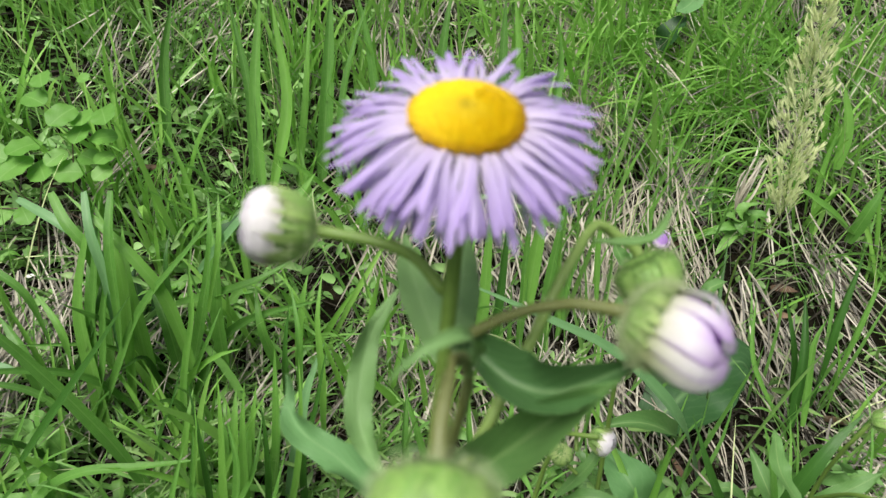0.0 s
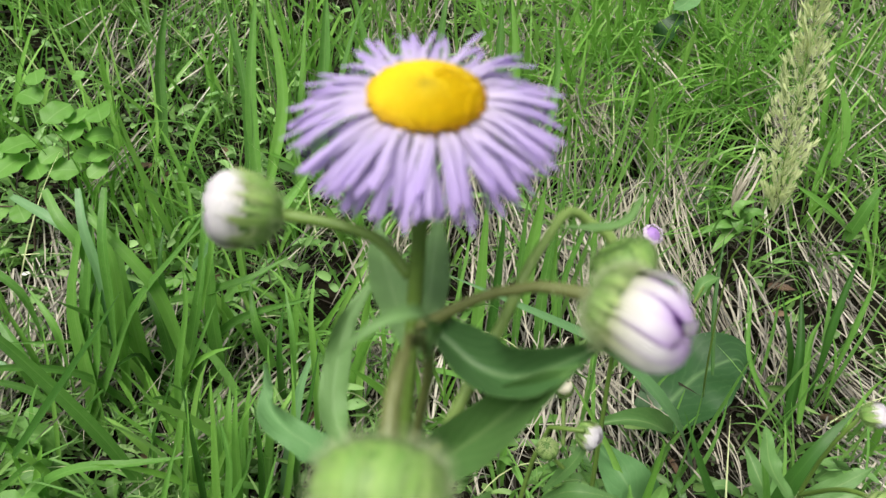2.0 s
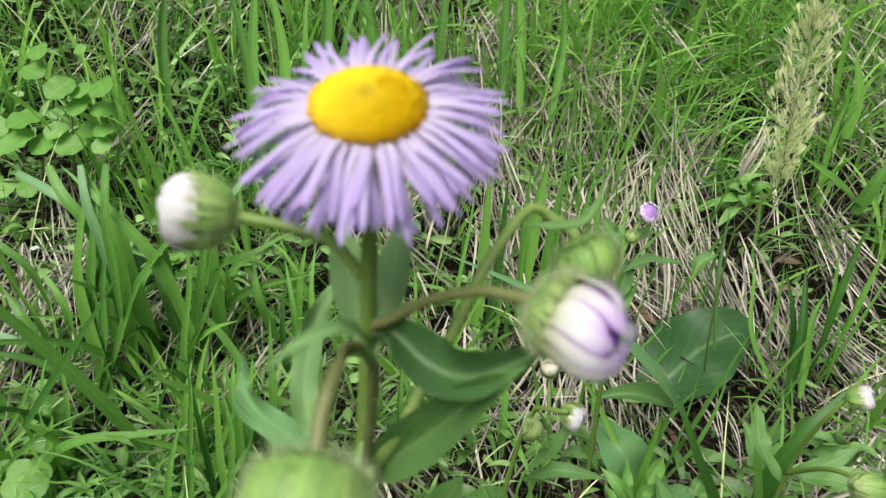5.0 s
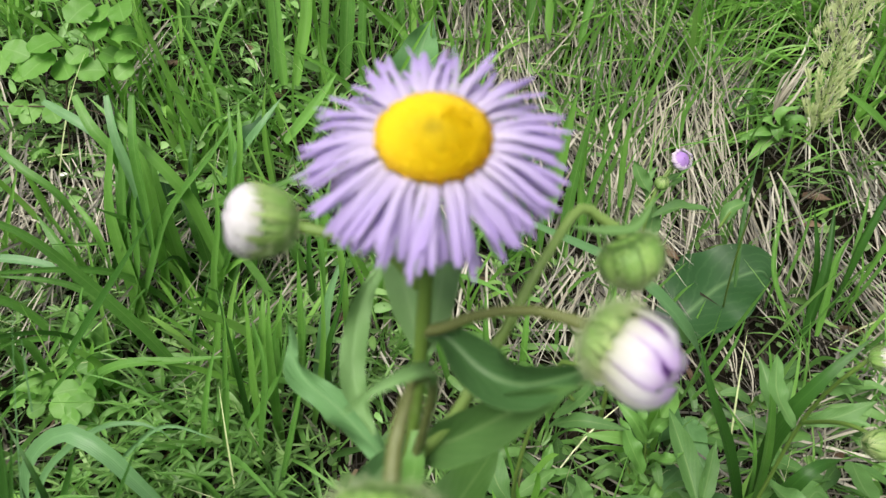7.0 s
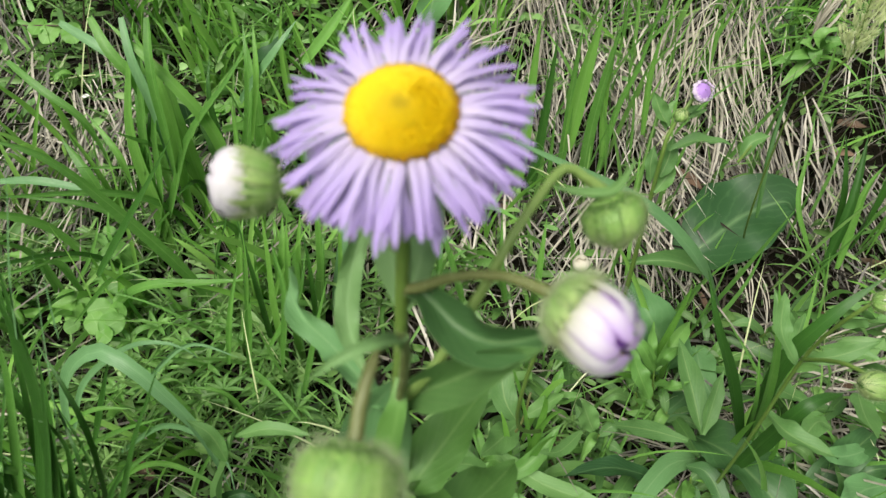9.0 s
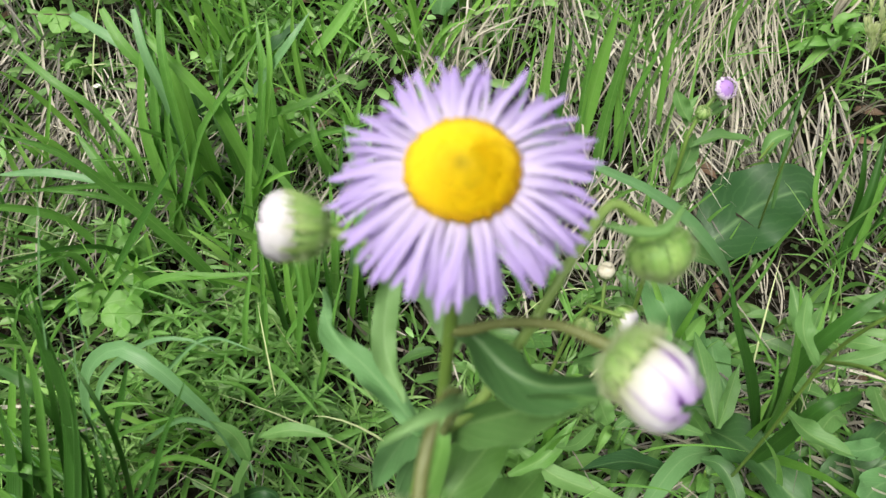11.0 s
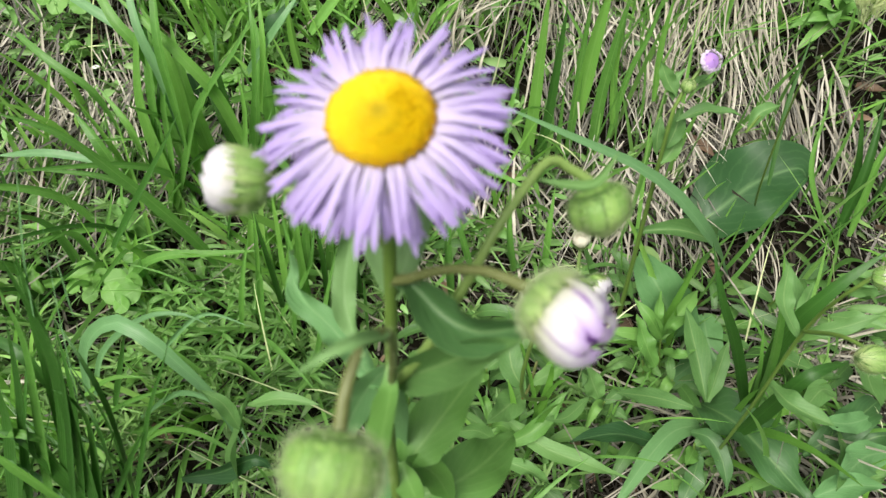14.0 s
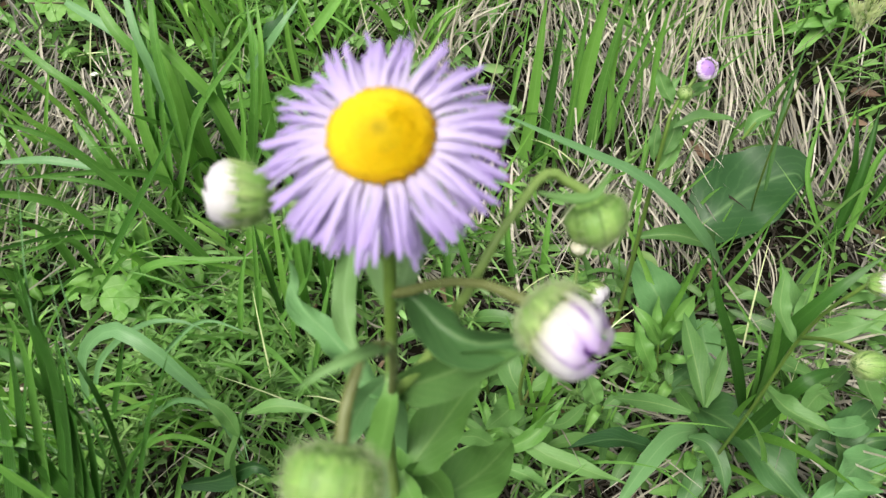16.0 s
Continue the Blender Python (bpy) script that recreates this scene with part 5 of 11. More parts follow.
blade(p, [(-0.2185, 0.0667, 0.1197), (-0.1732, 0.0667, 0.2339), (-0.1619, 0.0667, 0.2872), (-0.1609, 0.0667, 0.3227)], 0.0094, M_BLADE_DARK, 'blade', wild=0.1)
blade(p, [(-0.2437, 0.0667, 0.1144), (-0.1944, 0.0667, 0.2309), (-0.1751, 0.0667, 0.2858)], 0.0116, M_BLADE_DARK, 'blade', wild=0.1)
blade(p, [(-0.2300, 0.0667, 0.1173), (-0.1898, 0.0667, 0.2229), (-0.1744, 0.0667, 0.2723), (-0.1692, 0.0667, 0.3109)], 0.0084, M_BLADE, 'blade', wild=0.1)
blade(p, [(-0.2556, 0.0667, 0.1119), (-0.2152, 0.0667, 0.2004), (-0.1987, 0.0667, 0.2547)], 0.0125, M_BLADE_DARK, 'blade', wild=0.1)
blade(p, [(-0.2032, 0.0667, 0.1358), (-0.2099, 0.0667, 0.1861), (-0.2250, 0.0667, 0.1988)], 0.0112, M_BLADE_DARK, 'blade', wild=0.1)
blade(p, [(-0.2180, 0.0667, 0.1264), (-0.2247, 0.0667, 0.1548), (-0.2382, 0.0667, 0.1733)], 0.0083, M_BLADE_BLUE, 'blade', wild=0.1)
blade(p, [(-0.2090, 0.0667, 0.1217), (-0.1814, 0.0667, 0.1959), (-0.1640, 0.0667, 0.2590)], 0.0058, M_BLADE_DARK, 'blade', wild=0.1)
blade(p, [(-0.1903, 0.0667, 0.1256), (-0.1585, 0.0667, 0.1845), (-0.1419, 0.0667, 0.2120)], 0.0042, M_BLADE_DARK, 'blade', wild=0.1)
blade(p, [(-0.2123, 0.0667, 0.1340), (-0.1899, 0.0667, 0.1843), (-0.1759, 0.0667, 0.2159)], 0.0030, M_BLADE, 'blade', wild=0.1)
blade(p, [(-0.1757, 0.0667, 0.1287), (-0.1369, 0.0667, 0.2219), (-0.1192, 0.0667, 0.2572), (-0.1084, 0.0667, 0.2799)], 0.0046, M_BLADE_DARK, 'blade', wild=0.1)
blade(p, [(-0.1977, 0.0667, 0.1241), (-0.1709, 0.0667, 0.2074), (-0.1709, 0.0667, 0.2342), (-0.1776, 0.0667, 0.2375)], 0.0069, M_BLADE_DARK, 'blade', wild=0.1)
blade(p, [(-0.1902, 0.0505, 0.1576), (-0.1576, 0.0505, 0.2426), (-0.1375, 0.0505, 0.3013)], 0.0041, M_BLADE_DARK, 'blade', wild=0.1)
blade(p, [(-0.1703, 0.0667, 0.2213), (-0.1545, 0.0667, 0.2746), (-0.1430, 0.0667, 0.3132), (-0.1351, 0.0667, 0.3399)], 0.0012, M_BLADE_BLUE, 'blade', wild=0.1)
blade(p, [(-0.2038, 0.0667, 0.2126), (-0.1858, 0.0667, 0.2563), (-0.1763, 0.0667, 0.2823)], 0.0012, M_BLADE_BLUE, 'blade', wild=0.1)
blade(p, [(-0.1624, 0.0667, 0.2871), (-0.1523, 0.0667, 0.3180), (-0.1385, 0.0667, 0.3512), (-0.1295, 0.0667, 0.3726)], 0.0013, M_BLADE_BLUE, 'blade', wild=0.1)
blade(p, [(-0.1449, 0.0667, 0.2890), (-0.1403, 0.0667, 0.3078), (-0.1373, 0.0667, 0.3246)], 0.0013, M_BLADE_BLUE, 'blade', wild=0.1)
blade(p, [(-0.2375, 0.0850, 0.0759), (-0.1990, 0.0761, 0.1834), (-0.1801, 0.0761, 0.2533), (-0.1769, 0.0850, 0.3010)], 0.0100, M_BLADE_DARK, 'blade', wild=0.1)
blade(p, [(-0.2221, 0.0900, 0.2441), (-0.1990, 0.0811, 0.2410), (-0.1948, 0.0811, 0.2157), (-0.2048, 0.0900, 0.1877)], 0.0067, M_BLADE_DARK, 'blade', wild=0.1)
blade(p, [(-0.2434, 0.0750, 0.1806), (-0.2050, 0.0650, 0.2007), (-0.2025, 0.0750, 0.1685)], 0.0047, M_BLADE, 'blade', wild=0.1)
blade(p, [(-0.2272, 0.0600, 0.1914), (-0.2156, 0.0600, 0.1649), (-0.2061, 0.0600, 0.1354)], 0.0059, M_CLOVER, 'blade', wild=0.1)
blade(p, [(-0.3446, 0.1556, -0.0871), (-0.2606, 0.1356, 0.1076), (-0.2557, 0.1556, 0.1836)], 0.0103, M_BLADE_DARK, 'blade', wild=0.25)
blade(p, [(-0.2830, 0.1289, -0.0210), (-0.2477, 0.1089, 0.0932), (-0.2972, 0.1289, 0.1123)], 0.0048, M_BLADE_DARK, 'blade', wild=0.25)
blade(p, [(-0.3414, 0.1486, -0.0724), (-0.2915, 0.1286, 0.0625), (-0.3303, 0.1486, 0.0976)], 0.0090, M_BLADE_DARK, 'blade', wild=0.25)
blade(p, [(-0.4227, 0.1496, -0.0917), (-0.3594, 0.1296, 0.0363), (-0.3938, 0.1496, 0.0641)], 0.0043, M_BLADE, 'blade', wild=0.25)
blade(p, [(-0.3047, 0.1647, -0.0966), (-0.2651, 0.1447, 0.0435), (-0.3581, 0.1647, 0.0461)], 0.0055, M_BLADE_DARK, 'blade', wild=0.25)
blade(p, [(-0.2576, 0.1037, 0.0344), (-0.1933, 0.0837, 0.1546), (-0.1810, 0.1037, 0.1826)], 0.0041, M_BLADE_DARK, 'blade', wild=0.25)
blade(p, [(-0.3165, 0.1120, 0.0056), (-0.2320, 0.0920, 0.1539), (-0.2155, 0.1120, 0.1999)], 0.0032, M_BLADE_DARK, 'blade', wild=0.25)
blade(p, [(-0.4122, 0.1654, -0.1209), (-0.3437, 0.1454, 0.0427), (-0.4345, 0.1654, 0.0550)], 0.0074, M_BLADE, 'blade', wild=0.25)
blade(p, [(-0.2660, 0.0842, 0.0715), (-0.2075, 0.0642, 0.1910), (-0.2290, 0.0842, 0.2148)], 0.0028, M_BLADE_DARK, 'blade', wild=0.25)
blade(p, [(-0.3624, 0.1261, -0.0322), (-0.2654, 0.1061, 0.1374), (-0.2471, 0.1261, 0.1965)], 0.0076, M_BLADE_DARK, 'blade', wild=0.25)
blade(p, [(-0.2059, 0.0833, 0.0860), (-0.1594, 0.0633, 0.2096), (-0.1798, 0.0833, 0.2386)], 0.0045, M_BLADE_DARK, 'blade', wild=0.25)
blade(p, [(-0.3049, 0.1632, -0.0937), (-0.2516, 0.1432, 0.0727), (-0.2749, 0.1632, 0.1323)], 0.0069, M_BLADE_DARK, 'blade', wild=0.25)
blade(p, [(-0.3355, 0.1420, -0.0581), (-0.2875, 0.1220, 0.0657), (-0.3709, 0.1420, 0.0598)], 0.0052, M_BLADE_DARK, 'blade', wild=0.25)
blade(p, [(-0.2180, 0.1014, 0.0475), (-0.1692, 0.0814, 0.2020), (-0.1939, 0.1014, 0.2515)], 0.0062, M_BLADE_DARK, 'blade', wild=0.25)
blade(p, [(-0.2792, 0.1101, 0.0173), (-0.2101, 0.0901, 0.1493), (-0.2057, 0.1101, 0.1598)], 0.0032, M_BLADE_DARK, 'blade', wild=0.25)
blade(p, [(-0.3031, 0.0952, 0.0418), (-0.2339, 0.0752, 0.1511), (-0.2307, 0.0952, 0.1681)], 0.0069, M_BLADE_DARK, 'blade', wild=0.25)
p = plant('meadow_rue', (-0.519, 0.669), 'meadow rue with round bright leaflets on dark stems', 'herb')
stemmed(p, [(-0.5091, 0.6150, 0.0466), (-0.4930, 0.6150, 0.1115), (-0.4863, 0.6150, 0.1673), (-0.4664, 0.6150, 0.2442), (-0.4405, 0.6150, 0.2809)], 0.0014, 0.0008, M_TWIG)
stemmed(p, [(-0.4352, 0.6150, 0.2253), (-0.4278, 0.6150, 0.2619), (-0.4242, 0.6150, 0.3060), (-0.4479, 0.6150, 0.3357)], 0.0008, 0.0005, M_TWIG)
stemmed(p, [(-0.4322, 0.6150, 0.3120), (-0.4094, 0.6150, 0.3013), (-0.3874, 0.6150, 0.2943)], 0.0006, 0.0004, M_TWIG)
stemmed(p, [(-0.5543, 0.6150, 0.2126), (-0.4906, 0.6150, 0.2133), (-0.4334, 0.6150, 0.2055), (-0.3680, 0.6150, 0.1429)], 0.0009, 0.0005, M_TWIG)
stemmed(p, [(-0.4733, 0.6150, 0.2143), (-0.4943, 0.6150, 0.2309), (-0.5163, 0.6150, 0.2472)], 0.0007, 0.0004, M_TWIG)
round_leaflet(p, (-0.4450, 0.6150, 0.3612), 0.0258, 0.3, M_CLOVER, 100)
round_leaflet(p, (-0.4530, 0.6090, 0.3400), 0.0287, 0.3, M_CLOVER, 101)
round_leaflet(p, (-0.4221, 0.6030, 0.3238), 0.0314, 0.3, M_CLOVER, 102)
round_leaflet(p, (-0.4054, 0.6120, 0.3207), 0.0277, 0.3, M_CLOVER, 103)
round_leaflet(p, (-0.3780, 0.6060, 0.3251), 0.0315, 0.3, M_CLOVER, 104)
round_leaflet(p, (-0.4784, 0.6150, 0.2853), 0.0385, 0.3, M_CLOVER, 105)
round_leaflet(p, (-0.5121, 0.6090, 0.2772), 0.0314, 0.3, M_CLOVER, 106)
round_leaflet(p, (-0.4858, 0.6030, 0.2651), 0.0385, 0.3, M_CLOVER, 107)
round_leaflet(p, (-0.4626, 0.6120, 0.2607), 0.0361, 0.3, M_CLOVER, 108)
round_leaflet(p, (-0.4279, 0.6060, 0.2596), 0.0329, 0.3, M_CLOVER, 109)
round_leaflet(p, (-0.4082, 0.6150, 0.2751), 0.0258, 0.3, M_CLOVER, 110)
round_leaflet(p, (-0.3866, 0.6090, 0.2762), 0.0227, 0.3, M_CLOVER, 111)
round_leaflet(p, (-0.3885, 0.6030, 0.2605), 0.0213, 0.3, M_CLOVER, 112)
round_leaflet(p, (-0.3848, 0.6120, 0.2986), 0.0281, 0.3, M_CLOVER, 113)
round_leaflet(p, (-0.4074, 0.6060, 0.3049), 0.0250, 0.3, M_CLOVER, 114)
round_leaflet(p, (-0.5341, 0.6150, 0.2117), 0.0225, 0.3, M_CLOVER, 115)
round_leaflet(p, (-0.5183, 0.6090, 0.2056), 0.0239, 0.3, M_CLOVER, 116)
round_leaflet(p, (-0.4862, 0.6030, 0.2096), 0.0266, 0.3, M_CLOVER, 117)
round_leaflet(p, (-0.5133, 0.6120, 0.2546), 0.0319, 0.3, M_CLOVER, 118)
round_leaflet(p, (-0.3937, 0.6060, 0.3639), 0.0147, 0.3, M_CLOVER, 119)
round_leaflet(p, (-0.5412, 0.6150, 0.2631), 0.0290, 0.3, M_CLOVER, 120)
round_leaflet(p, (-0.4410, 0.6090, 0.2759), 0.0242, 0.3, M_CLOVER, 121)
p = plant('grass_seedhead', (0.314, 0.551), 'pale feathery grass seed head on a dark stalk', 'grass')
stemmed(p, [(0.3143, 0.5508, -0.0097), (0.2748, 0.4750, 0.0908), (0.2562, 0.4350, 0.1868), (0.2452, 0.4000, 0.2567), (0.2593, 0.3800, 0.2877), (0.2589, 0.3800, 0.3241), (0.2592, 0.3800, 0.3642), (0.2602, 0.3800, 0.4014), (0.2592, 0.3800, 0.4324), (0.2580, 0.3800, 0.4520)], 0.0013, 0.0005)
spikelets(p, [(0.2593, 0.3800, 0.2877), (0.2589, 0.3800, 0.3241), (0.2592, 0.3800, 0.3642), (0.2602, 0.3800, 0.4014), (0.2592, 0.3800, 0.4324), (0.2580, 0.3800, 0.4520)], 300, 0.0183)
p = plant('grass_plant', (-0.202, 0.328), 'slender upright green grass', 'grass', 'slender grass')
blade(p, [(-0.1643, 0.2823, 0.0272), (-0.1514, 0.2804, 0.1149), (-0.1564, 0.2916, 0.1590)], 0.0084, M_BLADE, 'blade')
blade(p, [(-0.1955, 0.2823, 0.0315), (-0.1888, 0.2919, 0.0875), (-0.1861, 0.3010, 0.1434)], 0.0069, M_BLADE, 'blade')
blade(p, [(-0.1785, 0.2944, 0.0430), (-0.1514, 0.3026, 0.0945), (-0.1418, 0.3280, 0.1376)], 0.0079, M_BLADE, 'blade')
blade(p, [(-0.2135, 0.2803, 0.0317), (-0.2069, 0.2899, 0.0877), (-0.1981, 0.3090, 0.1237)], 0.0059, M_BLADE, 'blade')
blade(p, [(-0.1449, 0.2709, 0.0113), (-0.1297, 0.2786, 0.0792), (-0.1160, 0.2997, 0.1321)], 0.0072, M_BLADE, 'blade')
p = plant('grass_plant', (-0.033, 0.398), 'upright green grass below the bloom', 'grass', 'slender grass')
blade(p, [(-0.0304, 0.3739, -0.0086), (-0.0352, 0.3701, 0.0793), (-0.0317, 0.3892, 0.1314)], 0.0086, M_BLADE, 'blade')
blade(p, [(0.0618, 0.3998, 0.0082), (0.0594, 0.3959, 0.0653), (0.0652, 0.4165, 0.1187)], 0.0083, M_BLADE, 'blade')
blade(p, [(0.0318, 0.4042, 0.0175), (0.0232, 0.3956, 0.0699), (0.0226, 0.4118, 0.1192)], 0.0072, M_BLADE, 'blade')
blade(p, [(-0.0085, 0.3919, 0.0090), (-0.0208, 0.3907, 0.0704), (-0.0390, 0.4084, 0.1239)], 0.0066, M_BLADE, 'blade')
p = plant('grass_plant', (0.443, 0.561), 'upright green grass by dry straw', 'grass', 'broad grass tufts')
blade(p, [(0.3739, 0.4811, 0.0275), (0.3769, 0.4956, 0.1050), (0.3823, 0.5231, 0.1663)], 0.0115, M_BLADE_DARK, 'blade')
blade(p, [(0.3860, 0.4824, 0.0274), (0.3936, 0.5012, 0.1091), (0.4017, 0.5070, 0.1452)], 0.0091, M_BLADE, 'blade')
blade(p, [(0.2980, 0.5086, 0.0697), (0.3024, 0.5430, 0.1391), (0.3170, 0.5793, 0.2093)], 0.0051, M_BLADE_DARK, 'blade')
blade(p, [(0.3581, 0.4873, 0.0369), (0.3355, 0.5079, 0.0942), (0.3384, 0.5365, 0.1572)], 0.0068, M_BLADE, 'blade')
p = plant('grass_plant', (-0.247, 0.770), 'tall green grass high on the bank', 'grass', 'broad grass tufts')
blade(p, [(-0.2313, 0.6790, 0.2290), (-0.2344, 0.6952, 0.3321), (-0.2274, 0.7212, 0.4623)], 0.0153, M_BLADE, 'blade')
blade(p, [(-0.2422, 0.6813, 0.2355), (-0.2449, 0.6975, 0.3385), (-0.2645, 0.7164, 0.4489)], 0.0139, M_BLADE, 'blade')
blade(p, [(-0.2170, 0.6790, 0.2293), (-0.1960, 0.6954, 0.3328), (-0.2136, 0.7166, 0.4498)], 0.0167, M_BLADE, 'blade')
blade(p, [(-0.3679, 0.7351, 0.2660), (-0.3682, 0.7502, 0.3661), (-0.3501, 0.7589, 0.4485)], 0.0146, M_BLADE, 'blade')
blade(p, [(-0.1665, 0.7306, 0.2249), (-0.1555, 0.7439, 0.3493), (-0.1503, 0.7649, 0.4655)], 0.0190, M_BLADE, 'blade')
blade(p, [(-0.1436, 0.7281, 0.2182), (-0.1332, 0.7390, 0.3359), (-0.1036, 0.7602, 0.4529)], 0.0132, M_BLADE, 'blade')
blade(p, [(-0.1967, 0.7278, 0.2172), (-0.1844, 0.7362, 0.3281), (-0.1750, 0.7598, 0.4517)], 0.0132, M_BLADE, 'blade')
p = plant('grass_plant', (0.103, 0.864), 'tall green grass high on the bank', 'grass', 'broad grass tufts')
blade(p, [(0.0998, 0.7974, 0.2630), (0.1035, 0.8151, 0.3703), (0.0878, 0.8284, 0.4653)], 0.0157, M_BLADE, 'blade')
blade(p, [(0.0717, 0.7973, 0.2625), (0.0760, 0.8150, 0.3698), (0.0763, 0.8283, 0.4651)], 0.0173, M_BLADE, 'blade')
blade(p, [(0.1440, 0.7977, 0.2638), (0.1545, 0.8154, 0.3712), (0.1416, 0.8287, 0.4663)], 0.0141, M_BLADE, 'blade')
blade(p, [(-0.0176, 0.8132, 0.3062), (-0.0109, 0.8225, 0.3904), (0.0032, 0.8305, 0.4710)], 0.0141, M_BLADE, 'blade')
blade(p, [(-0.0976, 0.8045, 0.2821), (-0.1051, 0.8193, 0.3813), (-0.1273, 0.8298, 0.4687)], 0.0141, M_BLADE, 'blade')
p = plant('fleabane', (0.088, 0.301), 'young fleabane with a small white bud and two green ones', 'wildflower', 'budding fleabanes')
stemmed(p, [(0.0883, 0.3013, -0.0487), (0.0379, 0.1612, 0.1352), (0.0441, 0.1328, 0.2546), (0.0551, 0.1188, 0.2839), (0.0587, 0.1126, 0.2817)], 0.0018, 0.0010)
bud(p, p.location, (0.0584, 0.1188, 0.2781), (0.75, -0.55, -0.20), 0.0052, 0.0105, "white", 43, 200, "small white bud")
stemmed(p, [(0.0532, 0.1207, 0.2688), (0.0536, 0.1273, 0.2780), (0.0540, 0.1331, 0.2853)], 0.0009, 0.0008)
bud(p, p.location, (0.0540, 0.1331, 0.2853), (-0.1, -0.30, 0.9), 0.0036, 0.0085, "cream", 44, 150)
stemmed(p, [(0.0530, 0.1159, 0.2613), (0.0480, 0.1158, 0.2669), (0.0460, 0.1149, 0.2703)], 0.0009, 0.0008)
bud(p, p.location, (0.0460, 0.1149, 0.2703), (-0.2, -0.5, 0.8), 0.0042, 0.0080, "green", 45, 150)
leafy(p, [(0.0467, 0.1208, 0.2455), (0.0588, 0.1175, 0.2658), (0.0643, 0.1265, 0.2760)], 0.0056, M_LEAF, 'lance')
leafy(p, [(0.0458, 0.1272, 0.2339), (0.0567, 0.1127, 0.2526), (0.0777, 0.1116, 0.2498)], 0.0070, M_LEAF, 'lance')
p = plant('fleabane', (0.239, 0.254), 'leaning fleabane with a white bud and a hairy green bud', 'wildflower', 'budding fleabanes')
stemmed(p, [(0.2117, 0.2401, -0.0661), (0.1906, 0.1853, 0.1124), (0.1829, 0.1626, 0.2098), (0.1784, 0.1404, 0.2614), (0.1815, 0.1346, 0.2772)], 0.0015, 0.0009)
bud(p, p.location, (0.1814, 0.1350, 0.2761), (0.8, -0.4, 0.3), 0.0050, 0.0105, "white", 46, 200, "small white bud")
stemmed(p, [(0.1829, 0.1626, 0.2098), (0.1825, 0.1339, 0.2380), (0.1897, 0.1148, 0.2456)], 0.0012, 0.0010)
bud(p, p.location, (0.1902, 0.1148, 0.2456), (-0.85, -0.3, 0.25), 0.0062, 0.0165, "green", 47, 700, "hairy green bud")
leafy(p, [(0.1847, 0.1675, 0.1999), (0.1758, 0.1789, 0.2142), (0.1820, 0.2014, 0.2239)], 0.0113, M_LEAF, 'lance')
leafy(p, [(0.1829, 0.1626, 0.2098), (0.1956, 0.1583, 0.2183), (0.2125, 0.1582, 0.2310)], 0.0088, M_LEAF, 'lance')
leafy(p, [(0.1923, 0.1829, 0.1400), (0.1980, 0.1622, 0.1460), (0.2204, 0.1501, 0.1442)], 0.0136, M_LEAF, 'lance')
p = plant('dock_plant', (-0.083, 0.744), 'pale broken leaf behind the bloom', 'herb')
leafy(p, [(-0.0812, 0.6945, 0.2005), (-0.0708, 0.7021, 0.2480), (-0.0522, 0.7270, 0.3029)], 0.0557, M_LEAF_GREY, 'lance', facing=(-0.4, -0.8, 0.4))
blade(p, [(-0.2021, 0.5652, 0.1975), (-0.1735, 0.5665, 0.2333), (-0.1430, 0.5817, 0.2721)], 0.0134, M_GRASS, 'blade')
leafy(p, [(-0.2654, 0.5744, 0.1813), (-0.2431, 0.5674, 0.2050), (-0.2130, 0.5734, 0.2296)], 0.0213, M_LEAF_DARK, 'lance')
p = plant('leafy_herb', (0.394, 0.839), 'small grey-green heart-shaped leaf on the bank', 'herb')
leafy(p, [(0.3934, 0.8317, 0.1463), (0.3902, 0.8603, 0.1870), (0.3655, 0.8786, 0.2179)], 0.0427, M_LEAF_GREY, 'ovate')
p = plant('dry_grass_tuft', (-0.031, 0.674), 'bleached dry grass tuft behind the bloom', 'dry grass', 'dry tufts')
blade(p, [(-0.0501, 0.6700, 0.0987), (-0.0479, 0.6146, 0.1831), (-0.0387, 0.6588, 0.2233)], 0.0034, M_STRAW_PIECE, 'blade', name="straw")
blade(p, [(-0.0216, 0.6719, 0.1226), (-0.0442, 0.6293, 0.1707), (0.0007, 0.6726, 0.2396)], 0.0042, M_STRAW_PIECE, 'blade', name="straw")
blade(p, [(0.0045, 0.6320, 0.1301), (-0.0295, 0.6429, 0.1824), (-0.0032, 0.6876, 0.2349)], 0.0034, M_STRAW_PIECE, 'blade', name="straw")
blade(p, [(-0.0401, 0.6610, 0.1558), (-0.0466, 0.6535, 0.1896), (-0.0452, 0.6920, 0.2588)], 0.0040, M_STRAW_PIECE, 'blade', name="straw")
blade(p, [(-0.0354, 0.6457, 0.1275), (-0.0013, 0.6654, 0.1932), (-0.0199, 0.6693, 0.2537)], 0.0018, M_STRAW_PIECE, 'blade', name="straw")
blade(p, [(-0.0264, 0.6382, 0.0942), (-0.0179, 0.6057, 0.1543), (-0.0025, 0.6944, 0.1919)], 0.0038, M_STRAW_PIECE, 'blade', name="straw")
blade(p, [(-0.0305, 0.6634, 0.1244), (-0.0142, 0.6454, 0.1776), (0.0177, 0.6680, 0.2133)], 0.0041, M_STRAW_PIECE, 'blade', name="straw")
blade(p, [(-0.0318, 0.6470, 0.1220), (-0.0463, 0.6001, 0.1788), (-0.0424, 0.6610, 0.2296)], 0.0031, M_STRAW_PIECE, 'blade', name="straw")
blade(p, [(-0.0278, 0.6639, 0.1215), (-0.0042, 0.6337, 0.1725), (-0.0226, 0.6508, 0.2337)], 0.0031, M_STRAW_PIECE, 'blade', name="straw")
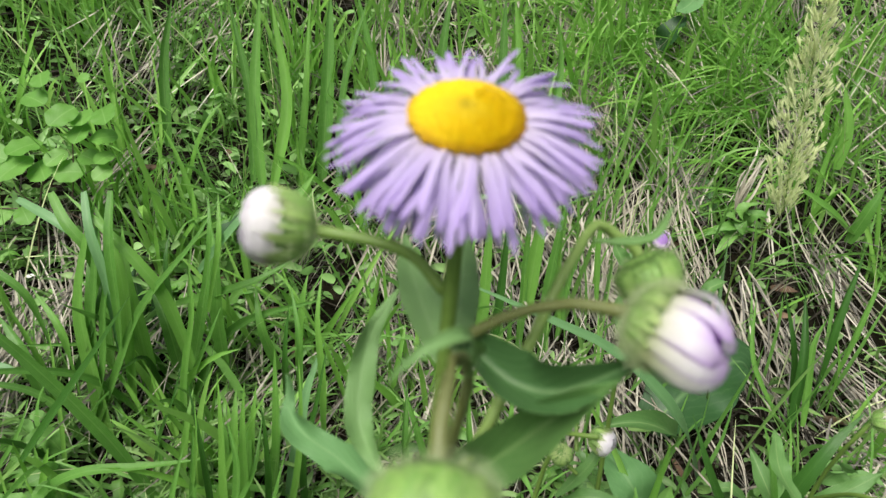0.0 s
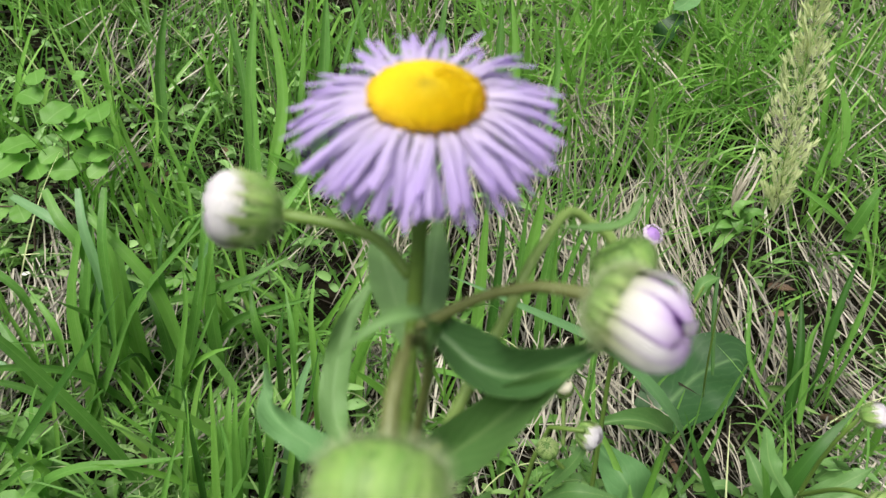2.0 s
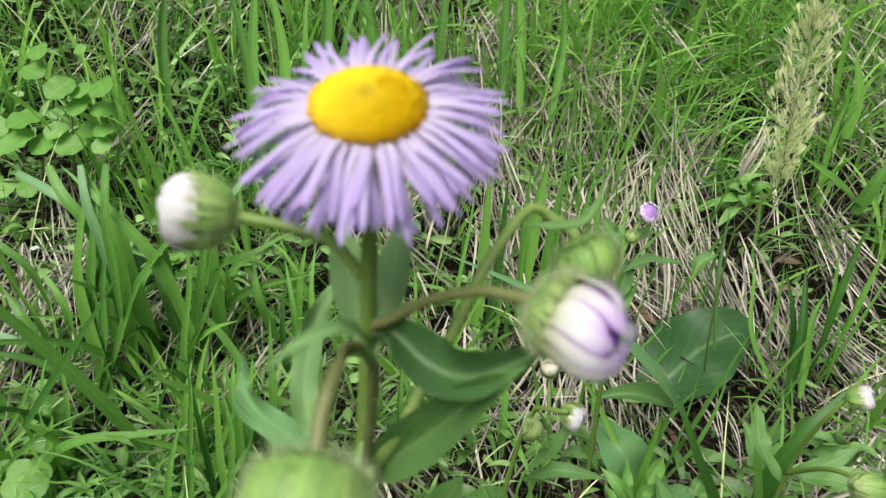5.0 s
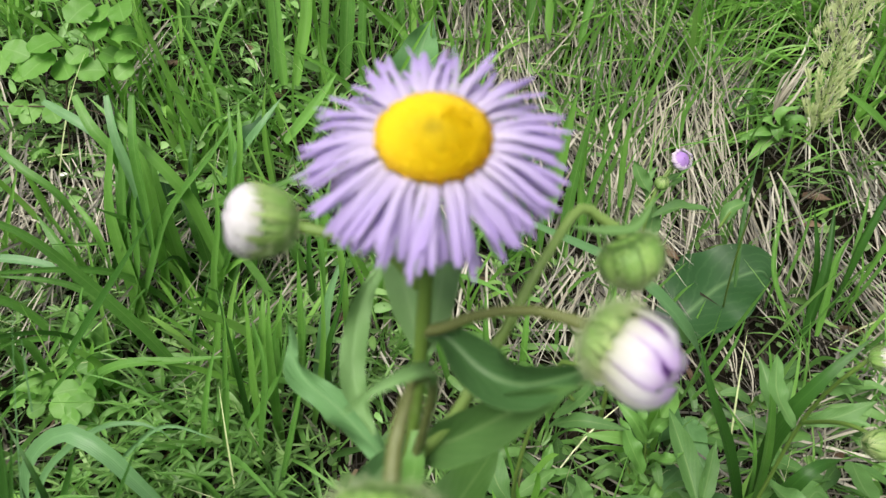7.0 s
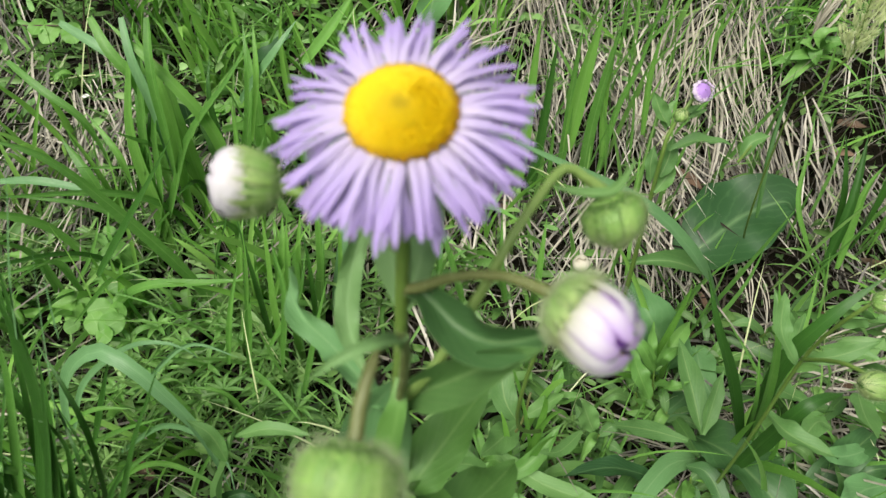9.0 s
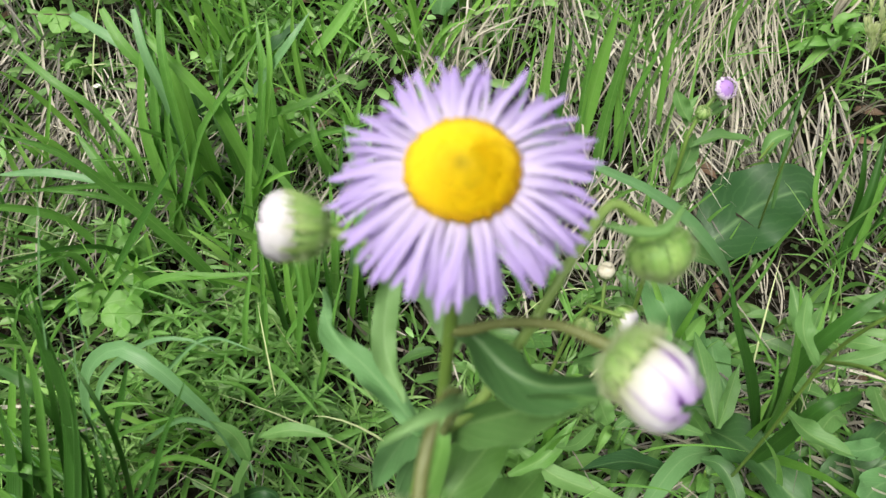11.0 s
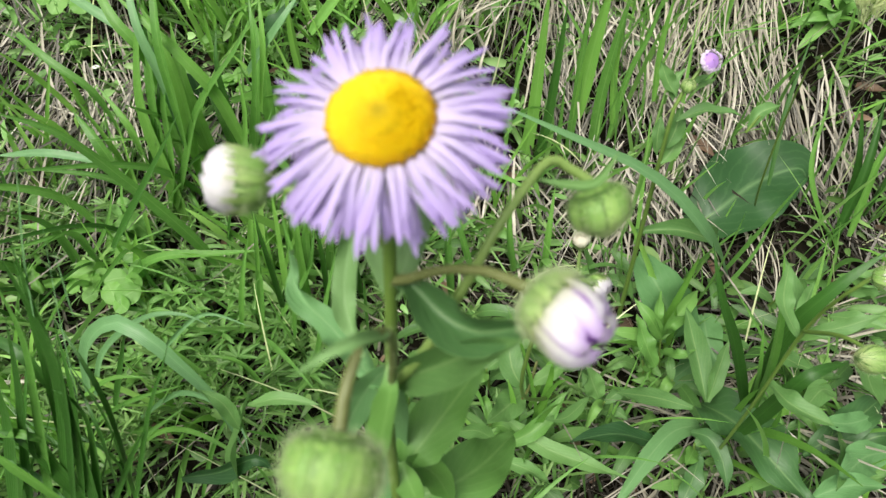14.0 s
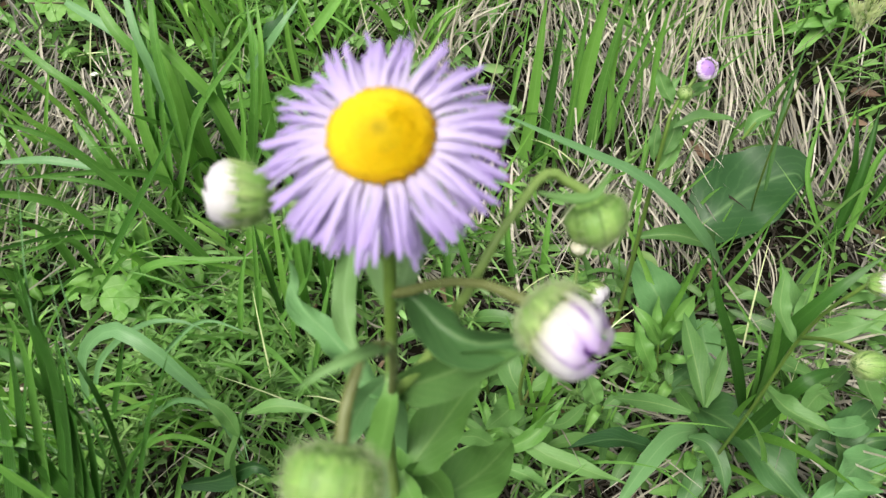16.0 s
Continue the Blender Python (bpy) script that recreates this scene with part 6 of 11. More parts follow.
blade(p, [(-0.0722, 0.6386, 0.1518), (-0.0651, 0.6474, 0.1984), (-0.0231, 0.6491, 0.2219)], 0.0022, M_STRAW_PIECE, 'blade', name="straw")
blade(p, [(-0.0733, 0.6976, 0.1487), (-0.0585, 0.6638, 0.2151), (-0.0286, 0.6228, 0.2295)], 0.0038, M_STRAW_PIECE, 'blade', name="straw")
blade(p, [(-0.0738, 0.6564, 0.1560), (-0.0444, 0.6513, 0.2009), (-0.0013, 0.6425, 0.2428)], 0.0037, M_STRAW_PIECE, 'blade', name="straw")
blade(p, [(-0.0684, 0.6631, 0.1502), (-0.0471, 0.6661, 0.1922), (-0.0035, 0.6336, 0.2165)], 0.0024, M_STRAW_PIECE, 'blade', name="straw")
blade(p, [(-0.0560, 0.6837, 0.1356), (-0.0386, 0.6304, 0.1960), (0.0395, 0.6583, 0.2239)], 0.0036, M_STRAW_PIECE, 'blade', name="straw")
blade(p, [(-0.0698, 0.6876, 0.1539), (-0.0372, 0.6751, 0.1871), (0.0118, 0.6455, 0.2224)], 0.0025, M_STRAW_PIECE, 'blade', name="straw")
blade(p, [(-0.0719, 0.6714, 0.1294), (-0.0441, 0.6596, 0.1865), (0.0273, 0.6280, 0.2222)], 0.0033, M_STRAW_PIECE, 'blade', name="straw")
blade(p, [(-0.0246, 0.6828, 0.1296), (-0.0237, 0.6604, 0.1888), (0.0167, 0.6402, 0.2071)], 0.0035, M_STRAW_PIECE, 'blade', name="straw")
blade(p, [(-0.0453, 0.6287, 0.1332), (-0.0447, 0.6140, 0.1753), (0.0066, 0.6622, 0.1868)], 0.0024, M_STRAW_PIECE, 'blade', name="straw")
blade(p, [(-0.0689, 0.5980, 0.1110), (-0.0596, 0.6283, 0.1658), (-0.0352, 0.6233, 0.2066)], 0.0025, M_STRAW_PIECE, 'blade', name="straw")
blade(p, [(-0.0370, 0.6664, 0.1407), (-0.0199, 0.6433, 0.1866), (-0.0007, 0.6574, 0.2008)], 0.0030, M_STRAW_PIECE, 'blade', name="straw")
blade(p, [(-0.0711, 0.6319, 0.1321), (-0.0453, 0.6435, 0.1813), (-0.0421, 0.6506, 0.2075)], 0.0018, M_STRAW_PIECE, 'blade', name="straw")
blade(p, [(-0.0642, 0.6155, 0.1251), (-0.0618, 0.6275, 0.1368), (-0.0499, 0.6369, 0.1553)], 0.0033, M_STRAW_PIECE, 'blade', name="straw")
p = plant('dry_grass_tuft', (-0.092, 0.340), 'bleached flat dry grass blades', 'dry grass', 'dry tufts')
blade(p, [(-0.0920, 0.3393, 0.0153), (-0.0953, 0.3744, 0.0238), (-0.0995, 0.3483, 0.0624)], 0.0026, M_STRAW_PIECE, 'blade', name="straw")
blade(p, [(-0.0781, 0.3451, 0.0047), (-0.1112, 0.3688, -0.0063), (-0.1070, 0.3494, 0.0341)], 0.0022, M_STRAW_PIECE, 'blade', name="straw")
blade(p, [(-0.1080, 0.3621, -0.0394), (-0.1279, 0.3342, 0.0405), (-0.1167, 0.3456, 0.0538)], 0.0038, M_STRAW_PIECE, 'blade', name="straw")
blade(p, [(-0.0712, 0.3498, -0.0275), (-0.1021, 0.3394, -0.0039), (-0.1157, 0.3427, 0.0158)], 0.0038, M_STRAW_PIECE, 'blade', name="straw")
blade(p, [(-0.1002, 0.3203, -0.0352), (-0.1043, 0.3561, -0.0136), (-0.1210, 0.3503, 0.0149)], 0.0039, M_STRAW_PIECE, 'blade', name="straw")
blade(p, [(-0.1011, 0.3413, -0.0477), (-0.1211, 0.3378, -0.0249), (-0.1379, 0.3208, 0.0370)], 0.0054, M_STRAW_PIECE, 'blade', name="straw")
p = plant('dry_grass_tuft', (0.303, 0.811), 'dry straw hanging down the bank', 'dry grass', 'dry tufts')
blade(p, [(0.2584, 0.7300, 0.1841), (0.2011, 0.6243, 0.1740), (0.1903, 0.5999, 0.1276)], 0.0013, M_STRAW_PIECE, 'blade', name="straw")
blade(p, [(0.2523, 0.7789, 0.1928), (0.2295, 0.6766, 0.1627), (0.2112, 0.6097, 0.1274)], 0.0034, M_STRAW_PIECE, 'blade', name="straw")
blade(p, [(0.2100, 0.7397, 0.1814), (0.2079, 0.6694, 0.1277), (0.1795, 0.5671, 0.1351)], 0.0018, M_STRAW_PIECE, 'blade', name="straw")
blade(p, [(0.2314, 0.7634, 0.1719), (0.2012, 0.6477, 0.1549), (0.1876, 0.5637, 0.1395)], 0.0020, M_STRAW_PIECE, 'blade', name="straw")
blade(p, [(0.2548, 0.7571, 0.2074), (0.2377, 0.6404, 0.1736), (0.2331, 0.6006, 0.1390)], 0.0014, M_STRAW_PIECE, 'blade', name="straw")
blade(p, [(0.2392, 0.7651, 0.1967), (0.2341, 0.6936, 0.1708), (0.2361, 0.6193, 0.1392)], 0.0016, M_STRAW_PIECE, 'blade', name="straw")
blade(p, [(0.2391, 0.7691, 0.1836), (0.2172, 0.6625, 0.1662), (0.1939, 0.5870, 0.1282)], 0.0014, M_STRAW_PIECE, 'blade', name="straw")
blade(p, [(0.2638, 0.7689, 0.2052), (0.2379, 0.6713, 0.1759), (0.2431, 0.6111, 0.1573)], 0.0021, M_STRAW_PIECE, 'blade', name="straw")
blade(p, [(0.2097, 0.7880, 0.1966), (0.1706, 0.6627, 0.1940), (0.1941, 0.6060, 0.1462)], 0.0034, M_STRAW_PIECE, 'blade', name="straw")
blade(p, [(0.2623, 0.8217, 0.2047), (0.2260, 0.6657, 0.1801), (0.2256, 0.6052, 0.1419)], 0.0026, M_STRAW_PIECE, 'blade', name="straw")
blade(p, [(0.2613, 0.7505, 0.1897), (0.2040, 0.6735, 0.1812), (0.2138, 0.6047, 0.1456)], 0.0034, M_STRAW_PIECE, 'blade', name="straw")
blade(p, [(0.2246, 0.8067, 0.2302), (0.2083, 0.6722, 0.2082), (0.1803, 0.6106, 0.1600)], 0.0020, M_STRAW_PIECE, 'blade', name="straw")
blade(p, [(0.2534, 0.7936, 0.2122), (0.2426, 0.6836, 0.1666), (0.1989, 0.6156, 0.1447)], 0.0034, M_STRAW_PIECE, 'blade', name="straw")
blade(p, [(0.2333, 0.7695, 0.2087), (0.1963, 0.6674, 0.1827), (0.1908, 0.5730, 0.1476)], 0.0035, M_STRAW_PIECE, 'blade', name="straw")
blade(p, [(0.3351, 0.7816, 0.2007), (0.3124, 0.6671, 0.1649), (0.3018, 0.5938, 0.1352)], 0.0023, M_STRAW_PIECE, 'blade', name="straw")
blade(p, [(0.2873, 0.7523, 0.1934), (0.3066, 0.6323, 0.1638), (0.2966, 0.5678, 0.1183)], 0.0019, M_STRAW_PIECE, 'blade', name="straw")
blade(p, [(0.3040, 0.7931, 0.2153), (0.3204, 0.6584, 0.1678), (0.2736, 0.5896, 0.1372)], 0.0025, M_STRAW_PIECE, 'blade', name="straw")
blade(p, [(0.2919, 0.7861, 0.1750), (0.2459, 0.6627, 0.1559), (0.2678, 0.5646, 0.1230)], 0.0020, M_STRAW_PIECE, 'blade', name="straw")
blade(p, [(0.2823, 0.7838, 0.2076), (0.2821, 0.6584, 0.1659), (0.3130, 0.5967, 0.1197)], 0.0027, M_STRAW_PIECE, 'blade', name="straw")
blade(p, [(0.2803, 0.7634, 0.2130), (0.2451, 0.6479, 0.1775), (0.2716, 0.6007, 0.1098)], 0.0031, M_STRAW_PIECE, 'blade', name="straw")
blade(p, [(0.2752, 0.7669, 0.1906), (0.2708, 0.6572, 0.1409), (0.2864, 0.5838, 0.1116)], 0.0029, M_STRAW_PIECE, 'blade', name="straw")
blade(p, [(0.2937, 0.7792, 0.1833), (0.2728, 0.6576, 0.1704), (0.2851, 0.5803, 0.1267)], 0.0015, M_STRAW_PIECE, 'blade', name="straw")
blade(p, [(0.3150, 0.7765, 0.1981), (0.3019, 0.6670, 0.1552), (0.2893, 0.5937, 0.1234)], 0.0035, M_STRAW_PIECE, 'blade', name="straw")
blade(p, [(0.2940, 0.7729, 0.1753), (0.2734, 0.6501, 0.1506), (0.2946, 0.5746, 0.0923)], 0.0029, M_STRAW_PIECE, 'blade', name="straw")
blade(p, [(0.2687, 0.7526, 0.1844), (0.2547, 0.6534, 0.1679), (0.2873, 0.5998, 0.1151)], 0.0017, M_STRAW_PIECE, 'blade', name="straw")
blade(p, [(0.2833, 0.7520, 0.2000), (0.2688, 0.6381, 0.1528), (0.2922, 0.5929, 0.1158)], 0.0032, M_STRAW_PIECE, 'blade', name="straw")
blade(p, [(0.2871, 0.7195, 0.1708), (0.2787, 0.6415, 0.1579), (0.3169, 0.5769, 0.0861)], 0.0015, M_STRAW_PIECE, 'blade', name="straw")
blade(p, [(0.2678, 0.7796, 0.1854), (0.2619, 0.7000, 0.1405), (0.2418, 0.5776, 0.1176)], 0.0017, M_STRAW_PIECE, 'blade', name="straw")
blade(p, [(0.2780, 0.7763, 0.1772), (0.2762, 0.6569, 0.1478), (0.2778, 0.5905, 0.1144)], 0.0034, M_STRAW_PIECE, 'blade', name="straw")
blade(p, [(0.2583, 0.7973, 0.2404), (0.2651, 0.7049, 0.1814), (0.2838, 0.6273, 0.1350)], 0.0017, M_STRAW_PIECE, 'blade', name="straw")
blade(p, [(0.2841, 0.7368, 0.2117), (0.2940, 0.6816, 0.1595), (0.3057, 0.5628, 0.1167)], 0.0035, M_STRAW_PIECE, 'blade', name="straw")
blade(p, [(0.3473, 0.7947, 0.1960), (0.3129, 0.6348, 0.1535), (0.3329, 0.5938, 0.1048)], 0.0021, M_STRAW_PIECE, 'blade', name="straw")
blade(p, [(0.3195, 0.7768, 0.1950), (0.3076, 0.6753, 0.1546), (0.3152, 0.5661, 0.1200)], 0.0018, M_STRAW_PIECE, 'blade', name="straw")
blade(p, [(0.3223, 0.7772, 0.2252), (0.2999, 0.6691, 0.1836), (0.3332, 0.6199, 0.1116)], 0.0029, M_STRAW_PIECE, 'blade', name="straw")
blade(p, [(0.3239, 0.7634, 0.2083), (0.3301, 0.6752, 0.1678), (0.3183, 0.5908, 0.0961)], 0.0026, M_STRAW_PIECE, 'blade', name="straw")
blade(p, [(0.3275, 0.7542, 0.1944), (0.3104, 0.6732, 0.1351), (0.3116, 0.5558, 0.1020)], 0.0021, M_STRAW_PIECE, 'blade', name="straw")
blade(p, [(0.3044, 0.7730, 0.1979), (0.3161, 0.6680, 0.1493), (0.3302, 0.6027, 0.0939)], 0.0019, M_STRAW_PIECE, 'blade', name="straw")
blade(p, [(0.3372, 0.7641, 0.1830), (0.3177, 0.6694, 0.1516), (0.2870, 0.5600, 0.1075)], 0.0016, M_STRAW_PIECE, 'blade', name="straw")
blade(p, [(0.3118, 0.7705, 0.1583), (0.2853, 0.6353, 0.1473), (0.3310, 0.5632, 0.0938)], 0.0021, M_STRAW_PIECE, 'blade', name="straw")
blade(p, [(0.3006, 0.8071, 0.1990), (0.3089, 0.6701, 0.1660), (0.3357, 0.6092, 0.1197)], 0.0017, M_STRAW_PIECE, 'blade', name="straw")
blade(p, [(0.3458, 0.7985, 0.2029), (0.2936, 0.6985, 0.1490), (0.3117, 0.5552, 0.1189)], 0.0036, M_STRAW_PIECE, 'blade', name="straw")
blade(p, [(0.3686, 0.7559, 0.1918), (0.3488, 0.6654, 0.1346), (0.3506, 0.5543, 0.0929)], 0.0015, M_STRAW_PIECE, 'blade', name="straw")
blade(p, [(0.3296, 0.7827, 0.2135), (0.3215, 0.6622, 0.1667), (0.3319, 0.5886, 0.1144)], 0.0021, M_STRAW_PIECE, 'blade', name="straw")
blade(p, [(0.3134, 0.7548, 0.1620), (0.2901, 0.6312, 0.1270), (0.2957, 0.5332, 0.1034)], 0.0019, M_STRAW_PIECE, 'blade', name="straw")
blade(p, [(0.1922, 0.7405, 0.1777), (0.1618, 0.6413, 0.1322), (0.1632, 0.5616, 0.0943)], 0.0033, M_STRAW_PIECE, 'blade', name="straw")
blade(p, [(0.2029, 0.7605, 0.2008), (0.1911, 0.6601, 0.1642), (0.1648, 0.5661, 0.1215)], 0.0027, M_STRAW_PIECE, 'blade', name="straw")
blade(p, [(0.2241, 0.7776, 0.2142), (0.2050, 0.6650, 0.1367), (0.1648, 0.5753, 0.1225)], 0.0034, M_STRAW_PIECE, 'blade', name="straw")
blade(p, [(0.1725, 0.7580, 0.2000), (0.1841, 0.6466, 0.1509), (0.1537, 0.5578, 0.1231)], 0.0022, M_STRAW_PIECE, 'blade', name="straw")
blade(p, [(0.1652, 0.7412, 0.1833), (0.1755, 0.6323, 0.1416), (0.1635, 0.5443, 0.1090)], 0.0032, M_STRAW_PIECE, 'blade', name="straw")
blade(p, [(0.2025, 0.7648, 0.1828), (0.2054, 0.6571, 0.1480), (0.1491, 0.5496, 0.0915)], 0.0036, M_STRAW_PIECE, 'blade', name="straw")
blade(p, [(0.1918, 0.7881, 0.1983), (0.1550, 0.6599, 0.1646), (0.1758, 0.5741, 0.1131)], 0.0027, M_STRAW_PIECE, 'blade', name="straw")
blade(p, [(0.1849, 0.7693, 0.1653), (0.1876, 0.6246, 0.1533), (0.1695, 0.5408, 0.0963)], 0.0029, M_STRAW_PIECE, 'blade', name="straw")
blade(p, [(0.2066, 0.7402, 0.1752), (0.1873, 0.6415, 0.1672), (0.1614, 0.5751, 0.1042)], 0.0030, M_STRAW_PIECE, 'blade', name="straw")
blade(p, [(0.1809, 0.7830, 0.1839), (0.1470, 0.6258, 0.1554), (0.1397, 0.5637, 0.0994)], 0.0024, M_STRAW_PIECE, 'blade', name="straw")
blade(p, [(0.2402, 0.6994, 0.1890), (0.1989, 0.6280, 0.1410), (0.1839, 0.5183, 0.0845)], 0.0035, M_STRAW_PIECE, 'blade', name="straw")
blade(p, [(0.2501, 0.6968, 0.1579), (0.2252, 0.6220, 0.1258), (0.1836, 0.5347, 0.0984)], 0.0021, M_STRAW_PIECE, 'blade', name="straw")
blade(p, [(0.2772, 0.6965, 0.1551), (0.2449, 0.6313, 0.1257), (0.2283, 0.5094, 0.0978)], 0.0030, M_STRAW_PIECE, 'blade', name="straw")
blade(p, [(0.2827, 0.6835, 0.1487), (0.2708, 0.6056, 0.1138), (0.2550, 0.5521, 0.0772)], 0.0032, M_STRAW_PIECE, 'blade', name="straw")
blade(p, [(0.2770, 0.7057, 0.1603), (0.2564, 0.6073, 0.1241), (0.2416, 0.5408, 0.0978)], 0.0016, M_STRAW_PIECE, 'blade', name="straw")
blade(p, [(0.2368, 0.7105, 0.1494), (0.2345, 0.6145, 0.1297), (0.2212, 0.5383, 0.0581)], 0.0029, M_STRAW_PIECE, 'blade', name="straw")
blade(p, [(0.2430, 0.7441, 0.1744), (0.2670, 0.6306, 0.1205), (0.1976, 0.5212, 0.1027)], 0.0016, M_STRAW_PIECE, 'blade', name="straw")
blade(p, [(0.2741, 0.6876, 0.1654), (0.2614, 0.5901, 0.1225), (0.2459, 0.5302, 0.0765)], 0.0034, M_STRAW_PIECE, 'blade', name="straw")
blade(p, [(0.2823, 0.7114, 0.1659), (0.2305, 0.5927, 0.1186), (0.2432, 0.5371, 0.0757)], 0.0013, M_STRAW_PIECE, 'blade', name="straw")
blade(p, [(0.2478, 0.6873, 0.1801), (0.2753, 0.6055, 0.1370), (0.2503, 0.5243, 0.0806)], 0.0014, M_STRAW_PIECE, 'blade', name="straw")
p = plant('dry_grass_tuft', (0.278, 0.458), 'dry straw hanging below a dark leaf', 'dry grass', 'dry tufts')
blade(p, [(0.2984, 0.5366, 0.0340), (0.2829, 0.4756, 0.0157), (0.2847, 0.4128, 0.0220)], 0.0017, M_STRAW_PIECE, 'blade', name="straw")
blade(p, [(0.3059, 0.5146, -0.0160), (0.2942, 0.4549, -0.0302), (0.2835, 0.3754, -0.0279)], 0.0018, M_STRAW_PIECE, 'blade', name="straw")
blade(p, [(0.2796, 0.5385, 0.0137), (0.2995, 0.4696, -0.0041), (0.2887, 0.3932, -0.0399)], 0.0022, M_STRAW_PIECE, 'blade', name="straw")
blade(p, [(0.3002, 0.5394, -0.0019), (0.2991, 0.4825, -0.0115), (0.2867, 0.4089, -0.0316)], 0.0031, M_STRAW_PIECE, 'blade', name="straw")
blade(p, [(0.3214, 0.5400, -0.0179), (0.3029, 0.4383, 0.0043), (0.2971, 0.3904, -0.0322)], 0.0023, M_STRAW_PIECE, 'blade', name="straw")
blade(p, [(0.3013, 0.5507, 0.0014), (0.3211, 0.4890, -0.0021), (0.3223, 0.4372, -0.0270)], 0.0016, M_STRAW_PIECE, 'blade', name="straw")
blade(p, [(0.3303, 0.5496, 0.0071), (0.2985, 0.4681, 0.0068), (0.2922, 0.3842, -0.0129)], 0.0014, M_STRAW_PIECE, 'blade', name="straw")
blade(p, [(0.3261, 0.5571, 0.0231), (0.3357, 0.5119, -0.0123), (0.3211, 0.4031, 0.0062)], 0.0024, M_STRAW_PIECE, 'blade', name="straw")
blade(p, [(0.3384, 0.5393, -0.0173), (0.3145, 0.4685, -0.0017), (0.3060, 0.3870, -0.0150)], 0.0013, M_STRAW_PIECE, 'blade', name="straw")
blade(p, [(0.2871, 0.5353, 0.0170), (0.3081, 0.4850, 0.0023), (0.2904, 0.4243, -0.0148)], 0.0028, M_STRAW_PIECE, 'blade', name="straw")
blade(p, [(0.2219, 0.5678, 0.0661), (0.1863, 0.4780, 0.0327), (0.1876, 0.4092, 0.0158)], 0.0013, M_STRAW_PIECE, 'blade', name="straw")
blade(p, [(0.2363, 0.5856, 0.0520), (0.1900, 0.5110, 0.0329), (0.2072, 0.4543, 0.0092)], 0.0032, M_STRAW_PIECE, 'blade', name="straw")
blade(p, [(0.2227, 0.5592, 0.0369), (0.2287, 0.4669, 0.0182), (0.2004, 0.4317, -0.0082)], 0.0020, M_STRAW_PIECE, 'blade', name="straw")
blade(p, [(0.2366, 0.5742, 0.0615), (0.2117, 0.5062, 0.0320), (0.2103, 0.4306, 0.0035)], 0.0029, M_STRAW_PIECE, 'blade', name="straw")
blade(p, [(0.2616, 0.5389, -0.0004), (0.2323, 0.4731, -0.0129), (0.2021, 0.3908, -0.0046)], 0.0020, M_STRAW_PIECE, 'blade', name="straw")
blade(p, [(0.2131, 0.5187, 0.0229), (0.2005, 0.4435, -0.0074), (0.2136, 0.4014, -0.0256)], 0.0027, M_STRAW_PIECE, 'blade', name="straw")
blade(p, [(0.2761, 0.5563, 0.0159), (0.2265, 0.4673, 0.0139), (0.2335, 0.4309, -0.0274)], 0.0018, M_STRAW_PIECE, 'blade', name="straw")
blade(p, [(0.2699, 0.5693, 0.0287), (0.2292, 0.4832, 0.0300), (0.2371, 0.4359, -0.0160)], 0.0024, M_STRAW_PIECE, 'blade', name="straw")
p = plant('dry_grass_tuft', (0.086, 0.838), 'curled bleached dry grass', 'dry grass', 'dry tufts')
blade(p, [(0.1500, 0.8660, 0.2899), (0.0662, 0.8048, 0.2339), (0.0450, 0.7941, 0.2308)], 0.0021, M_STRAW_PIECE, 'blade', name="straw")
blade(p, [(0.1058, 0.8664, 0.2677), (0.0616, 0.8024, 0.2239), (0.0321, 0.7579, 0.2101)], 0.0028, M_STRAW_PIECE, 'blade', name="straw")
blade(p, [(0.0828, 0.8670, 0.2857), (0.0310, 0.7951, 0.2295), (-0.0300, 0.7801, 0.1984)], 0.0021, M_STRAW_PIECE, 'blade', name="straw")
blade(p, [(0.1420, 0.9295, 0.2930), (0.1118, 0.8191, 0.2436), (0.0690, 0.7902, 0.2161)], 0.0020, M_STRAW_PIECE, 'blade', name="straw")
blade(p, [(0.1408, 0.9178, 0.2746), (0.1141, 0.7954, 0.2384), (0.0280, 0.7741, 0.2198)], 0.0013, M_STRAW_PIECE, 'blade', name="straw")
blade(p, [(0.1509, 0.8851, 0.3108), (0.0779, 0.8395, 0.2729), (0.0564, 0.7943, 0.2353)], 0.0024, M_STRAW_PIECE, 'blade', name="straw")
blade(p, [(0.0970, 0.8583, 0.2608), (0.0666, 0.7852, 0.2490), (0.0017, 0.7840, 0.2170)], 0.0015, M_STRAW_PIECE, 'blade', name="straw")
blade(p, [(0.0875, 0.8577, 0.2391), (0.0817, 0.7946, 0.2358), (0.0181, 0.7488, 0.2017)], 0.0029, M_STRAW_PIECE, 'blade', name="straw")
blade(p, [(0.1009, 0.9092, 0.2883), (0.0821, 0.8083, 0.2547), (0.0329, 0.7781, 0.2213)], 0.0027, M_STRAW_PIECE, 'blade', name="straw")
blade(p, [(0.1145, 0.8761, 0.3070), (0.0959, 0.8266, 0.2692), (0.0580, 0.8082, 0.2270)], 0.0020, M_STRAW_PIECE, 'blade', name="straw")
blade(p, [(0.1098, 0.8930, 0.2766), (0.0797, 0.8322, 0.2399), (0.0349, 0.8060, 0.2055)], 0.0014, M_STRAW_PIECE, 'blade', name="straw")
blade(p, [(0.1276, 0.8574, 0.2697), (0.0846, 0.8082, 0.2456), (0.0233, 0.7950, 0.2246)], 0.0029, M_STRAW_PIECE, 'blade', name="straw")
blade(p, [(0.1058, 0.8723, 0.2727), (0.0963, 0.7973, 0.2320), (0.0132, 0.7771, 0.2237)], 0.0018, M_STRAW_PIECE, 'blade', name="straw")
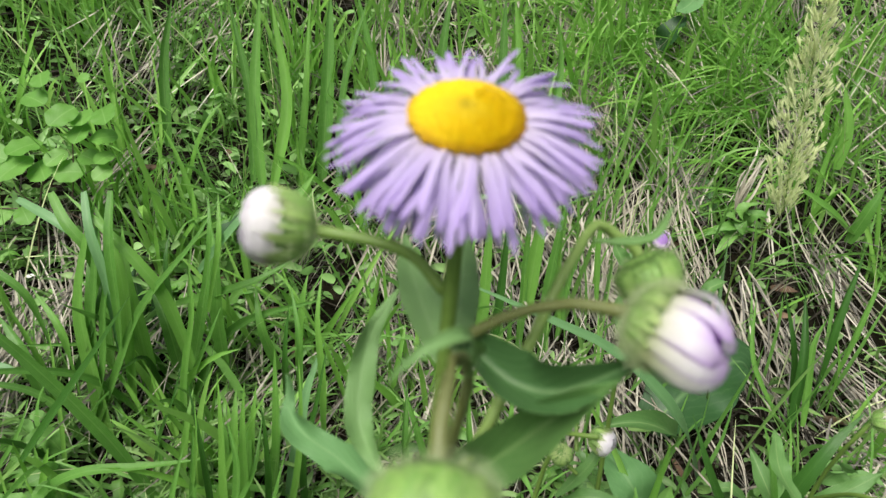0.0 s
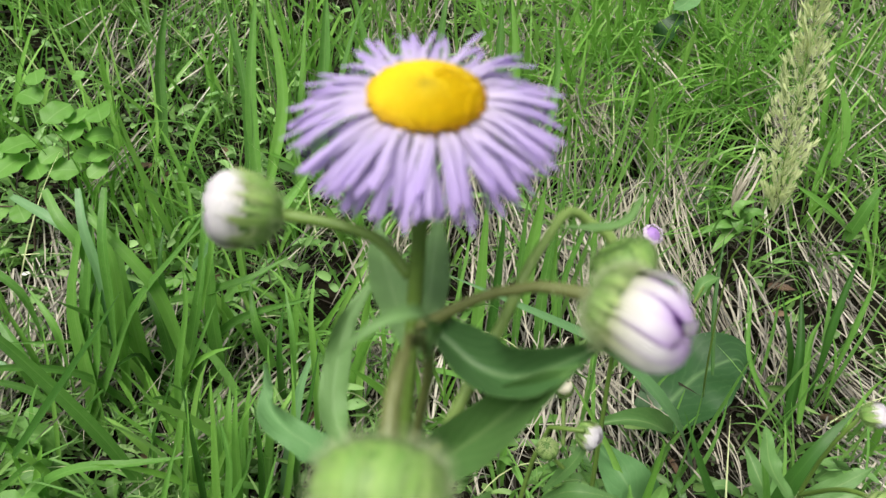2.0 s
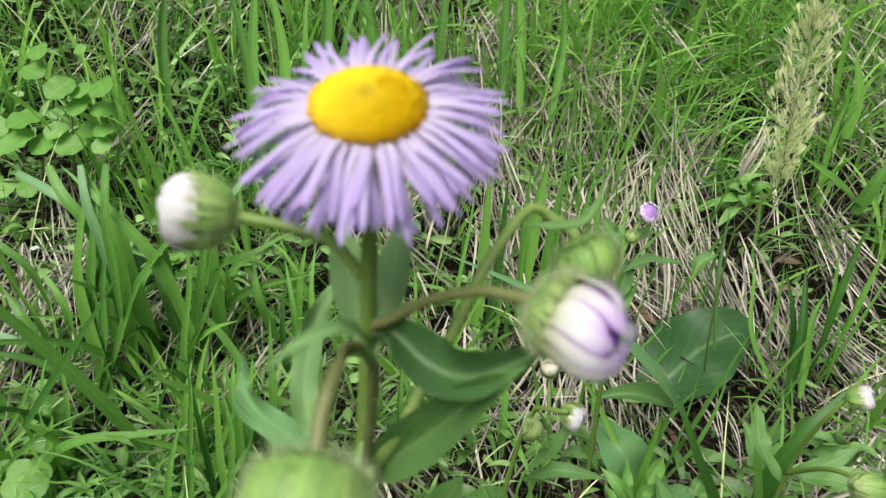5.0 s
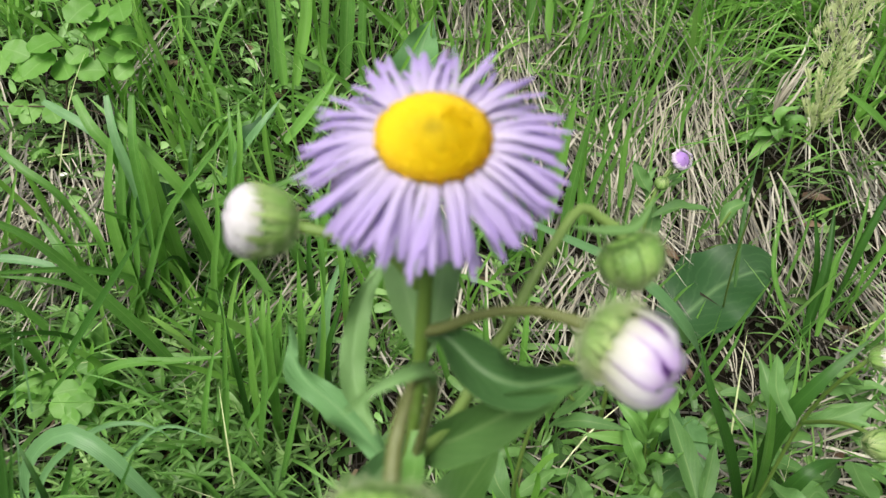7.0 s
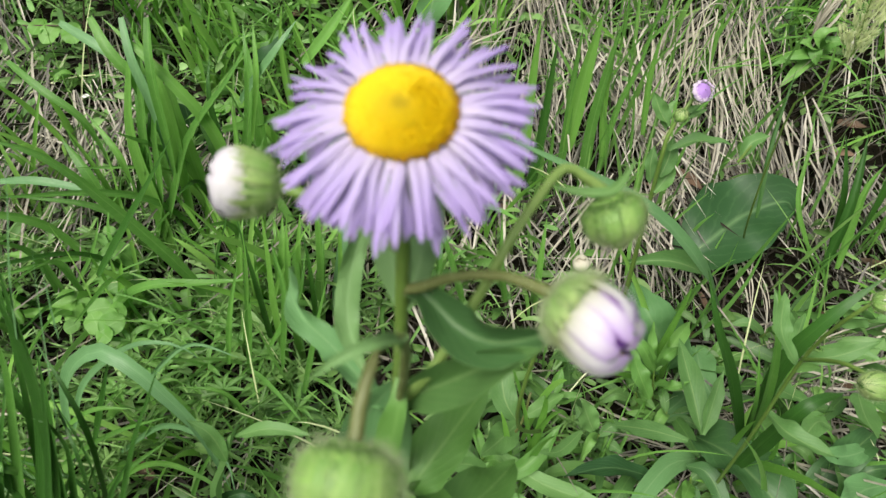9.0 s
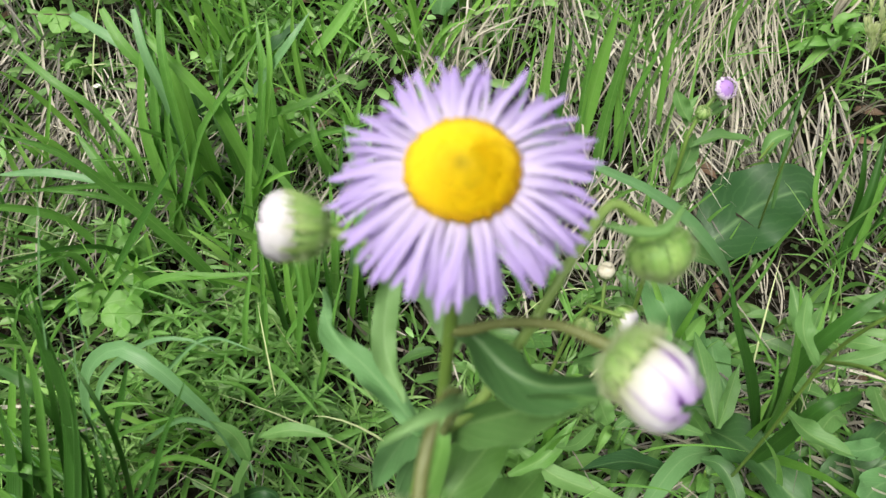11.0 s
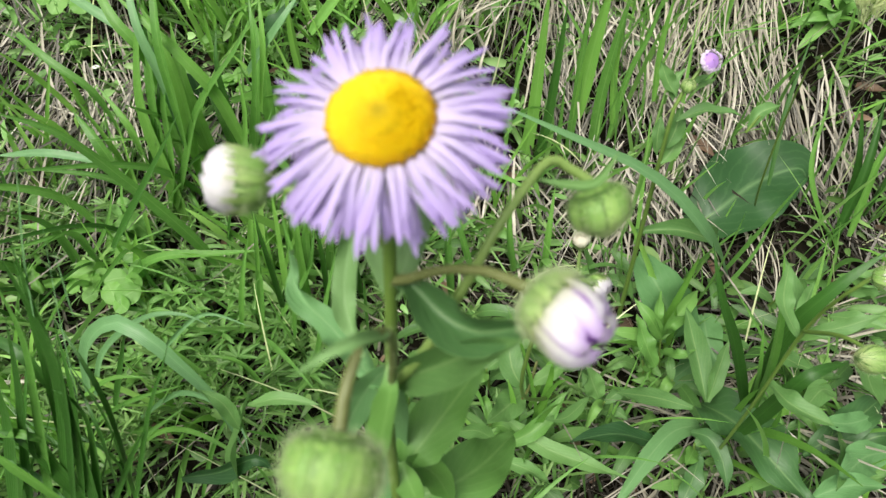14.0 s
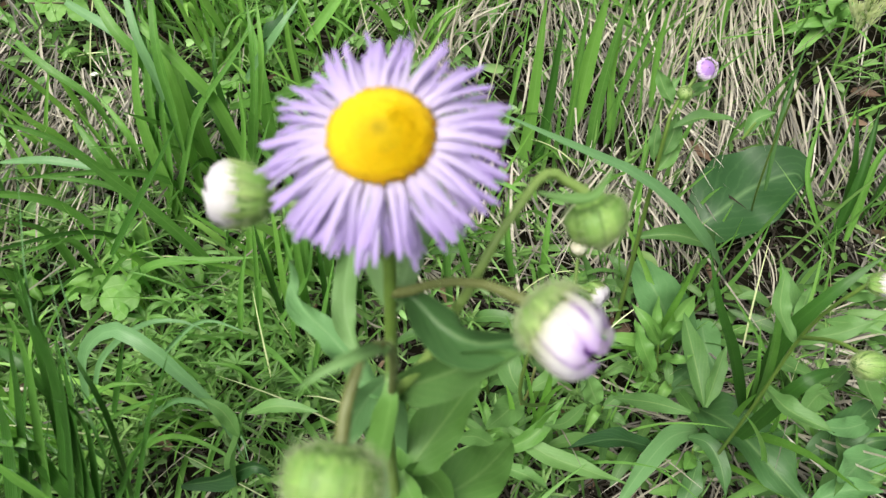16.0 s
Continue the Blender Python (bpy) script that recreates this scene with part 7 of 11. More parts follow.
blade(p, [(0.1151, 0.8949, 0.2694), (0.0678, 0.8066, 0.2422), (0.0248, 0.7851, 0.1924)], 0.0017, M_STRAW_PIECE, 'blade', name="straw")
blade(p, [(0.0675, 0.8660, 0.2929), (0.0421, 0.8143, 0.2496), (0.0357, 0.7928, 0.2315)], 0.0034, M_STRAW_PIECE, 'blade', name="straw")
blade(p, [(0.0698, 0.8670, 0.2562), (-0.0179, 0.7972, 0.2647), (-0.0222, 0.8028, 0.2264)], 0.0023, M_STRAW_PIECE, 'blade', name="straw")
blade(p, [(0.0686, 0.8747, 0.2706), (0.0745, 0.8359, 0.2242), (0.0328, 0.8193, 0.2500)], 0.0026, M_STRAW_PIECE, 'blade', name="straw")
blade(p, [(0.1058, 0.8448, 0.2346), (0.0690, 0.7737, 0.1989), (0.0162, 0.7919, 0.1959)], 0.0017, M_STRAW_PIECE, 'blade', name="straw")
blade(p, [(0.0866, 0.8923, 0.3176), (0.0787, 0.8454, 0.2850), (0.0398, 0.8408, 0.2634)], 0.0027, M_STRAW_PIECE, 'blade', name="straw")
blade(p, [(0.0728, 0.8647, 0.2859), (0.0481, 0.8233, 0.2505), (-0.0046, 0.8248, 0.2266)], 0.0025, M_STRAW_PIECE, 'blade', name="straw")
blade(p, [(0.0996, 0.8567, 0.3001), (0.1080, 0.8328, 0.2468), (0.0327, 0.8090, 0.2444)], 0.0025, M_STRAW_PIECE, 'blade', name="straw")
blade(p, [(0.0577, 0.8756, 0.2744), (0.0168, 0.8089, 0.2404), (-0.0150, 0.8162, 0.2338)], 0.0023, M_STRAW_PIECE, 'blade', name="straw")
p = plant('dry_grass_tuft', (-0.543, 0.574), 'curled bleached dry grass', 'dry grass', 'dry tufts')
blade(p, [(-0.4606, 0.5530, 0.1104), (-0.5126, 0.5302, 0.1211), (-0.5387, 0.5065, 0.0963)], 0.0023, M_STRAW_PIECE, 'blade', name="straw")
blade(p, [(-0.4953, 0.5801, 0.1185), (-0.5182, 0.5403, 0.1381), (-0.5236, 0.5022, 0.0942)], 0.0033, M_STRAW_PIECE, 'blade', name="straw")
blade(p, [(-0.5209, 0.5575, 0.1294), (-0.5308, 0.5593, 0.1243), (-0.5229, 0.5057, 0.1286)], 0.0024, M_STRAW_PIECE, 'blade', name="straw")
blade(p, [(-0.5011, 0.5932, 0.0870), (-0.5463, 0.5379, 0.0986), (-0.5395, 0.5068, 0.0874)], 0.0033, M_STRAW_PIECE, 'blade', name="straw")
blade(p, [(-0.4747, 0.5768, 0.1191), (-0.4993, 0.5513, 0.1133), (-0.5417, 0.5293, 0.0931)], 0.0019, M_STRAW_PIECE, 'blade', name="straw")
blade(p, [(-0.4878, 0.5794, 0.1344), (-0.5082, 0.5430, 0.1292), (-0.5005, 0.5106, 0.1097)], 0.0023, M_STRAW_PIECE, 'blade', name="straw")
blade(p, [(-0.4802, 0.5668, 0.1128), (-0.5227, 0.5579, 0.1263), (-0.5006, 0.5169, 0.0949)], 0.0014, M_STRAW_PIECE, 'blade', name="straw")
blade(p, [(-0.4914, 0.5710, 0.1293), (-0.5495, 0.5473, 0.1127), (-0.5152, 0.4753, 0.1181)], 0.0019, M_STRAW_PIECE, 'blade', name="straw")
blade(p, [(-0.4776, 0.5621, 0.1270), (-0.5043, 0.5222, 0.1101), (-0.5367, 0.5046, 0.0903)], 0.0030, M_STRAW_PIECE, 'blade', name="straw")
blade(p, [(-0.4734, 0.5477, 0.1055), (-0.4512, 0.5148, 0.1055), (-0.5163, 0.5142, 0.1286)], 0.0033, M_STRAW_PIECE, 'blade', name="straw")
blade(p, [(-0.4535, 0.5719, 0.1118), (-0.5000, 0.5550, 0.1061), (-0.4778, 0.5193, 0.1367)], 0.0027, M_STRAW_PIECE, 'blade', name="straw")
blade(p, [(-0.4827, 0.5511, 0.1086), (-0.5350, 0.5528, 0.0828), (-0.5350, 0.5329, 0.1002)], 0.0017, M_STRAW_PIECE, 'blade', name="straw")
blade(p, [(-0.4498, 0.5408, 0.0750), (-0.4982, 0.5263, 0.0880), (-0.5259, 0.5242, 0.1022)], 0.0029, M_STRAW_PIECE, 'blade', name="straw")
blade(p, [(-0.4735, 0.5678, 0.0920), (-0.5117, 0.5216, 0.0957), (-0.5199, 0.5149, 0.1218)], 0.0025, M_STRAW_PIECE, 'blade', name="straw")
blade(p, [(-0.4893, 0.5699, 0.1117), (-0.4742, 0.5260, 0.1112), (-0.5206, 0.5428, 0.1403)], 0.0027, M_STRAW_PIECE, 'blade', name="straw")
blade(p, [(-0.4453, 0.5659, 0.1145), (-0.4988, 0.5613, 0.1172), (-0.5349, 0.5223, 0.1321)], 0.0021, M_STRAW_PIECE, 'blade', name="straw")
p = plant('fallen_petal', (-0.511, 0.624), 'small white fallen petal on litter', 'petal')
blade(p, [(-0.4703, 0.5595, 0.1515), (-0.4648, 0.5595, 0.1545), (-0.4608, 0.5612, 0.1523)], 0.0055, M_WHITE, 'round')
p = plant('leafy_herb', (0.401, 1.096), 'dark ovate leaf high on the bank', 'herb', 'leafy herbs')
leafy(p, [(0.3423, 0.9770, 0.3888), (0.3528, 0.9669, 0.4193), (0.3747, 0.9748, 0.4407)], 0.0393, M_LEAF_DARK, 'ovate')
leafy(p, [(0.3918, 0.9872, 0.4746), (0.3732, 0.9702, 0.4573), (0.3495, 0.9557, 0.4468)], 0.0318, M_LEAF_GREY, 'ovate')
p = plant('leafy_herb', (0.445, 0.809), 'small light-green ovate leaves among straw', 'herb', 'leafy herbs')
leafy(p, [(0.3910, 0.7087, 0.1804), (0.3741, 0.6934, 0.1966), (0.3579, 0.6945, 0.1997)], 0.0190, M_HERB_PIECE, 'ovate')
leafy(p, [(0.3910, 0.7087, 0.1804), (0.3885, 0.6973, 0.2072), (0.4060, 0.6994, 0.2130)], 0.0205, M_HERB_PIECE, 'ovate')
leafy(p, [(0.3910, 0.7087, 0.1804), (0.3997, 0.6948, 0.2005), (0.4188, 0.6940, 0.1981)], 0.0176, M_HERB_PIECE, 'ovate')
leafy(p, [(0.3910, 0.7087, 0.1804), (0.3670, 0.6896, 0.1861), (0.3481, 0.6874, 0.1803)], 0.0161, M_HERB_PIECE, 'ovate')
leafy(p, [(0.3910, 0.7087, 0.1804), (0.3816, 0.6909, 0.1899), (0.3856, 0.6854, 0.1748)], 0.0176, M_HERB_PIECE, 'ovate')
leafy(p, [(0.3910, 0.7087, 0.1804), (0.3452, 0.6869, 0.1789), (0.3344, 0.6843, 0.1718)], 0.0146, M_HERB_PIECE, 'ovate')
leafy(p, [(0.3910, 0.7087, 0.1804), (0.3566, 0.6794, 0.1585), (0.3480, 0.6758, 0.1487)], 0.0146, M_HERB_PIECE, 'ovate')
p = plant('dry_grass_tuft', (0.482, 0.875), 'fan of bleached dry seed bristles', 'dry grass', 'dry tufts')
blade(p, [(0.3923, 0.7344, 0.1922), (0.3958, 0.7276, 0.2318), (0.3973, 0.7263, 0.2572)], 0.0038, M_STRAW_PIECE, 'blade', name="straw")
blade(p, [(0.3923, 0.7344, 0.1922), (0.4088, 0.7293, 0.2364), (0.4188, 0.7279, 0.2616)], 0.0038, M_STRAW_PIECE, 'blade', name="straw")
blade(p, [(0.3923, 0.7344, 0.1922), (0.3984, 0.7302, 0.2388), (0.3935, 0.7236, 0.2498)], 0.0038, M_STRAW_PIECE, 'blade', name="straw")
blade(p, [(0.3923, 0.7344, 0.1922), (0.4012, 0.7223, 0.2174), (0.4229, 0.7279, 0.2614)], 0.0038, M_STRAW_PIECE, 'blade', name="straw")
blade(p, [(0.3923, 0.7344, 0.1922), (0.3969, 0.7249, 0.2245), (0.4094, 0.7231, 0.2486)], 0.0038, M_STRAW_PIECE, 'blade', name="straw")
blade(p, [(0.3923, 0.7344, 0.1922), (0.3985, 0.7278, 0.2322), (0.3990, 0.7203, 0.2408)], 0.0038, M_STRAW_PIECE, 'blade', name="straw")
blade(p, [(0.3923, 0.7344, 0.1922), (0.4005, 0.7291, 0.2358), (0.4225, 0.7320, 0.2728)], 0.0038, M_STRAW_PIECE, 'blade', name="straw")
blade(p, [(0.3923, 0.7344, 0.1922), (0.4062, 0.7310, 0.2409), (0.4198, 0.7326, 0.2742)], 0.0038, M_STRAW_PIECE, 'blade', name="straw")
blade(p, [(0.3923, 0.7344, 0.1922), (0.3887, 0.7295, 0.2369), (0.3992, 0.7267, 0.2583)], 0.0038, M_STRAW_PIECE, 'blade', name="straw")
blade(p, [(0.3923, 0.7344, 0.1922), (0.4014, 0.7270, 0.2302), (0.4152, 0.7301, 0.2674)], 0.0038, M_STRAW_PIECE, 'blade', name="straw")
blade(p, [(0.3923, 0.7344, 0.1922), (0.4015, 0.7258, 0.2267), (0.4123, 0.7315, 0.2713)], 0.0038, M_STRAW_PIECE, 'blade', name="straw")
blade(p, [(0.3923, 0.7344, 0.1922), (0.3946, 0.7287, 0.2347), (0.4069, 0.7220, 0.2455)], 0.0038, M_STRAW_PIECE, 'blade', name="straw")
blade(p, [(0.3923, 0.7344, 0.1922), (0.3931, 0.7307, 0.2401), (0.4113, 0.7264, 0.2576)], 0.0038, M_STRAW_PIECE, 'blade', name="straw")
blade(p, [(0.3923, 0.7344, 0.1922), (0.3992, 0.7304, 0.2394), (0.4059, 0.7300, 0.2672)], 0.0038, M_STRAW_PIECE, 'blade', name="straw")
blade(p, [(0.3923, 0.7344, 0.1922), (0.4076, 0.7305, 0.2397), (0.4132, 0.7310, 0.2699)], 0.0038, M_STRAW_PIECE, 'blade', name="straw")
blade(p, [(0.3923, 0.7344, 0.1922), (0.4034, 0.7273, 0.2309), (0.3996, 0.7201, 0.2404)], 0.0038, M_STRAW_PIECE, 'blade', name="straw")
p = plant('dock_plant', (-0.331, 0.536), 'dark blue-green lance leaves under grass', 'herb')
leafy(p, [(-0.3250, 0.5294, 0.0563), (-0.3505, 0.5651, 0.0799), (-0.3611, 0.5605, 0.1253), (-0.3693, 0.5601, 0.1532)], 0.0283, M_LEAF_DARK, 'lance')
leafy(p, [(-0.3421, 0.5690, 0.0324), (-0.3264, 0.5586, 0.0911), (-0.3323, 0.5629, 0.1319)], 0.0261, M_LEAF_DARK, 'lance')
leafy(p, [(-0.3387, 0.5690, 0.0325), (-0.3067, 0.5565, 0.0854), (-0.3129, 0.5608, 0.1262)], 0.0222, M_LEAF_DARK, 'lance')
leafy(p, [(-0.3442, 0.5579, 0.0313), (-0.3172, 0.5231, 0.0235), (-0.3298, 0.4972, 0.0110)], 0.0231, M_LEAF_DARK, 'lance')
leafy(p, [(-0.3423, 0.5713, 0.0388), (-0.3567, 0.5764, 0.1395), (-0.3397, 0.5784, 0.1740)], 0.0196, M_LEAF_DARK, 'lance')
p = plant('leafy_herb', (-0.237, 0.571), 'lobed green leaves beside the grass', 'herb', 'leafy herbs')
leafy(p, [(-0.2485, 0.5591, 0.1213), (-0.2232, 0.5465, 0.1450), (-0.1984, 0.5488, 0.1513)], 0.0188, M_HERB_PIECE, 'lance', wave=0.12)
leafy(p, [(-0.2484, 0.5579, 0.1183), (-0.2607, 0.5451, 0.1414), (-0.2795, 0.5467, 0.1457)], 0.0163, M_HERB_PIECE, 'lance', wave=0.12)
leafy(p, [(-0.2452, 0.5580, 0.1184), (-0.2320, 0.5356, 0.1155), (-0.2039, 0.5247, 0.1147)], 0.0150, M_HERB_PIECE, 'lance', wave=0.12)
leafy(p, [(-0.2484, 0.5579, 0.1183), (-0.2506, 0.5333, 0.1093), (-0.2623, 0.5211, 0.1050)], 0.0150, M_HERB_PIECE, 'lance', wave=0.12)
p = plant('leafy_herb', (-0.390, 0.415), 'broad light-green leaves at the foot of the grass', 'herb', 'leafy herbs')
leafy(p, [(-0.3482, 0.3848, 0.0529), (-0.3578, 0.3808, 0.0712), (-0.3764, 0.3697, 0.0700)], 0.0204, M_HERB_PIECE, 'ovate')
leafy(p, [(-0.3307, 0.3580, 0.0380), (-0.3398, 0.3532, 0.0540), (-0.3576, 0.3416, 0.0514)], 0.0216, M_HERB_PIECE, 'ovate')
leafy(p, [(-0.3306, 0.3563, 0.0333), (-0.3429, 0.3384, 0.0426), (-0.3601, 0.3270, 0.0405)], 0.0193, M_HERB_PIECE, 'ovate')
p = plant('grass_plant', (0.459, 0.577), 'upright vivid green grass among straw', 'grass', 'broad grass tufts')
blade(p, [(0.4160, 0.5238, 0.0249), (0.4125, 0.5148, 0.1164), (0.4369, 0.5277, 0.2094)], 0.0114, M_BLADE_DARK, 'blade')
blade(p, [(0.4256, 0.5239, 0.0251), (0.4338, 0.5150, 0.1168), (0.4596, 0.5217, 0.1932)], 0.0096, M_BLADE, 'blade')
blade(p, [(0.3967, 0.5237, 0.0245), (0.3819, 0.5192, 0.0995), (0.3660, 0.5312, 0.1611)], 0.0071, M_BLADE_DARK, 'blade')
blade(p, [(0.4354, 0.5217, 0.0192), (0.4284, 0.5153, 0.0888), (0.4151, 0.5232, 0.1392)], 0.0062, M_BLADE, 'blade')
p = plant('grass_plant', (0.560, 0.820), 'dark green leaves leaning over straw', 'grass', 'broad grass tufts')
blade(p, [(0.5543, 0.7236, 0.1628), (0.4971, 0.7076, 0.2063), (0.4539, 0.7078, 0.2359)], 0.0193, M_BLADE, 'blade')
blade(p, [(0.5468, 0.7209, 0.1554), (0.5565, 0.7055, 0.2004), (0.5696, 0.7087, 0.2380)], 0.0178, M_BLADE, 'blade')
blade(p, [(0.5542, 0.7947, 0.2402), (0.5564, 0.7940, 0.2965), (0.5450, 0.8053, 0.3563)], 0.0157, M_BLADE, 'blade')
p = plant('leafy_herb', (-0.169, 0.622), 'broad green leaf behind the bloom', 'herb', 'leafy herbs')
leafy(p, [(-0.2732, 0.6120, 0.1760), (-0.2538, 0.6071, 0.1984), (-0.2328, 0.6161, 0.2211)], 0.0193, M_LEAF, 'lance')
p = plant('grass_plant', (-0.277, 0.249), 'arching slender grass over herbs', 'grass', 'slender grass')
blade(p, [(-0.2847, 0.2036, -0.0005), (-0.2233, 0.1959, 0.0585), (-0.1660, 0.1642, 0.0753), (-0.1441, 0.1316, 0.0655)], 0.0053, M_BLADE_BLUE, 'blade')
blade(p, [(-0.1772, 0.2346, 0.0048), (-0.1969, 0.2329, 0.0514), (-0.2347, 0.2253, 0.0632)], 0.0047, M_BLADE, 'blade')
blade(p, [(-0.2772, 0.1517, 0.0153), (-0.2195, 0.1586, 0.0610), (-0.1688, 0.1448, 0.0687), (-0.1355, 0.1248, 0.0565)], 0.0048, M_BLADE, 'blade')
blade(p, [(-0.2045, 0.1421, -0.0058), (-0.1900, 0.1591, 0.0575), (-0.1630, 0.1753, 0.0877)], 0.0042, M_BLADE, 'blade')
blade(p, [(-0.2942, 0.2542, 0.0130), (-0.2367, 0.2672, 0.0657), (-0.1846, 0.2529, 0.0727)], 0.0044, M_BLADE_BLUE, 'blade')
blade(p, [(-0.2511, 0.1269, 0.0138), (-0.2327, 0.1377, 0.0694), (-0.1937, 0.1546, 0.0987)], 0.0052, M_BLADE, 'blade')
p = plant('leafy_herb', (0.017, 0.293), 'lance-leaved green shoot at the foot of the bank', 'herb', 'leafy herbs')
stemmed(p, [(0.0167, 0.2930, -0.0504), (0.0138, 0.2799, -0.0091), (0.0117, 0.2693, 0.0226)], 0.0016, 0.0009)
leafy(p, [(0.0163, 0.2914, -0.0427), (0.0372, 0.2865, -0.0250), (0.0581, 0.2816, -0.0335)], 0.0113, M_LEAF, 'lance')
leafy(p, [(0.0158, 0.2887, -0.0350), (0.0051, 0.3028, -0.0155), (-0.0056, 0.3169, -0.0127)], 0.0103, M_HERB_PIECE, 'lance')
leafy(p, [(0.0152, 0.2861, -0.0272), (0.0224, 0.2709, -0.0178), (0.0296, 0.2556, -0.0352)], 0.0106, M_LEAF, 'lance')
leafy(p, [(0.0147, 0.2835, -0.0194), (0.0251, 0.2978, -0.0002), (0.0356, 0.3122, -0.0244)], 0.0110, M_LEAF, 'lance')
leafy(p, [(0.0141, 0.2809, -0.0116), (-0.0009, 0.2743, 0.0047), (-0.0159, 0.2678, 0.0059)], 0.0130, M_HERB_PIECE, 'lance')
leafy(p, [(0.0136, 0.2782, -0.0039), (0.0347, 0.2733, 0.0173), (0.0559, 0.2684, -0.0078)], 0.0127, M_LEAF, 'lance')
leafy(p, [(0.0130, 0.2756, 0.0039), (0.0087, 0.2847, 0.0094), (0.0044, 0.2938, 0.0077)], 0.0091, M_LEAF, 'lance')
leafy(p, [(0.0125, 0.2730, 0.0117), (0.0066, 0.2649, 0.0166), (0.0007, 0.2569, 0.0152)], 0.0133, M_HERB_PIECE, 'lance')
leafy(p, [(0.0119, 0.2703, 0.0195), (0.0215, 0.2746, 0.0275), (0.0310, 0.2788, 0.0245)], 0.0120, M_LEAF, 'lance')
p = plant('leafy_herb', (0.115, 0.271), 'lance-leaved green shoot at the foot of the bank', 'herb', 'leafy herbs')
stemmed(p, [(0.1147, 0.2706, -0.0594), (0.1072, 0.2592, -0.0192), (0.1142, 0.2510, 0.0136)], 0.0016, 0.0009)
leafy(p, [(0.1146, 0.2693, -0.0517), (0.1334, 0.2818, -0.0316), (0.1522, 0.2943, -0.0281)], 0.0134, M_LEAF, 'lance')
leafy(p, [(0.1146, 0.2671, -0.0439), (0.0922, 0.2782, -0.0285), (0.0698, 0.2892, -0.0488)], 0.0108, M_HERB_PIECE, 'lance')
leafy(p, [(0.1145, 0.2650, -0.0362), (0.1230, 0.2525, -0.0222), (0.1314, 0.2400, -0.0171)], 0.0120, M_LEAF, 'lance')
leafy(p, [(0.1145, 0.2628, -0.0284), (0.1317, 0.2721, -0.0154), (0.1490, 0.2814, -0.0292)], 0.0115, M_LEAF, 'lance')
leafy(p, [(0.1144, 0.2606, -0.0206), (0.0953, 0.2542, -0.0118), (0.0762, 0.2479, -0.0157)], 0.0132, M_HERB_PIECE, 'lance')
leafy(p, [(0.1144, 0.2584, -0.0128), (0.1253, 0.2527, -0.0006), (0.1362, 0.2469, -0.0035)], 0.0118, M_LEAF, 'lance')
leafy(p, [(0.1143, 0.2562, -0.0050), (0.1055, 0.2696, 0.0036), (0.0967, 0.2829, 0.0138)], 0.0129, M_LEAF, 'lance')
leafy(p, [(0.1143, 0.2540, 0.0027), (0.1055, 0.2406, 0.0204), (0.0967, 0.2273, 0.0012)], 0.0089, M_HERB_PIECE, 'lance')
leafy(p, [(0.1142, 0.2518, 0.0105), (0.1258, 0.2565, 0.0207), (0.1373, 0.2612, 0.0127)], 0.0103, M_LEAF, 'lance')
p = plant('leafy_herb', (0.205, 0.239), 'lance-leaved green shoot at the foot of the bank', 'herb', 'leafy herbs')
stemmed(p, [(0.2049, 0.2389, -0.0689), (0.1943, 0.2307, -0.0288), (0.1859, 0.2238, 0.0041)], 0.0016, 0.0009)
leafy(p, [(0.2036, 0.2379, -0.0613), (0.2212, 0.2347, -0.0540), (0.2387, 0.2316, -0.0587)], 0.0087, M_LEAF, 'lance')
leafy(p, [(0.2015, 0.2362, -0.0535), (0.1908, 0.2452, -0.0441), (0.1802, 0.2542, -0.0584)], 0.0108, M_HERB_PIECE, 'lance')
leafy(p, [(0.1994, 0.2345, -0.0457), (0.1994, 0.2207, -0.0319), (0.1994, 0.2070, -0.0460)], 0.0119, M_LEAF, 'lance')
leafy(p, [(0.1973, 0.2329, -0.0379), (0.2062, 0.2497, -0.0195), (0.2150, 0.2666, -0.0304)], 0.0111, M_LEAF, 'lance')
leafy(p, [(0.1952, 0.2312, -0.0302), (0.1795, 0.2265, -0.0187), (0.1637, 0.2219, -0.0309)], 0.0132, M_HERB_PIECE, 'lance')
leafy(p, [(0.1931, 0.2295, -0.0224), (0.2115, 0.2335, -0.0132), (0.2299, 0.2374, -0.0288)], 0.0092, M_LEAF, 'lance')
leafy(p, [(0.1910, 0.2278, -0.0146), (0.1981, 0.2415, -0.0034), (0.2052, 0.2552, -0.0105)], 0.0097, M_LEAF, 'lance')
leafy(p, [(0.1889, 0.2262, -0.0068), (0.1828, 0.2155, -0.0007), (0.1766, 0.2048, 0.0018)], 0.0135, M_HERB_PIECE, 'lance')
leafy(p, [(0.1868, 0.2245, 0.0010), (0.1960, 0.2293, 0.0084), (0.2051, 0.2340, 0.0093)], 0.0105, M_LEAF, 'lance')
p = plant('leafy_herb', (0.310, 0.262), 'lance-leaved green shoot at the foot of the bank', 'herb', 'leafy herbs')
stemmed(p, [(0.3102, 0.2616, -0.0695), (0.2991, 0.2432, -0.0162), (0.2915, 0.2402, 0.0135)], 0.0016, 0.0009)
leafy(p, [(0.3090, 0.2601, -0.0611), (0.3331, 0.2493, -0.0497), (0.3572, 0.2384, -0.0717)], 0.0113, M_LEAF, 'lance')
leafy(p, [(0.3069, 0.2578, -0.0522), (0.2940, 0.2760, -0.0353), (0.2811, 0.2941, -0.0581)], 0.0111, M_HERB_PIECE, 'lance')
leafy(p, [(0.3048, 0.2554, -0.0434), (0.3119, 0.2417, -0.0320), (0.3189, 0.2280, -0.0469)], 0.0095, M_LEAF, 'lance')
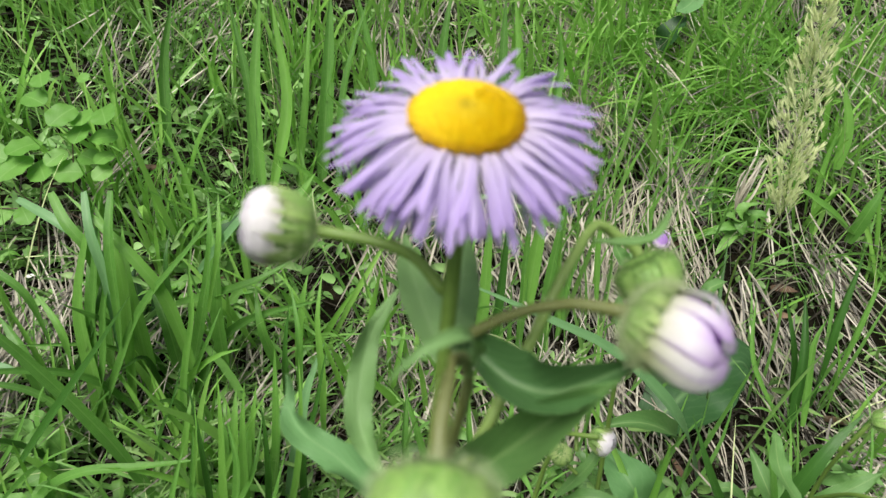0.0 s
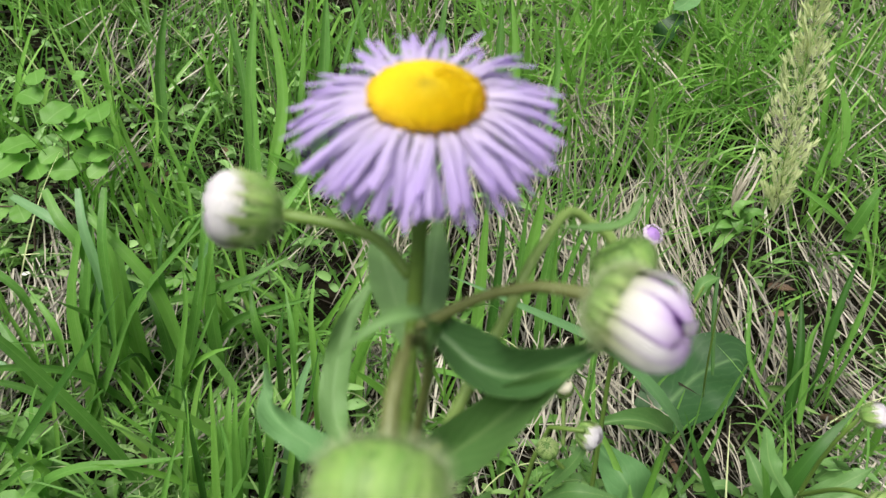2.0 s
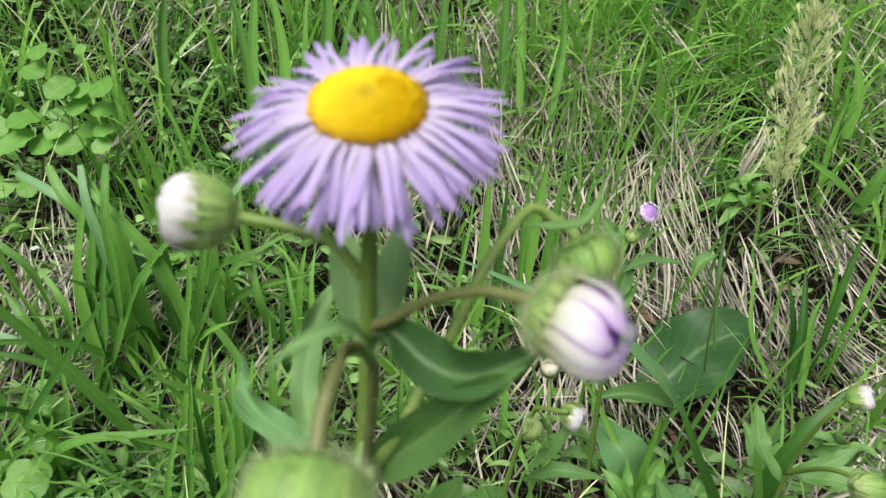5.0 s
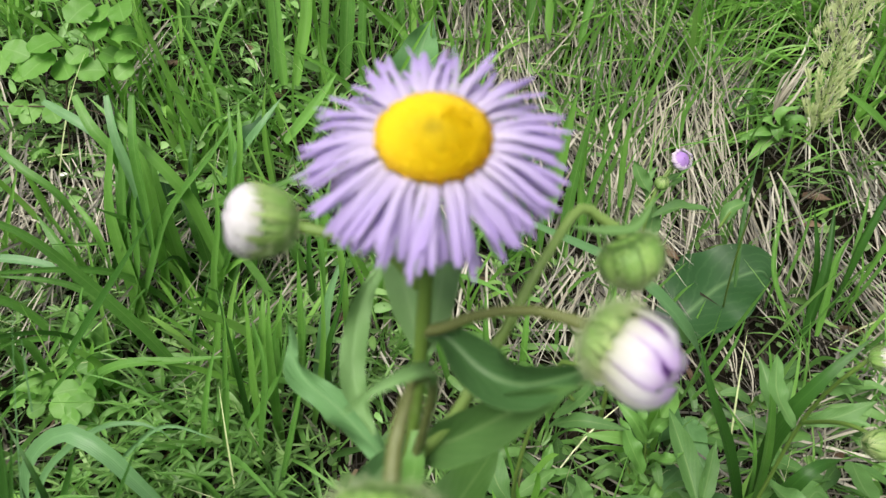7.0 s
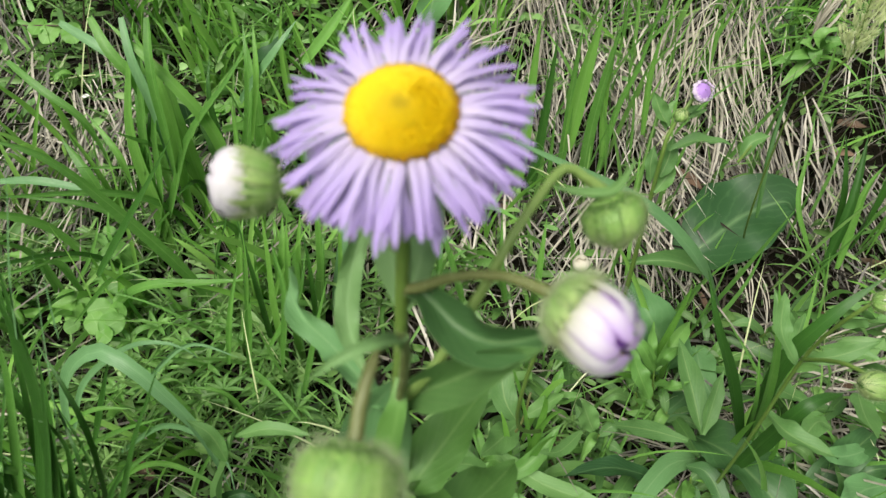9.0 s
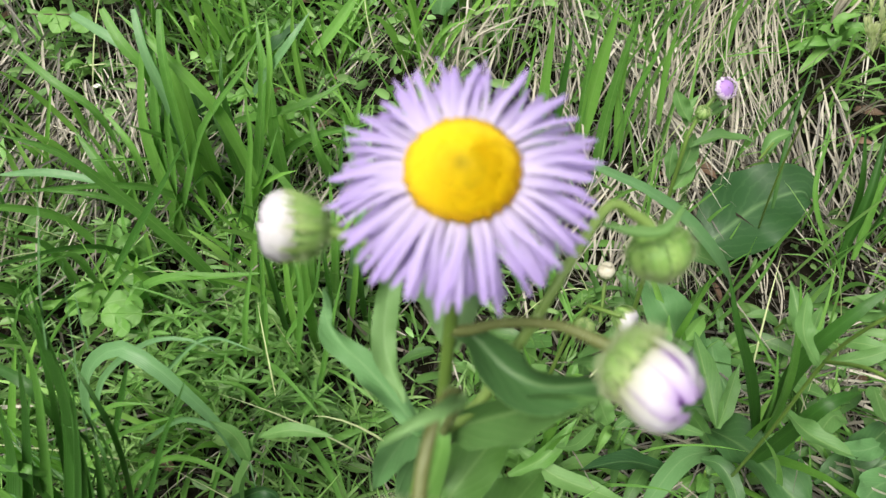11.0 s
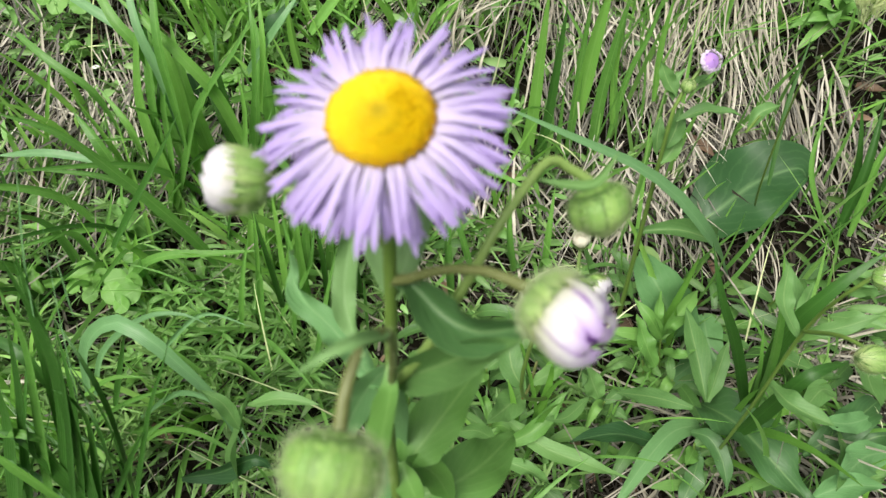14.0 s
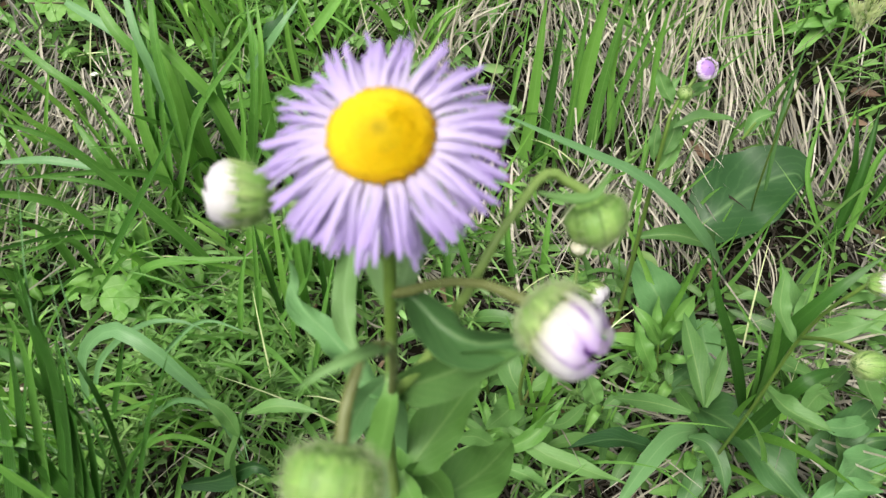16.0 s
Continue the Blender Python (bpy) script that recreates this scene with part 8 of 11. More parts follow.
leafy(p, [(0.3027, 0.2530, -0.0345), (0.3149, 0.2605, -0.0193), (0.3270, 0.2679, -0.0242)], 0.0093, M_LEAF, 'lance')
leafy(p, [(0.3007, 0.2507, -0.0256), (0.2825, 0.2423, -0.0149), (0.2644, 0.2340, -0.0158)], 0.0102, M_HERB_PIECE, 'lance')
leafy(p, [(0.2986, 0.2483, -0.0167), (0.3191, 0.2513, 0.0034), (0.3396, 0.2542, -0.0152)], 0.0087, M_LEAF, 'lance')
leafy(p, [(0.2965, 0.2459, -0.0078), (0.2824, 0.2572, 0.0077), (0.2684, 0.2685, -0.0031)], 0.0097, M_LEAF, 'lance')
leafy(p, [(0.2945, 0.2436, 0.0011), (0.2897, 0.2341, 0.0085), (0.2850, 0.2247, 0.0089)], 0.0095, M_HERB_PIECE, 'lance')
leafy(p, [(0.2924, 0.2412, 0.0100), (0.3066, 0.2501, 0.0185), (0.3209, 0.2589, 0.0189)], 0.0130, M_LEAF, 'lance')
p = plant('leafy_herb', (0.398, 0.329), 'lance-leaved green shoot at the foot of the bank', 'herb', 'leafy herbs')
stemmed(p, [(0.3980, 0.3289, -0.0641), (0.4066, 0.3247, -0.0171), (0.4217, 0.3211, 0.0189)], 0.0016, 0.0009)
leafy(p, [(0.3996, 0.3284, -0.0557), (0.4251, 0.3342, -0.0328), (0.4507, 0.3401, -0.0335)], 0.0107, M_LEAF, 'lance')
leafy(p, [(0.4022, 0.3275, -0.0468), (0.3863, 0.3372, -0.0279), (0.3704, 0.3468, -0.0403)], 0.0110, M_HERB_PIECE, 'lance')
leafy(p, [(0.4049, 0.3266, -0.0379), (0.4137, 0.3158, -0.0240), (0.4225, 0.3049, -0.0234)], 0.0121, M_LEAF, 'lance')
leafy(p, [(0.4075, 0.3258, -0.0291), (0.4121, 0.3386, -0.0205), (0.4168, 0.3515, -0.0110)], 0.0115, M_LEAF, 'lance')
leafy(p, [(0.4101, 0.3249, -0.0202), (0.3915, 0.3281, -0.0022), (0.3728, 0.3314, -0.0176)], 0.0119, M_HERB_PIECE, 'lance')
leafy(p, [(0.4127, 0.3240, -0.0113), (0.4211, 0.3142, 0.0032), (0.4295, 0.3044, -0.0014)], 0.0101, M_LEAF, 'lance')
leafy(p, [(0.4154, 0.3232, -0.0024), (0.4159, 0.3332, 0.0081), (0.4164, 0.3431, 0.0041)], 0.0092, M_LEAF, 'lance')
leafy(p, [(0.4180, 0.3223, 0.0065), (0.4132, 0.3129, 0.0191), (0.4085, 0.3035, 0.0080)], 0.0090, M_HERB_PIECE, 'lance')
leafy(p, [(0.4206, 0.3214, 0.0154), (0.4313, 0.3196, 0.0225), (0.4419, 0.3178, 0.0216)], 0.0106, M_LEAF, 'lance')
p = plant('leafy_herb', (0.396, 0.434), 'lance-leaved green shoot at the foot of the bank', 'herb', 'leafy herbs')
stemmed(p, [(0.3963, 0.4336, -0.0464), (0.4025, 0.4245, -0.0048), (0.4014, 0.4205, 0.0266)], 0.0016, 0.0009)
leafy(p, [(0.3967, 0.4326, -0.0381), (0.4160, 0.4396, -0.0209), (0.4354, 0.4465, -0.0322)], 0.0086, M_LEAF, 'lance')
leafy(p, [(0.3973, 0.4310, -0.0294), (0.3844, 0.4440, -0.0139), (0.3714, 0.4570, -0.0274)], 0.0112, M_HERB_PIECE, 'lance')
leafy(p, [(0.3980, 0.4294, -0.0206), (0.3892, 0.4110, -0.0097), (0.3804, 0.3926, -0.0142)], 0.0086, M_LEAF, 'lance')
leafy(p, [(0.3986, 0.4277, -0.0119), (0.4182, 0.4311, -0.0023), (0.4378, 0.4345, -0.0099)], 0.0125, M_LEAF, 'lance')
leafy(p, [(0.3992, 0.4261, -0.0031), (0.3855, 0.4361, 0.0073), (0.3717, 0.4461, 0.0034)], 0.0118, M_HERB_PIECE, 'lance')
leafy(p, [(0.3999, 0.4244, 0.0056), (0.4158, 0.4149, 0.0199), (0.4317, 0.4053, 0.0138)], 0.0097, M_LEAF, 'lance')
leafy(p, [(0.4005, 0.4228, 0.0144), (0.3873, 0.4277, 0.0207), (0.3740, 0.4326, 0.0189)], 0.0108, M_LEAF, 'lance')
leafy(p, [(0.4012, 0.4211, 0.0231), (0.3908, 0.4088, 0.0332), (0.3805, 0.3964, 0.0311)], 0.0135, M_HERB_PIECE, 'lance')
p = plant('leafy_herb', (0.036, 0.240), 'lance-leaved green shoot at the foot of the bank', 'herb', 'leafy herbs')
stemmed(p, [(0.0357, 0.2401, -0.0623), (0.0448, 0.2307, -0.0279), (0.0462, 0.2224, 0.0007)], 0.0016, 0.0009)
leafy(p, [(0.0364, 0.2388, -0.0548), (0.0526, 0.2389, -0.0424), (0.0688, 0.2389, -0.0368)], 0.0135, M_LEAF, 'lance')
leafy(p, [(0.0378, 0.2366, -0.0473), (0.0270, 0.2491, -0.0343), (0.0162, 0.2617, -0.0451)], 0.0125, M_HERB_PIECE, 'lance')
leafy(p, [(0.0391, 0.2344, -0.0398), (0.0343, 0.2208, -0.0281), (0.0296, 0.2072, -0.0220)], 0.0108, M_LEAF, 'lance')
leafy(p, [(0.0404, 0.2321, -0.0323), (0.0497, 0.2450, -0.0216), (0.0590, 0.2579, -0.0365)], 0.0110, M_LEAF, 'lance')
leafy(p, [(0.0417, 0.2299, -0.0248), (0.0270, 0.2283, -0.0157), (0.0123, 0.2267, -0.0130)], 0.0088, M_HERB_PIECE, 'lance')
leafy(p, [(0.0430, 0.2277, -0.0173), (0.0587, 0.2212, -0.0087), (0.0744, 0.2147, -0.0092)], 0.0098, M_LEAF, 'lance')
leafy(p, [(0.0444, 0.2255, -0.0098), (0.0449, 0.2397, -0.0009), (0.0454, 0.2539, 0.0070)], 0.0089, M_LEAF, 'lance')
leafy(p, [(0.0457, 0.2233, -0.0023), (0.0381, 0.2097, 0.0140), (0.0305, 0.1962, 0.0166)], 0.0095, M_HERB_PIECE, 'lance')
p = plant('leafy_herb', (0.187, 0.302), 'lance-leaved green shoot at the foot of the bank', 'herb', 'leafy herbs')
stemmed(p, [(0.1867, 0.3018, -0.0566), (0.1817, 0.2961, -0.0205), (0.1774, 0.2861, 0.0064)], 0.0016, 0.0009)
leafy(p, [(0.1860, 0.3006, -0.0491), (0.2049, 0.3027, -0.0382), (0.2238, 0.3048, -0.0292)], 0.0111, M_LEAF, 'lance')
leafy(p, [(0.1849, 0.2986, -0.0416), (0.1827, 0.3170, -0.0221), (0.1805, 0.3353, -0.0212)], 0.0115, M_HERB_PIECE, 'lance')
leafy(p, [(0.1837, 0.2967, -0.0341), (0.1835, 0.2804, -0.0158), (0.1833, 0.2642, -0.0178)], 0.0106, M_LEAF, 'lance')
leafy(p, [(0.1825, 0.2947, -0.0266), (0.1992, 0.3014, -0.0100), (0.2159, 0.3082, -0.0174)], 0.0113, M_LEAF, 'lance')
leafy(p, [(0.1814, 0.2927, -0.0191), (0.1627, 0.2932, -0.0081), (0.1440, 0.2936, -0.0081)], 0.0100, M_HERB_PIECE, 'lance')
leafy(p, [(0.1802, 0.2908, -0.0116), (0.1980, 0.2862, -0.0033), (0.2158, 0.2817, -0.0136)], 0.0086, M_LEAF, 'lance')
leafy(p, [(0.1790, 0.2888, -0.0041), (0.1767, 0.3033, 0.0100), (0.1743, 0.3177, -0.0073)], 0.0086, M_LEAF, 'lance')
leafy(p, [(0.1779, 0.2869, 0.0034), (0.1698, 0.2753, 0.0145), (0.1618, 0.2638, -0.0006)], 0.0100, M_HERB_PIECE, 'lance')
p = plant('leafy_herb', (0.143, 0.408), 'lance-leaved green shoot at the foot of the bank', 'herb', 'leafy herbs')
stemmed(p, [(0.1434, 0.4080, -0.0286), (0.1197, 0.4070, 0.0056), (0.1111, 0.4066, 0.0244)], 0.0016, 0.0009)
leafy(p, [(0.1410, 0.4079, -0.0219), (0.1614, 0.4103, -0.0027), (0.1817, 0.4128, -0.0200)], 0.0125, M_LEAF, 'lance')
leafy(p, [(0.1369, 0.4078, -0.0156), (0.1224, 0.4246, -0.0017), (0.1078, 0.4414, 0.0137)], 0.0116, M_HERB_PIECE, 'lance')
leafy(p, [(0.1329, 0.4076, -0.0094), (0.1376, 0.3925, -0.0004), (0.1423, 0.3774, -0.0031)], 0.0106, M_LEAF, 'lance')
leafy(p, [(0.1289, 0.4074, -0.0031), (0.1429, 0.4214, 0.0152), (0.1570, 0.4353, 0.0199)], 0.0126, M_LEAF, 'lance')
leafy(p, [(0.1248, 0.4072, 0.0031), (0.1036, 0.4023, 0.0240), (0.0824, 0.3974, 0.0103)], 0.0125, M_HERB_PIECE, 'lance')
leafy(p, [(0.1208, 0.4071, 0.0094), (0.1379, 0.3971, 0.0189), (0.1550, 0.3872, 0.0065)], 0.0124, M_LEAF, 'lance')
leafy(p, [(0.1168, 0.4069, 0.0156), (0.1048, 0.4125, 0.0242), (0.0928, 0.4182, 0.0287)], 0.0114, M_LEAF, 'lance')
leafy(p, [(0.1127, 0.4067, 0.0219), (0.1058, 0.3962, 0.0330), (0.0989, 0.3857, 0.0211)], 0.0095, M_HERB_PIECE, 'lance')
p = plant('leafy_herb', (0.309, 0.367), 'lance-leaved green shoot at the foot of the bank', 'herb', 'leafy herbs')
stemmed(p, [(0.3088, 0.3667, -0.0523), (0.3082, 0.3676, -0.0177), (0.3150, 0.3621, 0.0007)], 0.0016, 0.0009)
leafy(p, [(0.3093, 0.3664, -0.0455), (0.3335, 0.3767, -0.0265), (0.3577, 0.3871, -0.0252)], 0.0119, M_LEAF, 'lance')
leafy(p, [(0.3101, 0.3658, -0.0393), (0.2889, 0.3731, -0.0261), (0.2678, 0.3804, -0.0198)], 0.0115, M_HERB_PIECE, 'lance')
leafy(p, [(0.3108, 0.3652, -0.0330), (0.3114, 0.3469, -0.0232), (0.3120, 0.3285, -0.0143)], 0.0120, M_LEAF, 'lance')
leafy(p, [(0.3116, 0.3647, -0.0268), (0.3275, 0.3723, -0.0174), (0.3434, 0.3799, -0.0274)], 0.0097, M_LEAF, 'lance')
leafy(p, [(0.3124, 0.3641, -0.0205), (0.2957, 0.3612, -0.0078), (0.2790, 0.3584, -0.0218)], 0.0108, M_HERB_PIECE, 'lance')
leafy(p, [(0.3132, 0.3635, -0.0143), (0.3326, 0.3576, -0.0050), (0.3521, 0.3516, -0.0170)], 0.0113, M_LEAF, 'lance')
leafy(p, [(0.3139, 0.3629, -0.0080), (0.3015, 0.3703, 0.0061), (0.2891, 0.3776, -0.0121)], 0.0125, M_LEAF, 'lance')
leafy(p, [(0.3147, 0.3624, -0.0018), (0.3063, 0.3526, 0.0062), (0.2979, 0.3428, 0.0014)], 0.0116, M_HERB_PIECE, 'lance')
p = plant('leafy_herb', (-0.072, 0.250), 'lance-leaved green shoot at the foot of the bank', 'herb', 'leafy herbs')
stemmed(p, [(-0.0718, 0.2495, -0.0568), (-0.0587, 0.2495, -0.0235), (-0.0556, 0.2503, -0.0038)], 0.0016, 0.0009)
leafy(p, [(-0.0706, 0.2496, -0.0500), (-0.0476, 0.2473, -0.0295), (-0.0246, 0.2451, -0.0419)], 0.0124, M_LEAF, 'lance')
leafy(p, [(-0.0686, 0.2497, -0.0438), (-0.0881, 0.2632, -0.0204), (-0.1077, 0.2767, -0.0464)], 0.0133, M_HERB_PIECE, 'lance')
leafy(p, [(-0.0665, 0.2498, -0.0375), (-0.0654, 0.2376, -0.0245), (-0.0643, 0.2255, -0.0223)], 0.0100, M_LEAF, 'lance')
leafy(p, [(-0.0645, 0.2499, -0.0313), (-0.0531, 0.2661, -0.0117), (-0.0416, 0.2823, -0.0404)], 0.0089, M_LEAF, 'lance')
leafy(p, [(-0.0625, 0.2499, -0.0250), (-0.0752, 0.2364, -0.0105), (-0.0878, 0.2228, -0.0143)], 0.0117, M_HERB_PIECE, 'lance')
leafy(p, [(-0.0605, 0.2500, -0.0188), (-0.0459, 0.2378, -0.0066), (-0.0313, 0.2256, -0.0089)], 0.0133, M_LEAF, 'lance')
leafy(p, [(-0.0585, 0.2501, -0.0125), (-0.0585, 0.2653, -0.0033), (-0.0586, 0.2805, -0.0180)], 0.0089, M_LEAF, 'lance')
leafy(p, [(-0.0564, 0.2502, -0.0063), (-0.0613, 0.2383, 0.0069), (-0.0662, 0.2264, -0.0035)], 0.0095, M_HERB_PIECE, 'lance')
p = plant('leafy_herb', (-0.151, 0.263), 'lance-leaved green shoot at the foot of the bank', 'herb', 'leafy herbs')
stemmed(p, [(-0.1515, 0.2630, -0.0513), (-0.1489, 0.2654, -0.0302), (-0.1457, 0.2666, -0.0083)], 0.0016, 0.0009)
leafy(p, [(-0.1510, 0.2633, -0.0449), (-0.1360, 0.2546, -0.0321), (-0.1210, 0.2458, -0.0329)], 0.0124, M_LEAF, 'lance')
leafy(p, [(-0.1502, 0.2638, -0.0392), (-0.1723, 0.2744, -0.0163), (-0.1945, 0.2851, -0.0220)], 0.0108, M_HERB_PIECE, 'lance')
leafy(p, [(-0.1493, 0.2643, -0.0335), (-0.1503, 0.2488, -0.0205), (-0.1514, 0.2332, -0.0140)], 0.0114, M_LEAF, 'lance')
leafy(p, [(-0.1485, 0.2649, -0.0278), (-0.1379, 0.2801, -0.0176), (-0.1273, 0.2953, -0.0263)], 0.0085, M_LEAF, 'lance')
leafy(p, [(-0.1477, 0.2654, -0.0220), (-0.1686, 0.2625, -0.0095), (-0.1894, 0.2597, -0.0035)], 0.0104, M_HERB_PIECE, 'lance')
leafy(p, [(-0.1469, 0.2659, -0.0163), (-0.1322, 0.2604, -0.0094), (-0.1175, 0.2548, -0.0208)], 0.0091, M_LEAF, 'lance')
leafy(p, [(-0.1460, 0.2664, -0.0106), (-0.1517, 0.2795, 0.0064), (-0.1574, 0.2926, -0.0142)], 0.0112, M_LEAF, 'lance')
p = plant('leafy_herb', (-0.388, 0.604), 'light-green leafy herb under tall grass', 'herb', 'leafy herbs')
stemmed(p, [(-0.3877, 0.6044, 0.0999), (-0.3875, 0.5925, 0.1212), (-0.3964, 0.5820, 0.1429)], 0.0016, 0.0009)
leafy(p, [(-0.3883, 0.6029, 0.1056), (-0.3674, 0.6002, 0.1186), (-0.3465, 0.5975, 0.1255)], 0.0114, M_HERB_PIECE, 'lance')
leafy(p, [(-0.3893, 0.6004, 0.1100), (-0.3977, 0.6113, 0.1167), (-0.4061, 0.6221, 0.1041)], 0.0090, M_CLOVER, 'lance')
leafy(p, [(-0.3902, 0.5979, 0.1145), (-0.3742, 0.5821, 0.1265), (-0.3582, 0.5663, 0.1053)], 0.0132, M_LEAF, 'lance')
leafy(p, [(-0.3912, 0.5954, 0.1189), (-0.3727, 0.6074, 0.1318), (-0.3542, 0.6194, 0.1148)], 0.0106, M_HERB_PIECE, 'lance')
leafy(p, [(-0.3922, 0.5929, 0.1233), (-0.4117, 0.5956, 0.1393), (-0.4313, 0.5983, 0.1368)], 0.0117, M_CLOVER, 'lance')
leafy(p, [(-0.3931, 0.5905, 0.1278), (-0.3788, 0.5777, 0.1470), (-0.3644, 0.5649, 0.1506)], 0.0122, M_LEAF, 'lance')
leafy(p, [(-0.3941, 0.5880, 0.1322), (-0.4028, 0.6010, 0.1484), (-0.4115, 0.6140, 0.1399)], 0.0096, M_HERB_PIECE, 'lance')
leafy(p, [(-0.3951, 0.5855, 0.1367), (-0.4013, 0.5760, 0.1428), (-0.4074, 0.5665, 0.1470)], 0.0091, M_CLOVER, 'lance')
leafy(p, [(-0.3960, 0.5830, 0.1411), (-0.3789, 0.5860, 0.1485), (-0.3617, 0.5891, 0.1508)], 0.0123, M_LEAF, 'lance')
p = plant('leafy_herb', (-0.317, 0.578), 'light-green leafy herb under tall grass', 'herb', 'leafy herbs')
stemmed(p, [(-0.3167, 0.5777, 0.0787), (-0.3187, 0.5718, 0.1023), (-0.3252, 0.5725, 0.1217)], 0.0016, 0.0009)
leafy(p, [(-0.3173, 0.5773, 0.0843), (-0.2968, 0.5647, 0.1077), (-0.2762, 0.5520, 0.0963)], 0.0098, M_HERB_PIECE, 'lance')
leafy(p, [(-0.3182, 0.5768, 0.0888), (-0.3439, 0.5787, 0.1021), (-0.3695, 0.5807, 0.1153)], 0.0087, M_CLOVER, 'lance')
leafy(p, [(-0.3192, 0.5762, 0.0932), (-0.3143, 0.5605, 0.1071), (-0.3095, 0.5448, 0.0871)], 0.0116, M_LEAF, 'lance')
leafy(p, [(-0.3201, 0.5756, 0.0977), (-0.3073, 0.5884, 0.1076), (-0.2945, 0.6011, 0.0926)], 0.0123, M_HERB_PIECE, 'lance')
leafy(p, [(-0.3211, 0.5750, 0.1021), (-0.3355, 0.5690, 0.1174), (-0.3499, 0.5631, 0.1208)], 0.0129, M_CLOVER, 'lance')
leafy(p, [(-0.3220, 0.5744, 0.1065), (-0.3025, 0.5700, 0.1167), (-0.2830, 0.5655, 0.1285)], 0.0098, M_LEAF, 'lance')
leafy(p, [(-0.3229, 0.5739, 0.1110), (-0.3227, 0.5875, 0.1248), (-0.3224, 0.6011, 0.1066)], 0.0099, M_HERB_PIECE, 'lance')
leafy(p, [(-0.3239, 0.5733, 0.1154), (-0.3357, 0.5618, 0.1330), (-0.3475, 0.5503, 0.1318)], 0.0087, M_CLOVER, 'lance')
leafy(p, [(-0.3248, 0.5727, 0.1199), (-0.3148, 0.5778, 0.1286), (-0.3048, 0.5830, 0.1301)], 0.0133, M_LEAF, 'lance')
p = plant('leafy_herb', (-0.410, 0.484), 'light-green leafy herb under tall grass', 'herb', 'leafy herbs')
stemmed(p, [(-0.4095, 0.4840, 0.0364), (-0.4147, 0.4774, 0.0548), (-0.4073, 0.4691, 0.0794)], 0.0016, 0.0009)
leafy(p, [(-0.4093, 0.4829, 0.0424), (-0.3920, 0.4863, 0.0575), (-0.3746, 0.4896, 0.0457)], 0.0113, M_HERB_PIECE, 'lance')
leafy(p, [(-0.4091, 0.4810, 0.0474), (-0.4192, 0.4982, 0.0598), (-0.4293, 0.5154, 0.0680)], 0.0113, M_CLOVER, 'lance')
leafy(p, [(-0.4088, 0.4792, 0.0524), (-0.4021, 0.4633, 0.0610), (-0.3954, 0.4474, 0.0658)], 0.0120, M_LEAF, 'lance')
leafy(p, [(-0.4085, 0.4773, 0.0574), (-0.4055, 0.4916, 0.0648), (-0.4024, 0.5058, 0.0744)], 0.0096, M_HERB_PIECE, 'lance')
leafy(p, [(-0.4083, 0.4754, 0.0624), (-0.4245, 0.4794, 0.0723), (-0.4408, 0.4833, 0.0817)], 0.0135, M_CLOVER, 'lance')
leafy(p, [(-0.4080, 0.4736, 0.0674), (-0.4014, 0.4614, 0.0776), (-0.3949, 0.4493, 0.0684)], 0.0127, M_LEAF, 'lance')
leafy(p, [(-0.4077, 0.4717, 0.0724), (-0.4017, 0.4850, 0.0883), (-0.3957, 0.4983, 0.0699)], 0.0088, M_HERB_PIECE, 'lance')
leafy(p, [(-0.4074, 0.4698, 0.0774), (-0.4172, 0.4651, 0.0875), (-0.4269, 0.4603, 0.0768)], 0.0133, M_CLOVER, 'lance')
p = plant('leafy_herb', (-0.472, 0.415), 'light-green leafy herb under tall grass', 'herb', 'leafy herbs')
stemmed(p, [(-0.4721, 0.4153, 0.0103), (-0.4695, 0.4161, 0.0380), (-0.4655, 0.4152, 0.0533)], 0.0016, 0.0009)
leafy(p, [(-0.4716, 0.4153, 0.0160), (-0.4455, 0.4221, 0.0414), (-0.4194, 0.4288, 0.0053)], 0.0099, M_HERB_PIECE, 'lance')
leafy(p, [(-0.4709, 0.4153, 0.0204), (-0.4902, 0.4180, 0.0337), (-0.5094, 0.4207, 0.0369)], 0.0098, M_CLOVER, 'lance')
leafy(p, [(-0.4702, 0.4153, 0.0248), (-0.4686, 0.4017, 0.0375), (-0.4669, 0.3881, 0.0376)], 0.0099, M_LEAF, 'lance')
leafy(p, [(-0.4694, 0.4153, 0.0293), (-0.4531, 0.4209, 0.0454), (-0.4367, 0.4264, 0.0364)], 0.0105, M_HERB_PIECE, 'lance')
leafy(p, [(-0.4687, 0.4153, 0.0337), (-0.4895, 0.4150, 0.0542), (-0.5102, 0.4147, 0.0464)], 0.0119, M_CLOVER, 'lance')
leafy(p, [(-0.4680, 0.4152, 0.0382), (-0.4610, 0.4015, 0.0543), (-0.4540, 0.3877, 0.0582)], 0.0128, M_LEAF, 'lance')
leafy(p, [(-0.4673, 0.4152, 0.0426), (-0.4580, 0.4267, 0.0551), (-0.4487, 0.4382, 0.0559)], 0.0118, M_HERB_PIECE, 'lance')
leafy(p, [(-0.4665, 0.4152, 0.0471), (-0.4696, 0.4043, 0.0588), (-0.4726, 0.3934, 0.0514)], 0.0098, M_CLOVER, 'lance')
leafy(p, [(-0.4658, 0.4152, 0.0515), (-0.4544, 0.4241, 0.0655), (-0.4429, 0.4331, 0.0660)], 0.0096, M_LEAF, 'lance')
p = plant('leafy_herb', (-0.535, 0.470), 'light-green leafy herb under tall grass', 'herb', 'leafy herbs')
